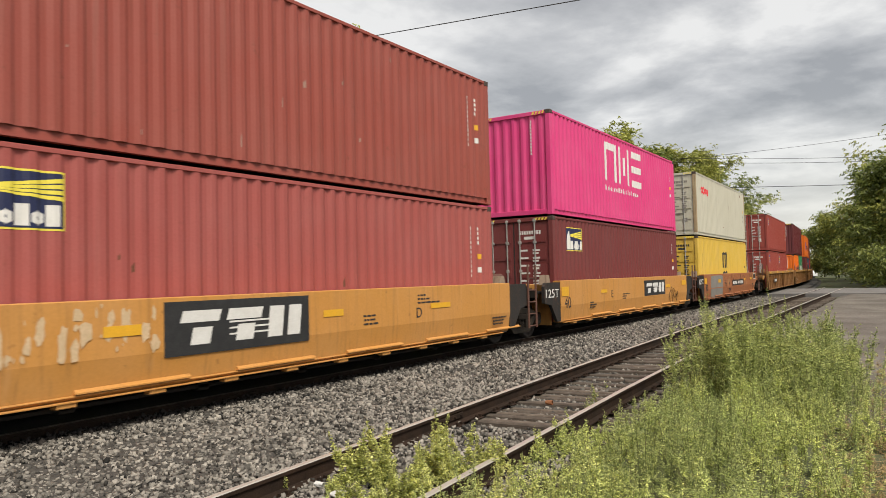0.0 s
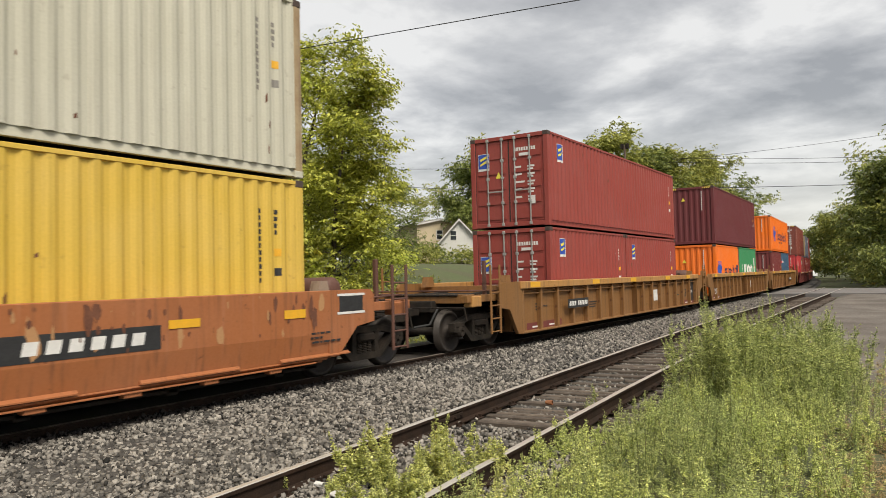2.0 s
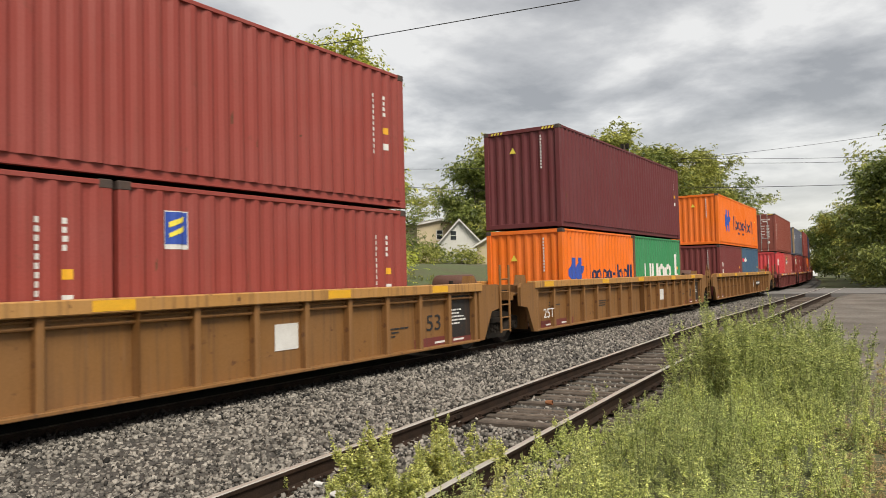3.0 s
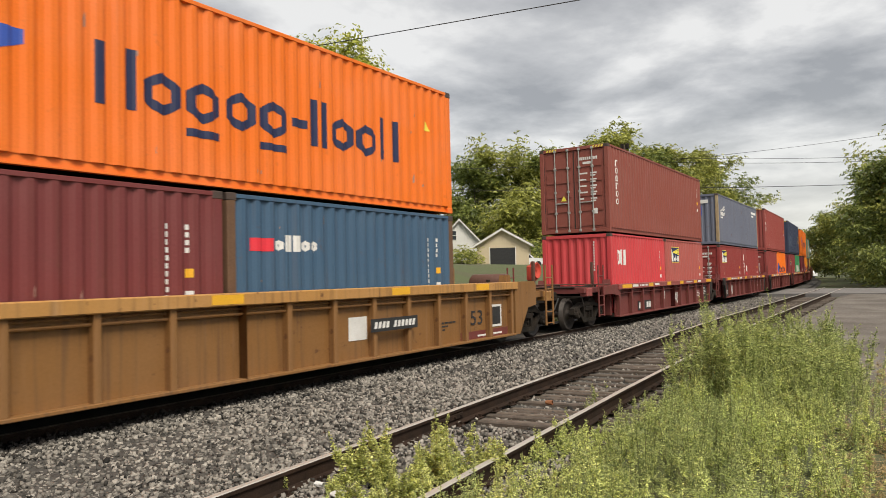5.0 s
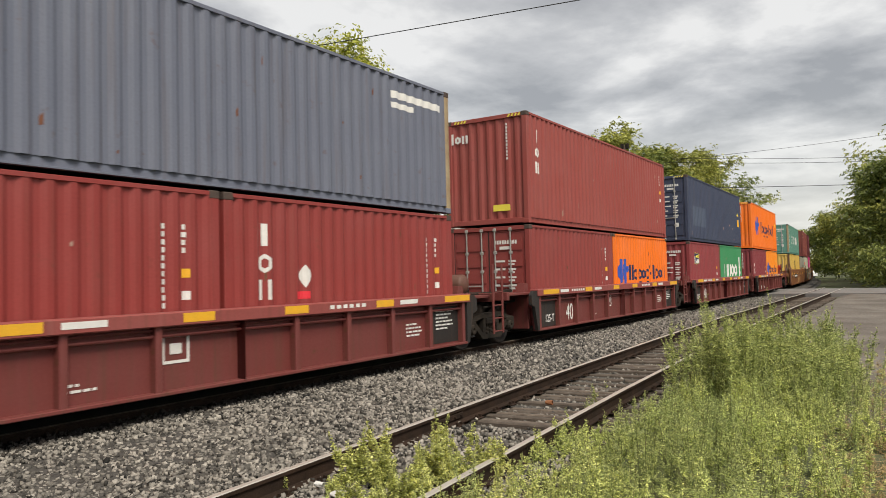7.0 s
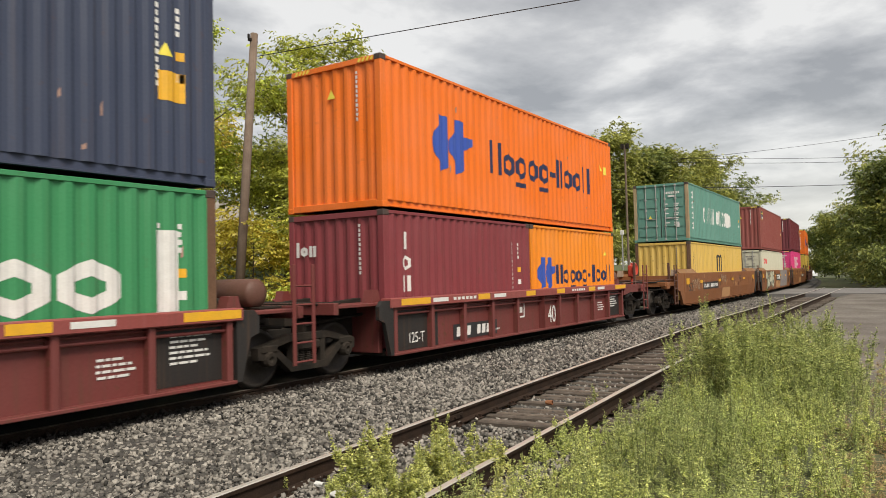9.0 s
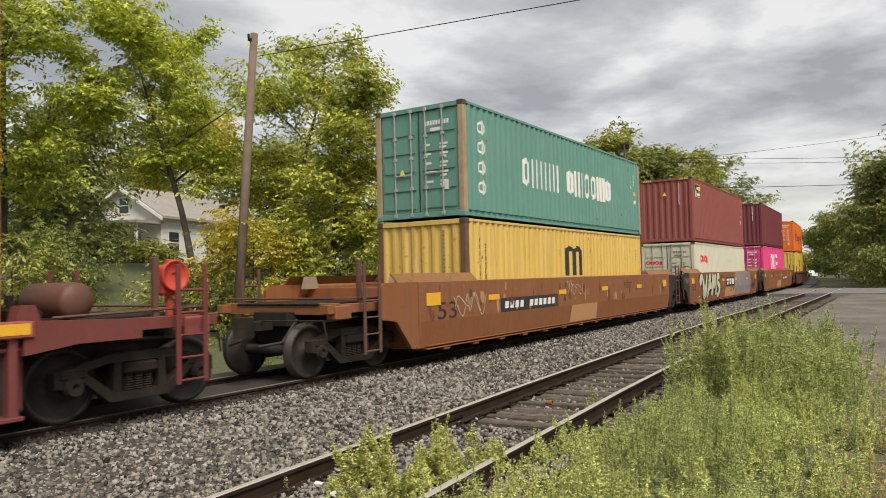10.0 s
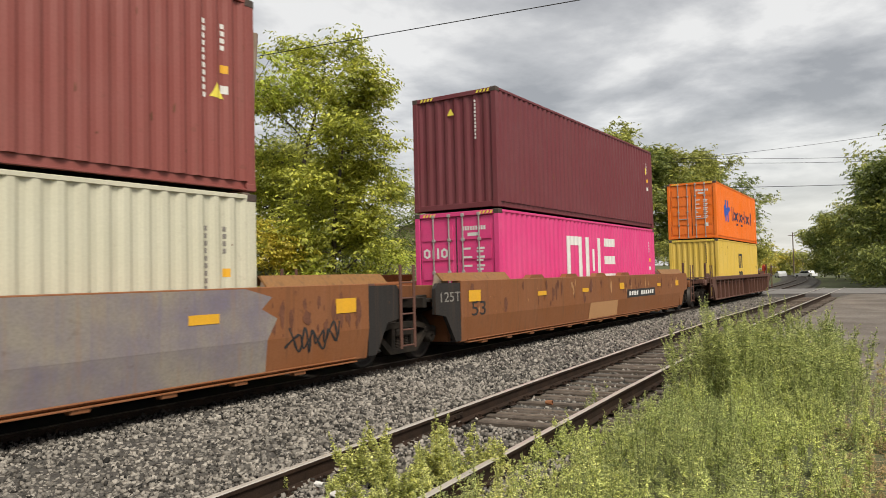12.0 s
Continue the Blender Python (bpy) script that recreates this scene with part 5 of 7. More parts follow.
    a = Container(L20, STD, CAIRED, False, "bright red 20-foot container with white block marks", 0.15)
    a.side(blocks(0.61, 1.55, 0.52, "OHl", t=0.12, w=0.30, gap=0.05), M_WHITE, "brand_mark"), a.numbers(seed=18, front_doors=False)
    b = Container(L20, STD, FADED, False, "faded pinkish-red 20-foot container with a black badge", 0.25)
    sun_logo(b, 0.89, 1.66, 1.13), b.numbers(seed=19)
    up = Container(L40, HC, BROWN, True, "brown corrugated 40-foot container with upright white marks")
    upright(up, 0.76, 2.47, 6, 0.21, M_WHITE, 3), up.numbers(seed=20), up.triangle(0.85, 1.1)
    load("G", [a, b], up)
    post_maroon("H", False, False, False)
    a = Container(L20, STD, (0.26, 0.040, 0.036), True, "red-maroon 20-foot container with a black badge")
    sun_logo(a, 0.65, 1.67, 1.19), a.numbers(seed=21), a.front(ring(0.75, 1.1, 0.3, 0.3, 0), paint((0.45, 0.75, 0.05), 0.0), "round_sticker")
    b = Container(L20, STD, (0.26, 0.040, 0.036), False, "red-maroon 20-foot container with an upright white mark")
    tex_mark(b, 0.66, 2.17, 0.34), b.side(R(1.45, 1.75, 1.0, 1.12), M_RED, "label_sticker"), b.side([(1.5, 1.35, 1.40, 1.65, 1.18, 1.55), (1.65, 1.18, 1.55, 1.8, 1.35, 1.40)], M_WHITE, "placard"), b.numbers(seed=22)
    up = Container(L40, STD, SLATE, False, "slate-grey 40-foot container with white winged mark", 0.35, M_POSTTAN)
    up.side([(0.7, 1.72, 1.76, 1.4, 1.86, 1.93), (0.9, 1.72, 1.78, 1.7, 1.95, 2.05), (1.2, 1.72, 1.78, 1.75, 1.84, 1.92)] + blocks(0.60, 1.50, 0.2, "#ll##nn#l", t=0.05) + blocks(0.75, 1.36, 0.1, "#no#n#n", t=0.03), M_WHITE, "brand_mark", "white winged mark in plain shapes")
    up.side(R(10.2, 11.9, 2.12, 2.26) + R(10.2, 10.9, 1.93, 2.04), M_WHITE, "painted_patch"), up.front(R(0.55, 1.95, 2.12, 2.30), M_WHITE, "painted_patch"), up.front(R(1.3, 1.62, 1.5, 2.0), M_BLUE, "painted_patch"), up.front(R(0.75, 0.85, 1.5, 1.72), M_LEMON, "label_sticker")
    load("H", [a, b], up)
    post_maroon("I", False, False, False)
    a = Container(L20, STD, (0.25, 0.047, 0.042), True, "maroon 20-foot container with plain doors")
    a.numbers(seed=23)
    b = Container(L20, STD, ORANGE, False, "orange 20-foot container with a blue emblem", 0.18)
    hl_logo(b, 0.40, 0.89, 0.86, 1.60, 0.53, 1.03)
    up = Container(L40, HC, (0.29, 0.062, 0.053), False, "red-maroon 40-foot container with upright white marks")
    tex_mark(up, 0.52, 2.48, 0.34), up.front(blocks(0.15, 2.25, 0.3, "lon", t=0.07), M_WHITE, "brand_mark"), up.front(R(1.4, 1.9, 0.35, 0.52), M_LEMON, "label_sticker"), up.numbers(seed=24, front_doors=False)
    load("I", [a, b], up)
    post_maroon("J", False, False, False)
    a = Container(L20, STD, (0.25, 0.045, 0.05), False, "maroon 20-foot container with a small badge")
    sun_logo(a, 0.9, 1.6, 0.9), a.numbers(seed=25)
    b = Container(L20, STD, GREEN, False, "green 20-foot container with white block marks", 0.15, M_POSTRUST)
    b.side(blocks(1.15, 0.95, 0.66, "HHOO", t=0.2, w=0.80), M_WHITE, "brand_mark", "white brand mark in plain shapes"), b.side(R(5.1, 5.45, 0.6, 2.0), M_WHITE, "label_sticker"), b.numbers(seed=26)
    up = Container(L40, HC, NAVY, True, "navy-blue 40-foot container with a painted-over patch")
    up.side(R(1.0, 3.4, 0.7, 1.6), paint((0.07, 0.09, 0.14), 0.1), "painted_patch"), up.numbers(seed=27), up.triangle(11.4, 1.7, 0.2, False), up.side(R(11.3, 11.7, 1.1, 1.5), M_YELLOW, "label_sticker")
    load("J", [a, b], up)
    post_maroon("K", False, True, True)
    a = Container(L20, STD, (0.22, 0.04, 0.048), False, "maroon 20-foot container with white marks and red overpaint")
    tex_mark(a, 0.60, 2.19, 0.34), a.front(blocks(0.2, 1.75, 0.3, "lon", t=0.08), M_WHITE, "brand_mark"), a.side(R(3.0, 3.5, 0.5, 0.9) + R(3.75, 4.3, 0.5, 0.9), paint((0.5, 0.05, 0.04), 0.0), "painted_patch"), a.numbers(seed=28, front_doors=False)
    b = Container(L20, STD, (0.82, 0.25, 0.012), False, "orange 20-foot container with a blue emblem", 0.2)
    hl_logo(b, 0.40, 0.89, 0.86, 1.60, 0.53, 1.03), b.triangle(5.3, 1.85, 0.16, False), b.numbers(False, False, seed=29)
    up = Container(L40, HC, ORANGE, False, "orange 40-foot container with a large blue emblem", 0.18)
    hl_logo(up, 1.72, 0.87, 1.2, 4.15, 0.78, 1.07), up.triangle(1.2, 2.2), up.numbers(False, False, seed=30), up.triangle(11.3, 1.9, 0.22, False), up.side(R(11.6, 11.75, 1.8, 2.05), M_LEMON, "label_sticker")
    load("K", [a, b], up)
    # L, M, N: brown smooth-sided cars
    k = car("L", "smooth53", True, False, "brown smooth-sided well car with white scribbles")
    number_bars(k, 1.0, 4.16, 0.82, 1.14)
    words(k, "53", -1.6, 0.82, 0.34, M_BLACK, X_SIDE + 0.004, 0.7), words(k, "A", 4.5, 0.92, 0.18, M_BLACK)
    scrawl(k, -1.0, 0.4, 0.82, 1.45, M_PALESPRAY, 7, 12, 0.02), scrawl(k, 4.8, 6.0, 1.05, 1.50, M_PALESPRAY, 8, 9, 0.018)
    patch_low(k, 5.09, 6.96), reflectors(k, [(-2.0, 0.5, 1.10, 0.25), (0.43, 0.5, 1.12, 0.12), (4.21, 0.48, 1.12, 0.12), (7.35, 0.5, 1.13, 0.12), (10.6, 0.5, 1.12, 0.12), (13.6, 0.45, 1.1, 0.25)])
    small_print(k, 9.5, 1.3, 3), peel(k, -2.0, 14.0, 0.82, 1.5, 60, 52, M_RUSTMARK), peel(k, -2.0, 14.0, 0.82, 1.5, 30, 53, M_TANPATCH)
    lo = Container(L40, STD, (0.64, 0.43, 0.10), False, "worn yellow 40-foot container with a black emblem", 0.4, M_POSTRUST)
    m_logo(lo, 5.40, 1.25, 0.86), upright(lo, 0.60, 2.2, 7, 0.125, M_BLACK, 1), upright(lo, 0.84, 2.06, 7, 0.115, M_BLACK, 2), lo.numbers(mat=M_GREYPATCH, seed=31, front_doors=False)
    up = Container(L40, STD, TEAL, True, "sea-green 40-foot container with white block marks", 0.25, M_POSTTAN)
    up.side(blocks(2.87, 0.92, 0.76, "OHlHH", t=0.16, w=0.42, gap=0.11) + blocks(5.72, 0.92, 0.76, "OHlOOlHO", t=0.15, w=0.42, gap=0.095), M_WHITE, "brand_mark", "white brand mark in plain blocks")
    up.side([q for i in range(4) for q in ring(0.68, 1.92 - 0.46 * i, 0.36, 0.30, 0.06) + R(0.83, 0.89, 1.90 - 0.46 * i, 2.24 - 0.46 * i)], M_WHITE, "brand_mark"), up.numbers(seed=32), up.triangle(0.75, 1.0), up.triangle(11.3, 1.6, 0.15, False)
    load("L", [lo], up)
    k = car("M", "smooth53", False, False, "brown smooth-sided well car covered in graffiti")
    words(k, "125T", -3.0, 1.15, 0.2, M_GREYPATCH, 1.489, 0.75), words(k, "53", -1.89, 0.82, 0.30, M_BLACK, X_SIDE + 0.004, 0.7)
    ttx_badge(k, 5.12, 7.38, 0.84, 1.30)
    strokes = [[(-0.45, 1.05), (-0.1, 1.42), (0.15, 1.2), (0.4, 0.5), (0.55, 0.5), (0.75, 1.0), (0.95, 1.45)], [(1.0, 0.45), (1.2, 0.85), (1.5, 1.42), (1.62, 1.2)], [(1.15, 0.9), (1.45, 0.98), (1.8, 0.95)], [(1.95, 0.5), (2.15, 1.40), (2.4, 0.9), (2.65, 1.42), (2.8, 0.5)], [(3.6, 1.42), (3.2, 1.38), (3.1, 1.1), (3.45, 0.92), (3.5, 0.6), (3.05, 0.45)]]
    for q in strokes:
        brush(k, q, 0.66, M_BLACK, 0.010, "graffiti_shadow")
        brush(k, q, 0.36, M_PALESPRAY, 0.016)
    scrawl(k, 3.9, 5.0, 1.2, 1.48, M_STEEL, 12, 10, 0.02), scrawl(k, 6.3, 7.5, 0.55, 0.85, M_STEEL, 13, 12, 0.035)
    patch_low(k, 5.0, 7.5)
    flat(k, "graffiti", [[(7.5, 0.797), (12.1, 0.797), (12.3, 1.1), (12.0, 1.25), (12.2, 1.42), (11.7, 1.55), (7.62, 1.55), (7.5, 1.3), (7.6, 1.1)]], M_MURAL, X_SIDE + 0.005)
    patch_low(k, 7.5, 12.1, M_MURAL, 0.32, "graffiti", 0.0)
    scrawl(k, 12.5, 13.8, 0.52, 0.98, M_BLACK, 17, 18, 0.045), peel(k, 12.2, 14.2, 0.82, 1.5, 30, 51, M_RUSTMARK)
    reflectors(k, [(-1.91, 0.47, 1.10, 0.24), (1.2, 0.5, 1.12, 0.12), (4.3, 0.45, 1.12, 0.12), (7.5, 0.5, 1.12, 0.12), (10.73, 0.5, 1.10, 0.13), (13.6, 0.5, 1.1, 0.24)], None, X_SIDE + 0.012)
    lo = Container(L40, STD, (0.57, 0.55, 0.43), True, "off-white 40-foot container with red ring marks", 0.12)
    ring_name(lo, 1.13, 1.65, 0.40), ring_name(lo, 0.25, 1.6, 0.2, True), lo.numbers(mat=M_GREYPATCH, seed=33)
    up = Container(L40, HC, (0.255, 0.070, 0.060), False, "dull maroon 40-foot container with a small badge")
    sun_logo(up, 0.58, 2.05, 1.05), up.triangle(1.2, 2.1), up.numbers(seed=34, front_doors=False), up.triangle(11.5, 1.3, 0.25, False)
    load("M", [lo], up)
    k = car("N", "smooth53", False, True, "brown smooth-sided well car with faded numerals")
    words(k, "125T", -3.0, 1.15, 0.2, M_GREYPATCH, 1.489, 0.75), words(k, "53", -1.83, 0.82, 0.30, M_BLACK, X_SIDE + 0.004, 0.6)
    number_bars(k, 8.11, 11.13, 0.83, 1.10), patch_low(k, 4.91, 7.2), peel(k, -2.0, 14.0, 0.82, 1.5, 60, 54, M_RUSTMARK), peel(k, -2.0, 14.0, 0.82, 1.5, 30, 55, M_TANPATCH)
    reflectors(k, [(-1.95, 0.5, 1.12, 0.24), (1.4, 0.5, 1.13, 0.11), (4.3, 0.45, 1.13, 0.11), (7.4, 0.4, 1.13, 0.2), (11.4, 0.4, 1.13, 0.11), (13.8, 0.4, 1.1, 0.2)])
    for a in (1.0, 3.2, 5.4, 7.6):
        part("guide_block", Build().prism([(a - MID, 1.56), (a - MID + 0.9, 1.56), (a - MID + 0.75, 1.66), (a - MID + 0.15, 1.66)], 0, 1.30, 1.47), M_TTX_BROWN, k)
    lo = Container(L40, HC, PINK, True, "bright magenta 40-foot container with white block marks", 0.08)
    one_logo(lo, 3.97, 1.02, 1.36, False), lo.front(blocks(0.25, 1.75, 0.26, "OHO", t=0.06, w=0.2, gap=0.06), M_WHITE, "brand_mark"), lo.numbers(seed=35)
    up = Container(L40, HC, (0.155, 0.033, 0.042), False, "dark maroon 40-foot container with plain sides", 0.2)
    up.triangle(1.15, 2.35), up.numbers(seed=36, front_doors=False), up.side(R(11.4, 11.6, 1.95, 2.2), M_LEMON, "label_sticker")
    load("N", [lo], up)
    car("O", "post53red", True, True, "rusty brown-maroon well car at the train's end")
    lo = Container(L40, HC, (0.66, 0.46, 0.08), False, "yellow 40-foot container with a black emblem", 0.25)
    m_logo(lo, 5.6, 1.4, 0.85), lo.numbers(mat=M_BLACK, seed=37, front_doors=False)
    up = Container(L40, HC, ORANGE, True, "orange 40-foot container with a blue emblem", 0.18)
    hl_logo(up, 2.0, 0.9, 1.2, 4.15, 0.78, 1.07), up.numbers(seed=38)
    load("O", [lo], up)


build_ground()


def under_train_fx(k, y):
    m = max(0.0, y - START)
    return MAIN_X - BEND * m * m + (-2.2, -1.3, 0.0, 1.22)[k]


# a dark sheet: oily ballast with the train's shade painted in
tagged(grid_sheet("oily_shaded_bed", [0, 1, 2, 3], [-30 + 1.0 * i for i in range(120)] + [90 + 4 * i for i in range(40)], lambda k, y: (-0.145, -0.108, -0.108, -0.108)[k], M_OIL_SHADE, under_train_fx), "oily ballast under the train, blackened with the train's shade", "ballast", kind="structure")
build_track("track_main", main_centre, -30, 300, -10, 110, "main railway track with dark ties on grey ballast", 1, M_MAINHEAD)
build_track("track_siding", siding_centre, -20, 70, -4, 52, "old rusty siding track with weathered ties", 2, M_RAILHEAD)
stones("ballast_stones", bed_region(2.6, 10.0, 0.09, 1.0), 33000, 0.029, True, 11, M_STONE, "grey crushed stones between the tracks")
stones("ballast_stones", bed_region(9.8, 50, 0.09, 1.0, 1.7), 34000, 0.040, False, 12, M_STONE, "grey crushed stones between the tracks")
# dark stones carry on the oil and the painted shade past the rail
stones("oily_shaded_stones", bed_region(2.0, 40, 0.0, 0.10, 1.3), 5000, 0.036, False, 13, M_OIL_SHADE, "oily stones beside the main rail, blackened with the train's shade")
stones("oily_shaded_stones", bed_region(2.0, 40, 0.08, 0.15, 1.3), 1500, 0.034, False, 14, M_OIL_SHADE, "oily stones beside the main rail, blackened with the train's shade")


def build_road():
    def lot_fx(k, y):
        left = max(siding_x(y) + 1.35, -0.75 - 0.02 * y if y < 16 else -9)
        return left + (30 - left) * (0, 0.02, 0.08, 0.16, 0.3, 0.6, 1)[k]
    ys = [9 + 1.5 * i for i in range(31)]
    ob = grid_sheet("gravel_lot", list(range(7)), ys, lambda k, y: ground_z(lot_fx(k, y), y) + 0.03, M_GRAVEL, lot_fx)
    tagged(ob, "brown-grey gravel lot worn by tyres", "gravel lot", kind="structure")
    b = Build().prism([(-60.0, -0.5), (-60.0, 1.4), (-26.0, 0.0), (-18.0, -0.022), (9.0, -0.022), (40.0, 0.25), (40.0, -0.5)], 1, 53.5, 66.5)
    tagged(solo("road", b, M_ASPHALT), "worn grey asphalt road over the level crossing", "road", kind="structure")


build_road()


def build_street():
    ob = grid_sheet("street", [-33.5, -31.5, -29.0], [-15 + 3 * i for i in range(23)], lambda x, y: ground_z(x, y) + 0.05, M_ASPHALT)
    tagged(ob, "narrow grey asphalt street before the houses", "street", kind="structure")
    rng = random.Random(9)
    for x, y, m, lab in ((-4.42, 4.75, M_WHITE, "crumpled white paper cup on the ballast"), (-4.1, 4.6, M_WHITE, "torn white paper scrap on the ballast"), (-4.35, 9.3, M_LITTER, "orange scrap of litter between the ties")):
        b = Build().lathe([(-0.05, 0.0), (-0.05, 0.028), (0.0, 0.034), (0.05, 0.040), (0.052, 0.036), (0.0, 0.028), (-0.045, 0.0)], 9, 0)
        b.v = [(p[0], p[1] * rng.uniform(0.6, 1.1), p[2] * rng.uniform(0.5, 1.1)) for p in b.v]
        solo("litter", b, m, lab, "litter", at=(x, y, -0.12))


M_LITTER = shader("orange_litter", (0.30, 0.12, 0.05), 0.8, 0, (0.2, 0.1, 0.05), 0.4, 6, 50, 0.1)
build_street()


# ---- trees, houses, poles, distance ----
def leaves_mesh(name, pts, dirs, sizes, seed, mat, slim=0.42, simple=False):
    """Many small bent leaves, one at each point along its direction; simple ones are single triangles."""
    rng = np.random.default_rng(seed)
    n = len(pts)
    d = dirs + rng.normal(0, 0.22, (n, 3))
    d /= np.linalg.norm(d, axis=1)[:, None]
    w = np.cross(d, rng.normal(0, 0.45, (n, 3)) + (0, 0, 1))
    w /= np.linalg.norm(w, axis=1)[:, None]
    nn = np.cross(w, d)
    s = (sizes * rng.uniform(0.65, 1.35, n))[:, None]
    if simple:
        v, k = np.stack([pts - s * slim * 0.5 * w, pts + s * (d - 0.15 * nn), pts + s * slim * 0.5 * w], 1), 3
    else:
        v, k = np.stack([pts, pts + s * (0.45 * d + slim * 0.5 * w - 0.04 * nn), pts + s * (d - 0.14 * nn), pts + s * (0.45 * d - slim * 0.5 * w - 0.04 * nn)], 1), 4
    me = bpy.data.meshes.new(name)
    me.vertices.add(n * k)
    me.vertices.foreach_set("co", v.reshape(-1))
    me.loops.add(n * k)
    me.loops.foreach_set("vertex_index", np.arange(n * k, dtype=np.int32))
    me.polygons.add(n)
    me.polygons.foreach_set("loop_start", np.arange(0, n * k, k, dtype=np.int32))
    me.update(calc_edges=True)
    me.materials.append(mat)
    return me


def sprays(base, axis, size, seed, per=8):
    """Leaves in drooping rows on either side of short twigs, that point away from the trunk's axis."""
    g = np.random.default_rng(seed)
    n = len(base)
    out = (base - axis) * (1, 1, 0.35)
    out /= np.linalg.norm(out, axis=1)[:, None] + 1e-6
    d = out * 0.8 + g.normal(0, 0.55, (n, 3)) * (1, 1, 0.5) - (0, 0, 0.18)
    d /= np.linalg.norm(d, axis=1)[:, None]
    side = np.cross(d, g.normal(0, 0.3, (n, 3)) + (0, 0, 1))
    side /= np.linalg.norm(side, axis=1)[:, None]
    t = (np.arange(per) + 0.5) / per
    ln = size * per * 0.34 * g.uniform(0.7, 1.3, n)
    p = base[:, None] + d[:, None] * (t[None, :, None] * ln[:, None, None])
    p[:, :, 2] -= 0.22 * t[None] ** 2 * ln[:, None]
    sg = np.where(np.arange(per) % 2, 1.0, -1.0)
    dr = d[:, None] * 0.55 + side[:, None] * sg[None, :, None] * 0.9 - np.array((0, 0, 0.3))
    sz = size * (1.12 - 0.35 * t)[None] * np.ones((n, 1))
    return p.reshape(-1, 3), dr.reshape(-1, 3), sz.reshape(-1)


def tree(x, y, height, radius, mat, seed, label, leaves=9000, size=0.22, bare=0.22, lean=(0, 0), z=None, group="", spread=0.36, limbs=14, far=False):
    """A tapered trunk, forking limbs and twigs, with leaves along the twigs."""
    rng = random.Random(seed)
    z0 = (ground_z(x, y) if z is None else z) - 0.15
    t = thing("tree", label, "tree", group or "trees beside the railway", at=(x, y, z0))
    b, tips = Build(), []

    def branch(p, d, length, r, depth):
        n = 3
        for i in range(n):
            d = (d + Vector((rng.gauss(0, 0.14), rng.gauss(0, 0.14), rng.gauss(0.03, 0.08)))).normalized()
            q = p + d * (length / n)
            if not (far and depth > 1):
                b.tube(p, q, r * (1 - 0.22 * i), 3 if depth > 1 else 4, r * (1 - 0.22 * (i + 1)))
            if depth < 2:
                for _ in range(2):
                    side = Vector((rng.gauss(0, 1), rng.gauss(0, 1), rng.gauss(0.15, 0.5))).normalized()
                    branch(q, (d * 0.5 + side * 0.8).normalized(), length * rng.uniform(0.38, 0.6), r * 0.42, depth + 1)
            else:
                tips.append(q)
            p = q
        tips.append(p)
    p, d, r = Vector((0, 0, 0)), Vector((lean[0], lean[1], 1)).normalized(), max(0.05, height * 0.014)
    steps = 9
    for i in range(steps):
        d = (d + Vector((rng.gauss(0, 0.05), rng.gauss(0, 0.05), 0.08))).normalized()
        q = p + d * (height * 0.92 / steps)
        b.tube(p, q, r * (1 - i / (steps + 1.5)), 9, r * (1 - (i + 1) / (steps + 1.5)))
        f = (i + 1) / steps
        if f > bare:
            for j in range(max(1, round(limbs / steps * 1.25))):
                ang = rng.uniform(0, 6.283)
                reach = radius * (0.55 + 0.5 * math.sin(math.pi * min(1, (f - bare) / (1 - bare) * 0.85 + 0.12))) * rng.uniform(0.75, 1.4)
                branch(q, Vector((math.cos(ang), math.sin(ang), rng.uniform(0.15, 0.7))).normalized(), reach * 0.8, r * (1 - f * 0.8) * 0.5, 1)
        p = q
    tips.append(p)
    part("trunk", b, M_BARK, t, "dark brown branching trunk")
    g = np.random.default_rng(seed)
    base = np.array([tuple(q) for q in tips])
    per = 4 if far else 8
    pts = base[g.integers(0, len(base), leaves // per)] + g.normal(0, spread * 0.8, (leaves // per, 3)) * (1, 1, 0.6)
    pts = pts[pts[:, 2] > height * bare * 0.6]
    axis = np.stack([p.x * pts[:, 2] / height, p.y * pts[:, 2] / height, pts[:, 2] * 0.85], -1)
    lp, ld, ls = sprays(pts, axis, size, seed, per)
    part("crown", leaves_mesh("crown", lp, ld, ls, seed, mat, 0.46, far), mat, t)
    return t


LEAF_LIME = leaf_shader("leaf_lime", (0.41, 0.49, 0.08), (0.58, 0.59, 0.10))
LEAF_GREEN = leaf_shader("leaf_green", (0.26, 0.29, 0.068), (0.41, 0.40, 0.095))
LEAF_MID = leaf_shader("leaf_mid", (0.35, 0.40, 0.07), (0.54, 0.52, 0.09))
LEAF_DARK = leaf_shader("leaf_dark", (0.14, 0.19, 0.05), (0.26, 0.28, 0.07))
LEAF_GOLD = leaf_shader("leaf_gold", (0.62, 0.48, 0.06), (0.46, 0.44, 0.08))
LEAF_WEED = leaf_shader("leaf_weed", (0.45, 0.54, 0.175), (0.69, 0.69, 0.26), 0.6)
LEAF_WEED2 = leaf_shader("leaf_weed_dark", (0.31, 0.39, 0.135), (0.54, 0.55, 0.21), 0.6)
LEAF_PALE = leaf_shader("leaf_pale", (0.48, 0.53, 0.175), (0.68, 0.65, 0.26), 0.5)
LEAF_DRY = leaf_shader("leaf_dry", (0.46, 0.33, 0.17), (0.55, 0.44, 0.22), 0.4)


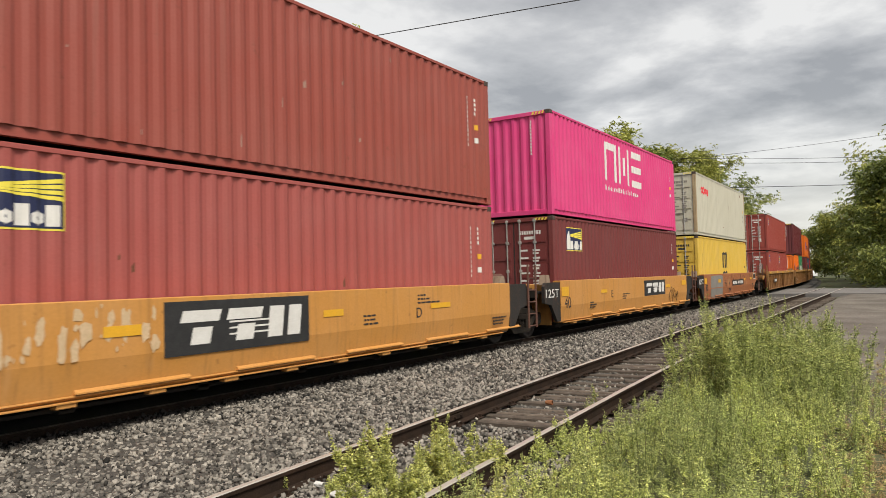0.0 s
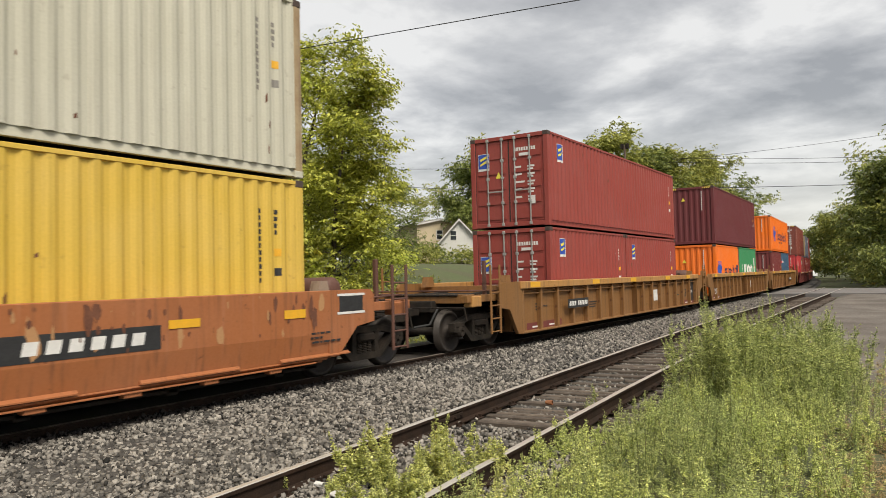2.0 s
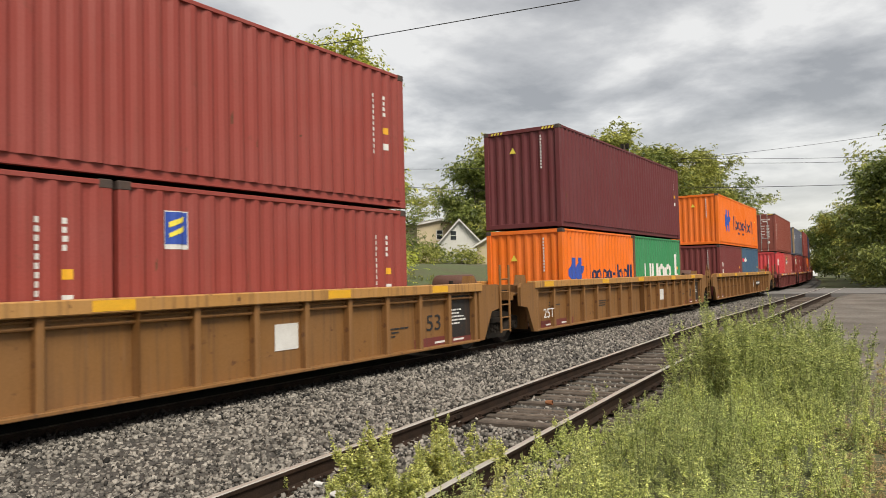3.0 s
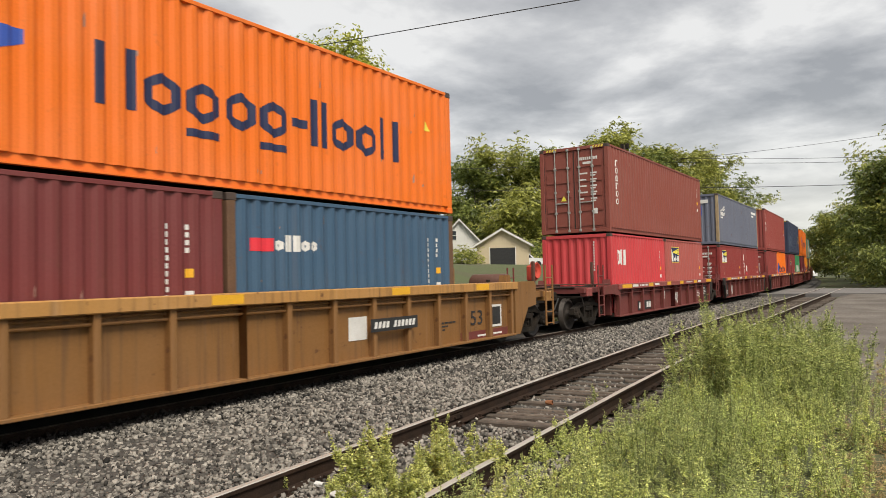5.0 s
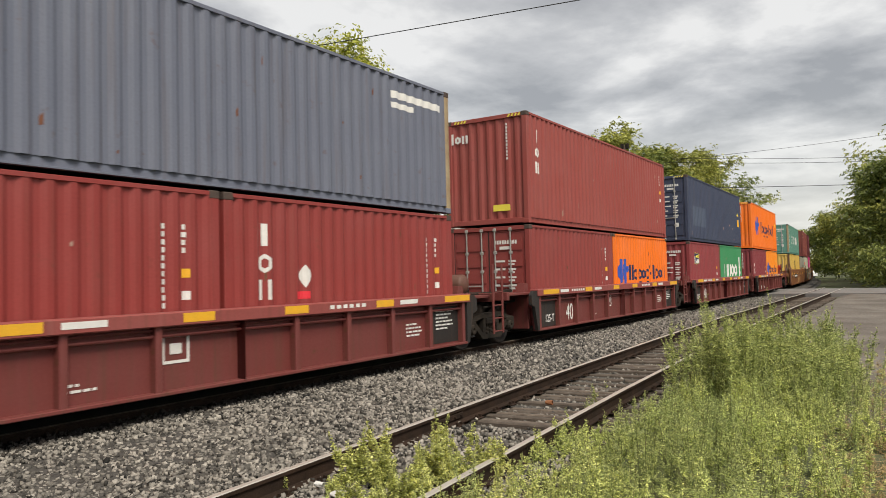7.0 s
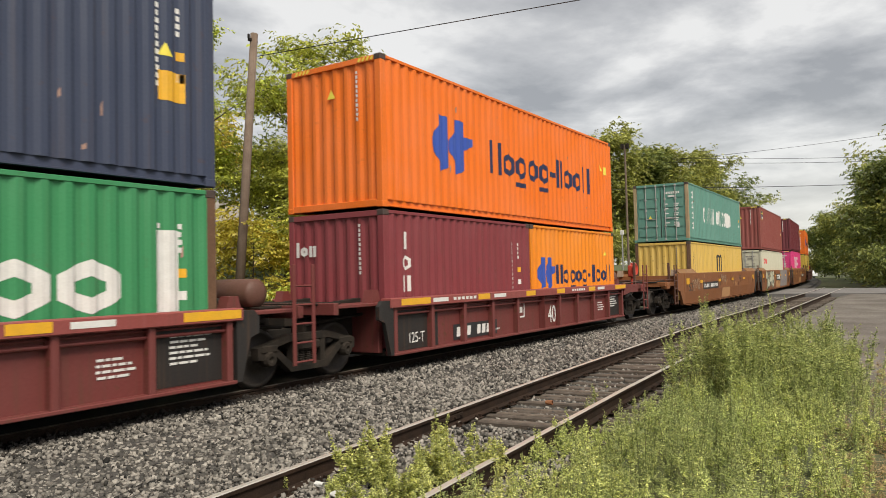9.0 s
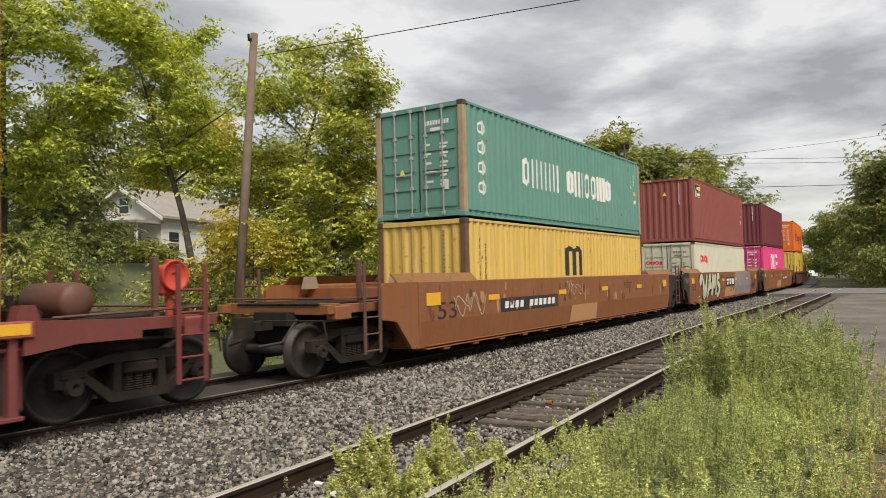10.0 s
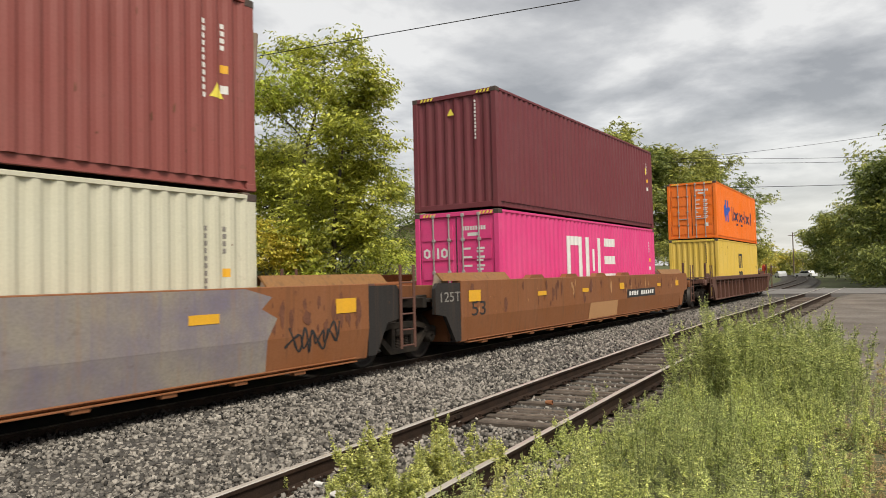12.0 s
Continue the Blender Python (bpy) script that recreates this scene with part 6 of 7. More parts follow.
def weeds(name, spots, mat, seed, label, leaf=0.05, dense=60, bushy=1.0, slim=0.30, simple=False):
    """Upright weeds: leaning stems and side shoots, each a plume of narrow upturned leaves that get smaller to the tip."""
    rng = np.random.default_rng(seed)
    b, P, D, S = Build(), [], [], []

    def plume(p0, p1, n, big):
        f = rng.uniform(0.01, 1.0, n) ** 0.75
        ang = rng.uniform(0, 6.283, n)
        ax = (p1 - p0) / np.linalg.norm(p1 - p0)
        P.append(p0 + (p1 - p0) * f[:, None] + rng.normal(0, 0.004, (n, 3)))
        up = rng.uniform(0.05, 0.85, n)[:, None]
        D.append(np.stack([np.cos(ang), np.sin(ang), rng.normal(0, 0.15, n)], -1) + ax * up)
        S.append(big * (1.25 - 0.8 * f))

    for x, y, h in spots:
        z = ground_z(x, y)
        for k in range(int(rng.integers(2, 5))):
            hh = h * rng.uniform(0.6, 1.12)
            lean = rng.normal(0, 0.12, 2) * hh
            p0 = np.array((x + rng.normal(0, 0.09), y + rng.normal(0, 0.09), z - 0.04))
            pm = p0 + (lean[0] * 0.4, lean[1] * 0.4, hh * 0.55)
            p1 = p0 + (lean[0], lean[1], hh)
            b.tube(p0, pm, 0.0050, 4, 0.0035)
            b.tube(pm, p1, 0.0035, 3, 0.0012)
            plume(p0, pm, int(dense * hh * 0.35), leaf)
            plume(pm, p1, int(dense * hh * 0.65), leaf * 0.85)
            for q in range(int((4 + 9 * hh) * bushy)):
                f0, ang = rng.uniform(0.12, 0.88), rng.uniform(0, 6.283)
                root = p0 + (pm - p0) * (f0 / 0.55) if f0 < 0.55 else pm + (p1 - pm) * ((f0 - 0.55) / 0.45)
                ln = (0.30 * hh * (1.08 - f0) + 0.02) * rng.uniform(0.6, 1.2)
                tip = root + np.array((math.cos(ang) * 0.62, math.sin(ang) * 0.62, 0.82)) * ln
                plume(root, tip, max(4, int(dense * ln * 1.25)), leaf * 0.78)
    st = solo(name, b, M_STALK, label, "weeds", kind="stuff")
    part("foliage", leaves_mesh("foliage", np.concatenate(P), np.concatenate(D), np.concatenate(S), seed, mat, slim, simple), mat, st)
    return st


M_STALK = shader("weed_stalk", (0.20, 0.23, 0.09), 0.8, 0, (0.22, 0.15, 0.07), 0.5, 9, 60, 0.1)


def weed_spots(seed, n, inside, height):
    rng = random.Random(seed)
    out = []
    while len(out) < n:
        x, y = rng.uniform(-4.5, 1.5), rng.uniform(2.2, 22)
        if inside(x, y):
            out.append((x, y, height(x, y) * rng.uniform(0.7, 1.2)))
    return out


def build_weeds():
    def left(y):
        return float(np.interp(y, (2.5, 4.3, 6, 8, 10, 12, 14), (-3.6, -3.55, -3.15, -2.85, -2.85, -3.0, -3.0)))
    def tall(x, y):
        return 9.6 < y < 14.5 and left(y) + 0.15 < x < -0.75
    def low(x, y):
        return 2.4 < y < 10.5 and left(y) < x < -0.42
    def tuft(x, y):
        return 0.5 + 0.5 * math.sin(2.3 * x + 1.1 * y + 1.3 * math.sin(1.7 * y - x)) * math.cos(1.9 * y - 0.8 * x)
    def gap(x, y):
        return (x + 1.75) ** 2 + ((y - 9.75) * 0.6) ** 2 < 0.09
    weeds("tall_weeds", weed_spots(1, 165, lambda x, y: tall(x, y) and not gap(x, y), lambda x, y: (1.24 - 0.24 * abs(x + 2.4)) * (0.72 + 0.42 * tuft(x * 1.6, y * 1.6))), LEAF_WEED2, 21, "tall green bushy weeds beside the siding", 0.064, 120, 1.0, 0.30, True)
    def height(x, y):
        return (0.36 + 0.20 * min(1, (x - left(y)) * 1.3)) * (0.60 + 0.75 * tuft(x, y))
    weeds("low_weeds", weed_spots(2, 215, lambda x, y: low(x, y) and tuft(x, y) < 0.62, height), LEAF_WEED, 22, "bright green leafy weeds at the siding's edge", 0.038, 200, 1.2, 0.32)
    weeds("low_weeds", weed_spots(6, 165, lambda x, y: low(x, y) and tuft(x, y) > 0.38, height), LEAF_WEED2, 26, "darker green feathery weeds at the siding's edge", 0.036, 210, 1.2, 0.26)
    edge = lambda x, y: 3.2 < y < 7.6 and left(y) - 0.35 < x < left(y) + 0.05
    weeds("low_weeds", weed_spots(7, 80, edge, lambda x, y: 0.46), LEAF_WEED, 27, "leafy weeds leaning over the rusty rail", 0.044, 190, 1.1, 0.40)
    front = lambda x, y: 2.9 < y < 5.4 and -3.55 < x < -2.3
    weeds("low_weeds", weed_spots(8, 50, front, lambda x, y: 0.48), LEAF_PALE, 30, "yellow-green leafy weeds hiding the rusty rail", 0.040, 200, 1.2, 0.40)
    weeds("dry_weeds", weed_spots(3, 150, lambda x, y: 3 < y < 15 and -0.75 < x < 0.3, lambda x, y: 0.2), LEAF_DRY, 23, "dry brownish grass at the lot's edge", 0.075, 170, 0.4, 0.16, True)
    clumps = [(x + dx, y + dy, h * 1.18) for x, y, h in ((-4.25, 5.35, 0.58), (-4.32, 5.1, 0.60), (-4.05, 5.15, 0.52), (-3.78, 5.75, 0.66), (-3.7, 5.3, 0.6), (-3.6, 5.55, 0.6), (-3.55, 4.9, 0.56), (-3.8, 4.6, 0.46), (-3.4, 5.9, 0.5), (-4.3, 4.75, 0.36), (-3.5, 4.4, 0.46)) for dx, dy in ((0, 0), (0.10, -0.08), (-0.08, 0.05))]
    weeds("track_weeds", clumps, LEAF_PALE, 24, "pale yellow-green weeds growing between the siding's rails", 0.046, 260, 1.4, 0.55)
    weeds("track_weeds", weed_spots(5, 5, lambda x, y: 9 < y < 12 and -4.3 < x < -3.7, lambda x, y: 0.42), LEAF_WEED2, 25, "small weeds growing between the siding's rails", 0.04, 130, 1.0, 0.3)


    bank = random.Random(41)
    tufts = [(MAIN_X - 3.4 - 13 * bank.random() ** 1.6, bank.uniform(3, 34), bank.uniform(0.25, 0.7)) for _ in range(420)]
    weeds("bank_grass", tufts, LEAF_GREEN, 28, "rough green weeds on the bank behind the train", 0.15, 34, 0.5, 0.28, True)
    lot = random.Random(42)
    tufts = [(lot.uniform(-1.0, 1.4), lot.uniform(6, 17), lot.uniform(0.06, 0.16)) for _ in range(110)]
    weeds("dry_weeds", tufts, LEAF_DRY, 29, "sparse dry tufts on the gravel lot", 0.07, 150, 0.3, 0.14, True)


build_weeds()


def spot(px, reach):
    """A place by its bearing, given as a distance across the view, and its reach."""
    a = YAW - math.atan((px - 784) / 1288)
    return -math.sin(a) * reach, math.cos(a) * reach


def build_trees():
    # behind the train, near: lime-green trees
    tree(*spot(349, 28), 10.6, 3.5, LEAF_LIME, 1, "lime-green tree with an open forked crown", 40000, 0.18, 0.40, lean=(-0.24, -0.15))
    tree(-20.4, 20.2, 10.4, 2.4, LEAF_MID, 2, "slender green tree behind the pole", 26000, 0.17, 0.2, spread=0.45)
    tree(-17.2, 19.2, 9.0, 1.75, LEAF_MID, 3, "dense green tree beside the tracks", 36000, 0.165, 0.05, spread=0.42)
    tree(-27, 13.0, 12.6, 3.8, LEAF_LIME, 4, "tall light green tree with hanging sprays", 38000, 0.19, 0.12)
    tree(-24.5, 8.0, 12.5, 4.2, LEAF_LIME, 5, "tall green tree with hanging sprays", 26000, 0.19, 0.1)
    tree(-18.0, 16.4, 3.6, 1.4, LEAF_GOLD, 6, "small yellow-leaved sapling beside the pole", 7000, 0.15, 0.05)
    tree(-34, 18, 8, 3.2, LEAF_DARK, 7, "dark green tree near the white house", 9000, 0.3, 0.1)
    tree(-46, 36, 12, 4.5, LEAF_GOLD, 8, "golden autumn tree behind the house", 9000, 0.4, 0.15)
    tree(-29, 31, 6.5, 2.6, LEAF_GREEN, 9, "green tree beside the white house", 6000, 0.3, 0.1)
    for i, (px, reach, h, r) in enumerate([(-60, 55, 13, 6), (40, 66, 13, 6), (130, 72, 12, 6), (215, 80, 10, 6), (300, 74, 13, 6), (390, 80, 13, 6.5), (480, 75, 12, 6), (560, 80, 13, 6), (640, 85, 13, 6.5), (700, 100, 11, 6), (770, 128, 13, 6.5)]):
        x, y = spot(px, reach)
        tree(x, y, h, r, LEAF_DARK if i % 2 else LEAF_GREEN, 100 + i, "green tree in the wood behind the houses", 7000, 0.42, 0.02, spread=0.8, group="wood behind the houses", limbs=9, far=True)
    rng = random.Random(77)
    for i in range(15):
        x, y = spot(-40 + 52 * i + rng.uniform(-12, 12), rng.uniform(23, 29) if i % 2 else rng.uniform(31, 38))
        if 140 < -40 + 52 * i < 430 and (i % 2 == 0 or i == 5):
            continue
        low = tree(x, y, rng.uniform(1.2, 2.0), 1.3, (LEAF_DARK, LEAF_GREEN, LEAF_LIME)[i % 3], 140 + i, "low leafy shrub at the bank behind the train", 3600, 0.14, 0.0, spread=0.42, group="shrubs behind the train", limbs=12)
        low.name = "shrub"
        tagged(low, category="shrub")
    for i in range(13):
        x, y = spot(690 + 44 * i, 66 + 4.2 * i)
        low = tree(x, y, rng.uniform(2.2, 3.6), 2.2, (LEAF_DARK, LEAF_GREEN)[i % 2], 220 + i, "low green shrub beyond the tracks", 2600, 0.30, 0.0, spread=0.6, group="shrubs beyond the tracks", limbs=9, far=True)
        if 0 < i < 6:
            low.location.z -= 1.2
        low.name = "shrub"
        tagged(low, category="shrub")
    # greenery before the white house
    for i, (px, reach, h, r, m) in enumerate([(60, 40, 4.2, 2.0, LEAF_DARK), (118, 42, 4.0, 1.9, LEAF_DARK), (170, 43, 2.6, 1.2, LEAF_DARK), (228, 42, 1.2, 0.8, LEAF_DARK), (268, 39, 1.0, 0.7, LEAF_GREEN), (420, 36, 1.5, 1.0, LEAF_GOLD)]):
        x, y = spot(px, reach)
        low = tree(x, y, h, r, m, 260 + i, "leafy bush in the white house's front garden", 4000, 0.2, 0.0, spread=0.4, group="bushes before the house", limbs=12)
        low.name = "bush"
        tagged(low, category="bush")
    # farther along, behind the train
    spec = [(850, 106, 14, 5.5), (900, 110, 17, 6.5), (955, 112, 17, 6.5), (1005, 108, 16, 6), (1050, 112, 18, 6), (1095, 112, 20, 6.5), (1140, 122, 19, 6.5), (1185, 130, 19, 7), (1230, 140, 20, 7), (1275, 150, 19, 7), (1305, 168, 17, 6.5), (930, 96, 9, 4), (1000, 130, 16, 7), (1120, 150, 18, 8)]
    for i, (px, reach, h, r) in enumerate(spec):
        x, y = spot(px, reach)
        tree(x, y, h, r, LEAF_GREEN if i % 3 else LEAF_DARK, 30 + i, "leafy green tree in the row beyond the tracks", 17000, 0.56, 0.05, spread=1.05, group="tree row beyond the tracks", limbs=15, far=True)
    for i, (px, reach, h, r) in enumerate([(1345, 215, 6, 5), (1370, 235, 5, 5), (1395, 245, 5.5, 5), (1420, 235, 6, 5), (1328, 195, 8, 5)]):
        x, y = spot(px, reach)
        tree(x, y, h, r, LEAF_GREEN if i % 2 else LEAF_GOLD, 50 + i, "distant green tree where the track bends", 4000, 0.6, 0.02, spread=1.0, group="distant trees at the bend", limbs=9, far=True)
    # the wood on the far side of the road
    spec = [(5, 84, 15, 6), (11, 78, 17, 6.5), (1.5, 98, 14, 6), (8, 100, 17, 7), (-2.5, 116, 14, 5.5), (3, 118, 16, 7), (-7, 134, 12, 4.6), (-2, 140, 15, 6), (-12.5, 158, 11.5, 4.4), (15, 92, 18, 7), (-17.5, 185, 11, 5), (9.5, 72, 15, 5), (0.5, 88, 12, 4.6)]
    for i, (x, y, h, r) in enumerate(spec):
        tree(x, y, h, r, LEAF_DARK if i % 4 == 0 else LEAF_GREEN, 60 + i, "dense dark green tree on the wooded bank", 16000, 0.50, 0.02, spread=0.95, group="trees of the wooded bank", limbs=15, far=True)
    for i in range(16):
        y = 72 + 7 * i
        x = -2.0 - 0.062 * (y - 70) + rng.uniform(-0.6, 0.6)
        low = tree(x, y, rng.uniform(2, 3.5), 2.2, (LEAF_DARK, LEAF_GREEN)[i % 2], 180 + i, "low green shrub at the foot of the bank", 3400, 0.32, 0.0, spread=0.6, group="shrubs at the foot of the bank", limbs=12, far=True)
        low.name = "shrub"
        tagged(low, category="shrub")


build_trees()


def window(parent, x, y, z, w, h, ax, out):
    """A sash window on a wall face; ax 0: the wall faces x, 1: it faces y."""
    def bx(a0, a1, z0, z1, d0, d1):
        if ax == 0:
            return Build().box((x + out * d0, y + a0, z + z0), (x + out * d1, y + a1, z + z1), 0.01)
        return Build().box((x + a0, y + out * d0, z + z0), (x + a1, y + out * d1, z + z1), 0.01)
    p = part("window", bx(-w / 2, w / 2, 0, h, -0.02, 0.015), M_GLASS, parent, "dark glass window")
    for a0, a1, z0, z1 in ((-w / 2 - 0.1, -w / 2, -0.1, h + 0.1), (w / 2, w / 2 + 0.1, -0.1, h + 0.1), (-w / 2, w / 2, h, h + 0.1), (-w / 2, w / 2, -0.1, 0), (-w / 2, w / 2, h / 2 - 0.03, h / 2 + 0.03)):
        part("frame", bx(a0, a1, z0, z1, -0.02, 0.04), M_DIRTYWHITE, p)


def house(x, y, z, turn, wide, deep, wall, rise, mat, label, wins=(), porch=False, garage=False):
    """A gabled house: walls, two roof slopes with eaves, windows, and a porch or a blacked-out garage doorway. The
    gable faces -y.
    """
    h = thing("house", label, "house", at=(x, y, z))
    h.rotation_euler.z = radians(turn)
    w, d = wide / 2, deep / 2
    b = Build().prism([(-w, -0.6), (w, -0.6), (w, wall), (0, wall + rise), (-w, wall)], 1, -d, d)
    part("wall", b, mat, h)
    for s in (-1, 1):
        k = rise / w
        part("roof", Build().prism([(0, wall + rise + 0.02), (s * (w + 0.45), wall - 0.45 * k + 0.02), (s * (w + 0.45), wall - 0.45 * k + 0.17), (0, wall + rise + 0.17)], 1, -d - 0.4, d + 0.4), M_ROOF, h, "grey shingle roof")
        part("bargeboard", Build().prism([(0, wall + rise - 0.12), (s * (w + 0.45), wall - 0.45 * k - 0.12), (s * (w + 0.45), wall - 0.45 * k + 0.1), (0, wall + rise + 0.1)], 1, -d - 0.46, -d - 0.40), M_DIRTYWHITE, h)
    z0 = 0.15
    while z0 < wall:
        part("clapboard", Build().box((-w + 0.02, -d - 0.015, z0), (w - 0.02, -d, z0 + 0.06)).box((w, -d + 0.02, z0), (w + 0.015, d - 0.02, z0 + 0.06)), mat, h)
        z0 += 0.4
    for ax, a, zz, ww, hh in wins:
        if ax == 0:
            window(h, w, a, zz, ww, hh, 0, 1)
        else:
            window(h, a, -d, zz, ww, hh, 1, -1)
    if porch:
        part("porch_roof", Build().prism([(-w - 0.2, 2.6), (w + 0.2, 2.6), (w + 0.2, 2.75), (-w - 0.2, 2.85)], 1, -d - 2.2, -d), M_ROOF, h)
        part("porch_floor", Build().box((-w, -d - 2.1, -0.3), (w, -d, 0.1), 0.02), M_DIRTYWHITE, h)
        for q in (-w + 0.1, -w / 3, w / 3, w - 0.1):
            part("porch_post", Build().box((q - 0.08, -d - 2.0, 0.1), (q + 0.08, -d - 1.84, 2.6), 0.02), M_DIRTYWHITE, h)
        part("door", Build().box((0.3, -d - 0.05, 0.1), (1.25, -d, 2.15), 0.02), M_ROOF, h)
    if garage:
        # the open doorway's inner shade is a black slab on the wall
        part("doorway_shade", Build().box((-1.35, -d - 0.03, 0), (1.35, -d + 0.01, 2.2)), M_BLACK, h, "black slab for the shade inside the open garage doorway")
        for q in (-1.45, 1.35):
            part("door_frame", Build().box((q, -d - 0.06, 0), (q + 0.1, -d, 2.3)), M_DIRTYWHITE, h)
    return h


def parked_car(x, y, z, turn, mat, label):
    c = thing("parked_car", label, "car", at=(x, y, z))
    c.rotation_euler.z = radians(turn)
    part("body", Build().prism([(-2.2, 0.35), (2.2, 0.35), (2.25, 0.75), (2.1, 0.95), (1.0, 1.02), (0.5, 1.5), (-1.2, 1.55), (-1.7, 1.05), (-2.2, 0.98)], 0, -0.88, 0.88), mat, c)
    for s in (-1, 1):
        part("side_window", Build().prism([(-1.45, 1.05), (0.75, 1.05), (0.42, 1.42), (-1.15, 1.46)], 0, s * 0.875, s * 0.89), M_GLASS, c)
        for a in (-1.4, 1.4):
            part("wheel", Build().lathe([(s * 0.70, 0.05), (s * 0.70, 0.31), (s * 0.74, 0.34), (s * 0.88, 0.34), (s * 0.91, 0.30), (s * 0.90, 0.2), (s * 0.90, 0.0)], 16, 0, (0, a, 0.34)), M_SEAL, c)
    part("windscreen", Build().prism([(1.0, 1.03), (1.02, 1.05), (0.53, 1.50), (0.5, 1.48)], 0, -0.75, 0.75), M_GLASS, c)
    return c


def wire(points, r=0.012, sag=0.4, k=5):
    line = []
    for p, q in zip(points[:-1], points[1:]):
        p, q = Vector(p), Vector(q)
        line += [p.lerp(q, i / 12) - Vector((0, 0, 4 * sag * (i / 12) * (1 - i / 12))) for i in range(13)]
    ax = (line[-1] - line[0]).normalized()
    u = ax.orthogonal().normalized()
    w = ax.cross(u)
    vs = [c + r * (u * math.cos(6.2832 * j / k) + w * math.sin(6.2832 * j / k)) for c in line for j in range(k)]
    fs = [(i * k + j, i * k + (j + 1) % k, (i + 1) * k + (j + 1) % k, (i + 1) * k + j) for i in range(len(line) - 1) for j in range(k)]
    return solo("overhead_wire", Build().add(vs, fs), M_WIRE, "thin black overhead wire strung between poles", "wire")


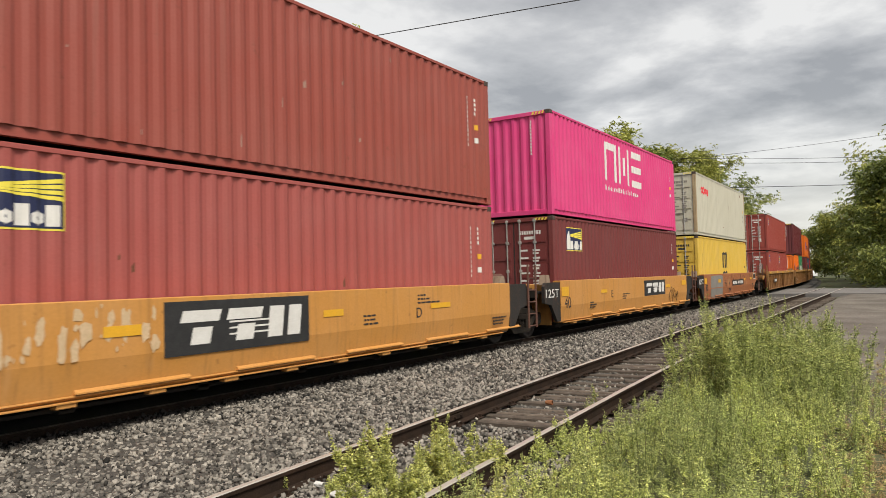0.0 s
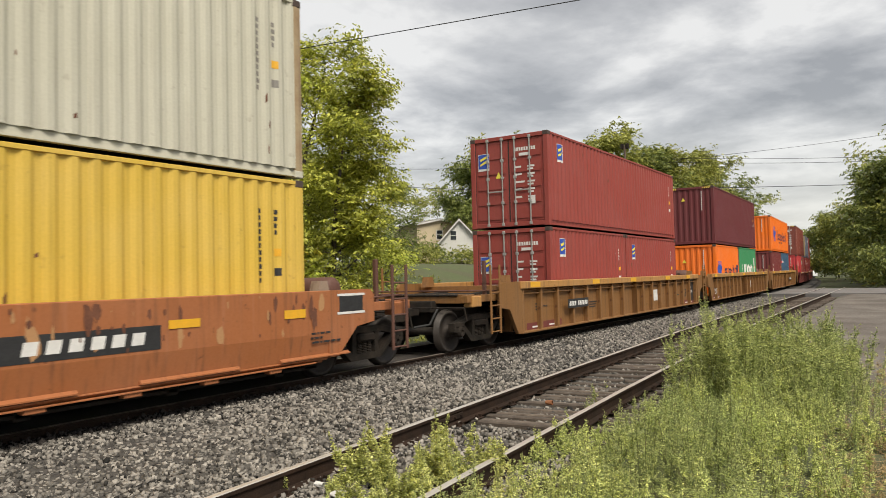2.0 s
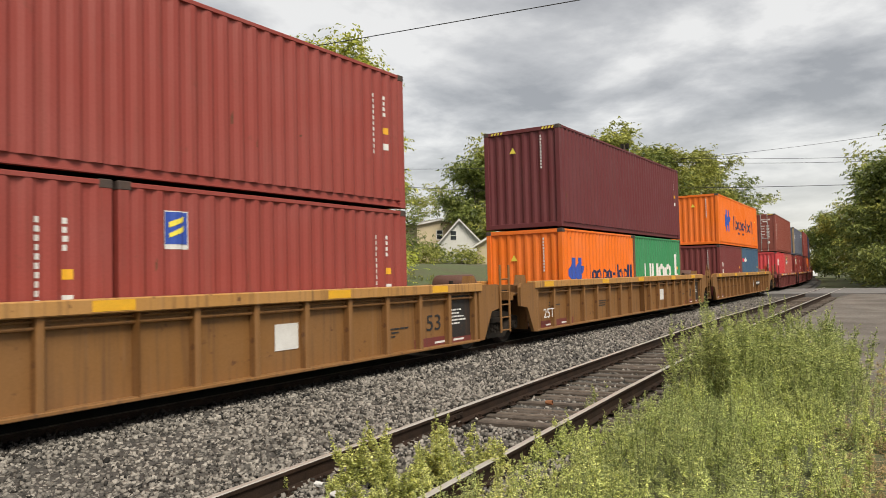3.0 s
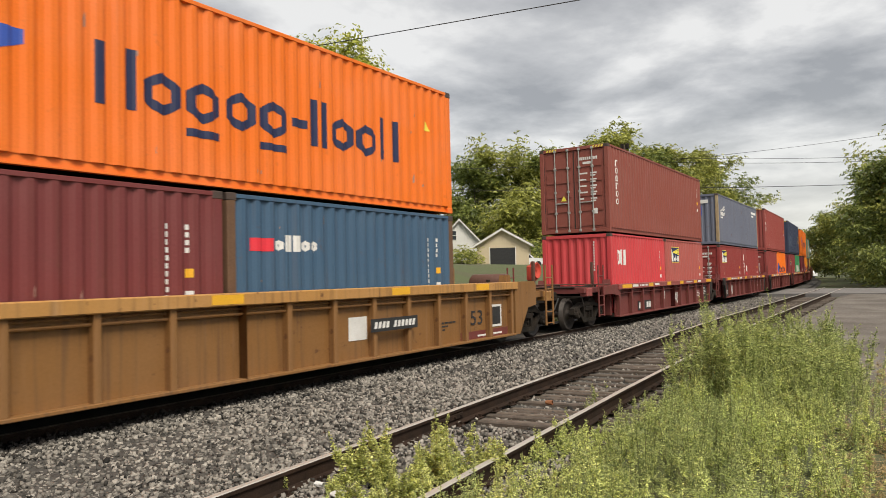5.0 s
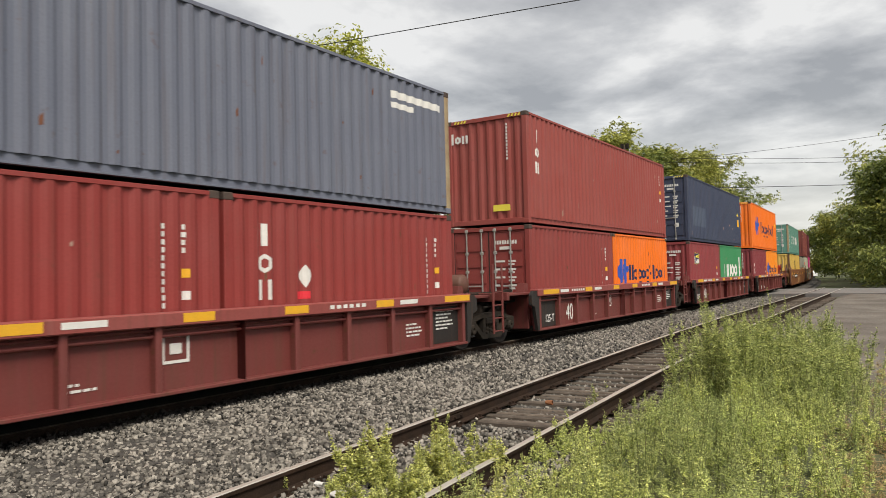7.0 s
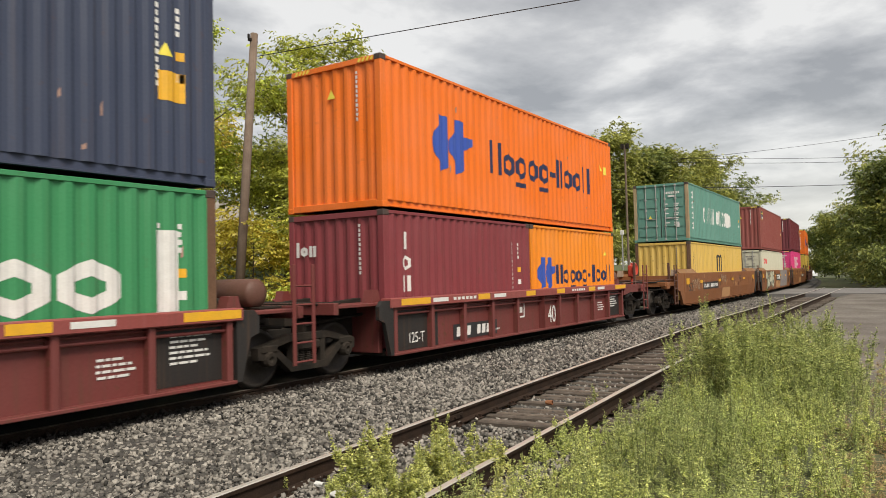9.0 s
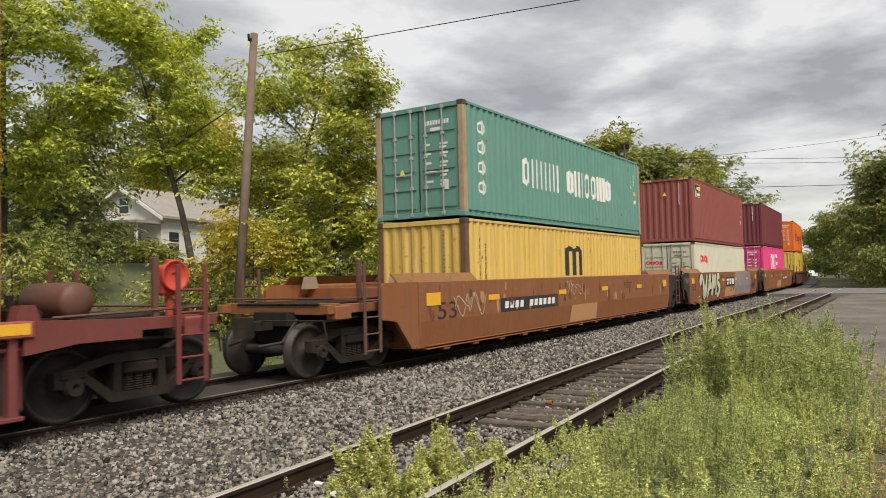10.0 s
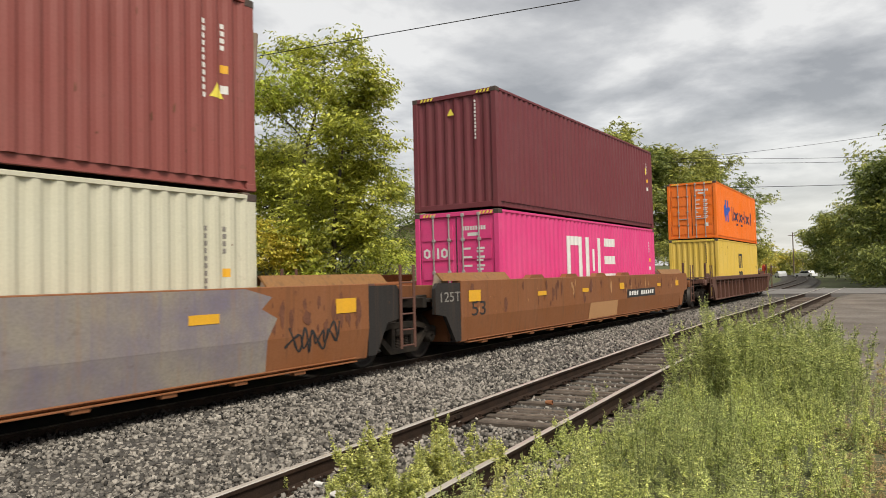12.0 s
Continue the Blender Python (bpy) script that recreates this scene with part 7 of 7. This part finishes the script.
def build_beyond():
    # white gabled house on the rise behind the train
    x, y = spot(283, 50)
    house(x, y, 2.55, 14, 5.4, 6.2, 3.2, 1.7, M_DIRTYWHITE, "white gabled house with a porch and grey roof", [(1, -1.6, 0.9, 0.9, 1.3), (0, -2, 0.9, 0.9, 1.3), (0, 1.5, 0.9, 0.9, 1.3), (1, 0, 3.4, 0.7, 0.9)], porch=True)
    x, y = spot(358, 53)
    house(x, y, 2.55, 14, 3.6, 6, 3.4, 1.4, M_DIRTYWHITE, "white gabled wing of a house with small windows", [(1, 0, 1.0, 0.8, 1.3), (1, 0, 3.3, 0.5, 0.7), (0, 0, 1.0, 0.8, 1.3)])
    x, y = spot(893, 82)
    house(x, y, 2.45, 24, 5.6, 6, 2.6, 1.6, M_TAN, "tan gabled garage with an open doorway", garage=True)
    x, y = spot(818, 96)
    house(x, y, 2.4, 28, 5.2, 9, 3.6, 2.8, M_DIRTYWHITE, "white steep-gabled house with grey roof", [(1, -0.8, 3.9, 0.7, 1.1), (1, 1.2, 1.1, 0.8, 1.2)])
    x, y = spot(752, 106)
    house(x, y, 2.4, 62, 7, 9, 6.6, 0.7, M_TAN, "tan two-storey house with a low roof", [(0, -2.5, 4.6, 0.9, 1.2), (0, 0, 4.6, 0.9, 1.2), (0, 2.5, 4.6, 0.9, 1.2), (0, 0, 1.4, 0.9, 1.2), (1, 0, 4.6, 0.9, 1.2)])
    x, y = spot(928, 80)
    parked_car(x, y, 2.45, -60, M_CAR, "white parked car beside the garage")
    x, y = spot(858, 84)
    parked_car(x, y, 2.45, -50, M_ROOF, "dark grey parked car near the garage")
    x, y = spot(1380, 185)
    parked_car(x, y, ground_z(x, y), 20, M_CAR, "white parked van by the distant bend")
    x, y = spot(1424, 175)
    parked_car(x, y, ground_z(x, y), 60, M_CAR, "white parked car by the distant bend")
    # the bare wooden pole and its wire
    p = thing("utility_pole", "bare weathered wooden utility pole, slightly leaning", "utility pole", at=(-16.62, 14.42, 0))
    part("pole", Build().tube((0, 0, ground_z(-16.62, 14.42) - 0.4), (0.44, 0.49, 9.0), 0.15, 10, 0.11), M_POLE, p, smooth=True)
    part("bracket", Build().box((0.36, 0.30, 8.75), (0.46, 0.62, 8.83), 0.01).tube((0.41, 0.3, 8.83), (0.41, 0.3, 8.95), 0.035, 8), M_STEEL, p)
    wire([(-16.1, 14.96, 8.32), (1.0, 15.83, 7.56)], 0.012, 0.0)
    x, y = spot(1112, 62)
    z = ground_z(x, y)
    p = thing("lamp_pole", "tall slim dark pole with two small heads", "lamp pole", at=(x, y, z))
    part("pole", Build().tube((0, 0, -0.3), (0, 0, 12.2 - z), 0.11, 8, 0.08), M_POLE, p)
    for s in (-1, 1):
        part("lamp_head", Build().box((s * 0.08, -0.12, 11.9 - z), (s * 0.34, 0.12, 12.35 - z), 0.03), M_STEEL, p)
    x, y = spot(1102, 58)
    p = thing("signal_post", "short white-topped post beside the track", "post", at=(x, y, ground_z(x, y)))
    part("post", Build().tube((0, 0, -0.3), (0, 0, 4.6), 0.06, 8), M_GALV, p)
    part("head", Build().box((-0.12, -0.1, 4.4), (0.12, 0.1, 4.75), 0.02), M_DIRTYWHITE, p)
    x, y = spot(1404, 210)
    p = thing("utility_pole", "distant wooden utility pole at the bend", "utility pole", at=(x, y, ground_z(x, y)))
    part("pole", Build().tube((0, 0, -0.3), (0, 0, 11.5), 0.16, 8, 0.12), M_POLE, p)
    part("crossarm", Build().box((-1.1, -0.06, 10.6), (1.1, 0.06, 10.75), 0.01), M_POLE, p)
    # wires across the track, farther off
    wire([(-34, 116, 19.9), (9, 121, 16.6)], 0.03, 0.5)
    wire([(-34, 116, 19.2), (9, 121, 16.0)], 0.03, 0.5)
    wire([(-30, 96.5, 12.9), (12, 101, 10.9)], 0.035, 0.3)
    wire([(-33, 117, 19.5), (12, 122, 21.5)], 0.025, 0.6)
    wire([(-60, 62, 13.5), (-30, 96.5, 12.9)], 0.03, 0.8)
    wire([(-62, 66, 15.5), (-34, 116, 19.9)], 0.03, 0.8)


build_beyond()


build_train()


# ---- what moves ----
def motions():
    times = [0.5 * i for i in range(25)]
    for ob, along, z, unit in TRAIN:
        rows = []
        for t in times:
            u = UNITS[unit] + MID - run(t)
            half = 8.8
            x0, y0, _ = main_line(u - half)
            x1, y1, _ = main_line(u + half)
            head = math.atan2(-(x1 - x0), y1 - y0)
            xm, ym, _ = main_line(u)
            k = 0.5 * ((x0 + x1) / 2 + xm)
            rows.append((t, pose(k - along * math.sin(head), (y0 + y1) / 2 + along * math.cos(head), z, 0, 0, math.degrees(head))))
        walk(ob, rows)
    # wheels roll on the rails
    for w, a in ROLLING:
        walk(w, [(i / FPS, pose(0, a, R_WHEEL, math.degrees(run(i / FPS) / R_WHEEL) % 360.0)) for i in range(12 * FPS + 1)])


motions()
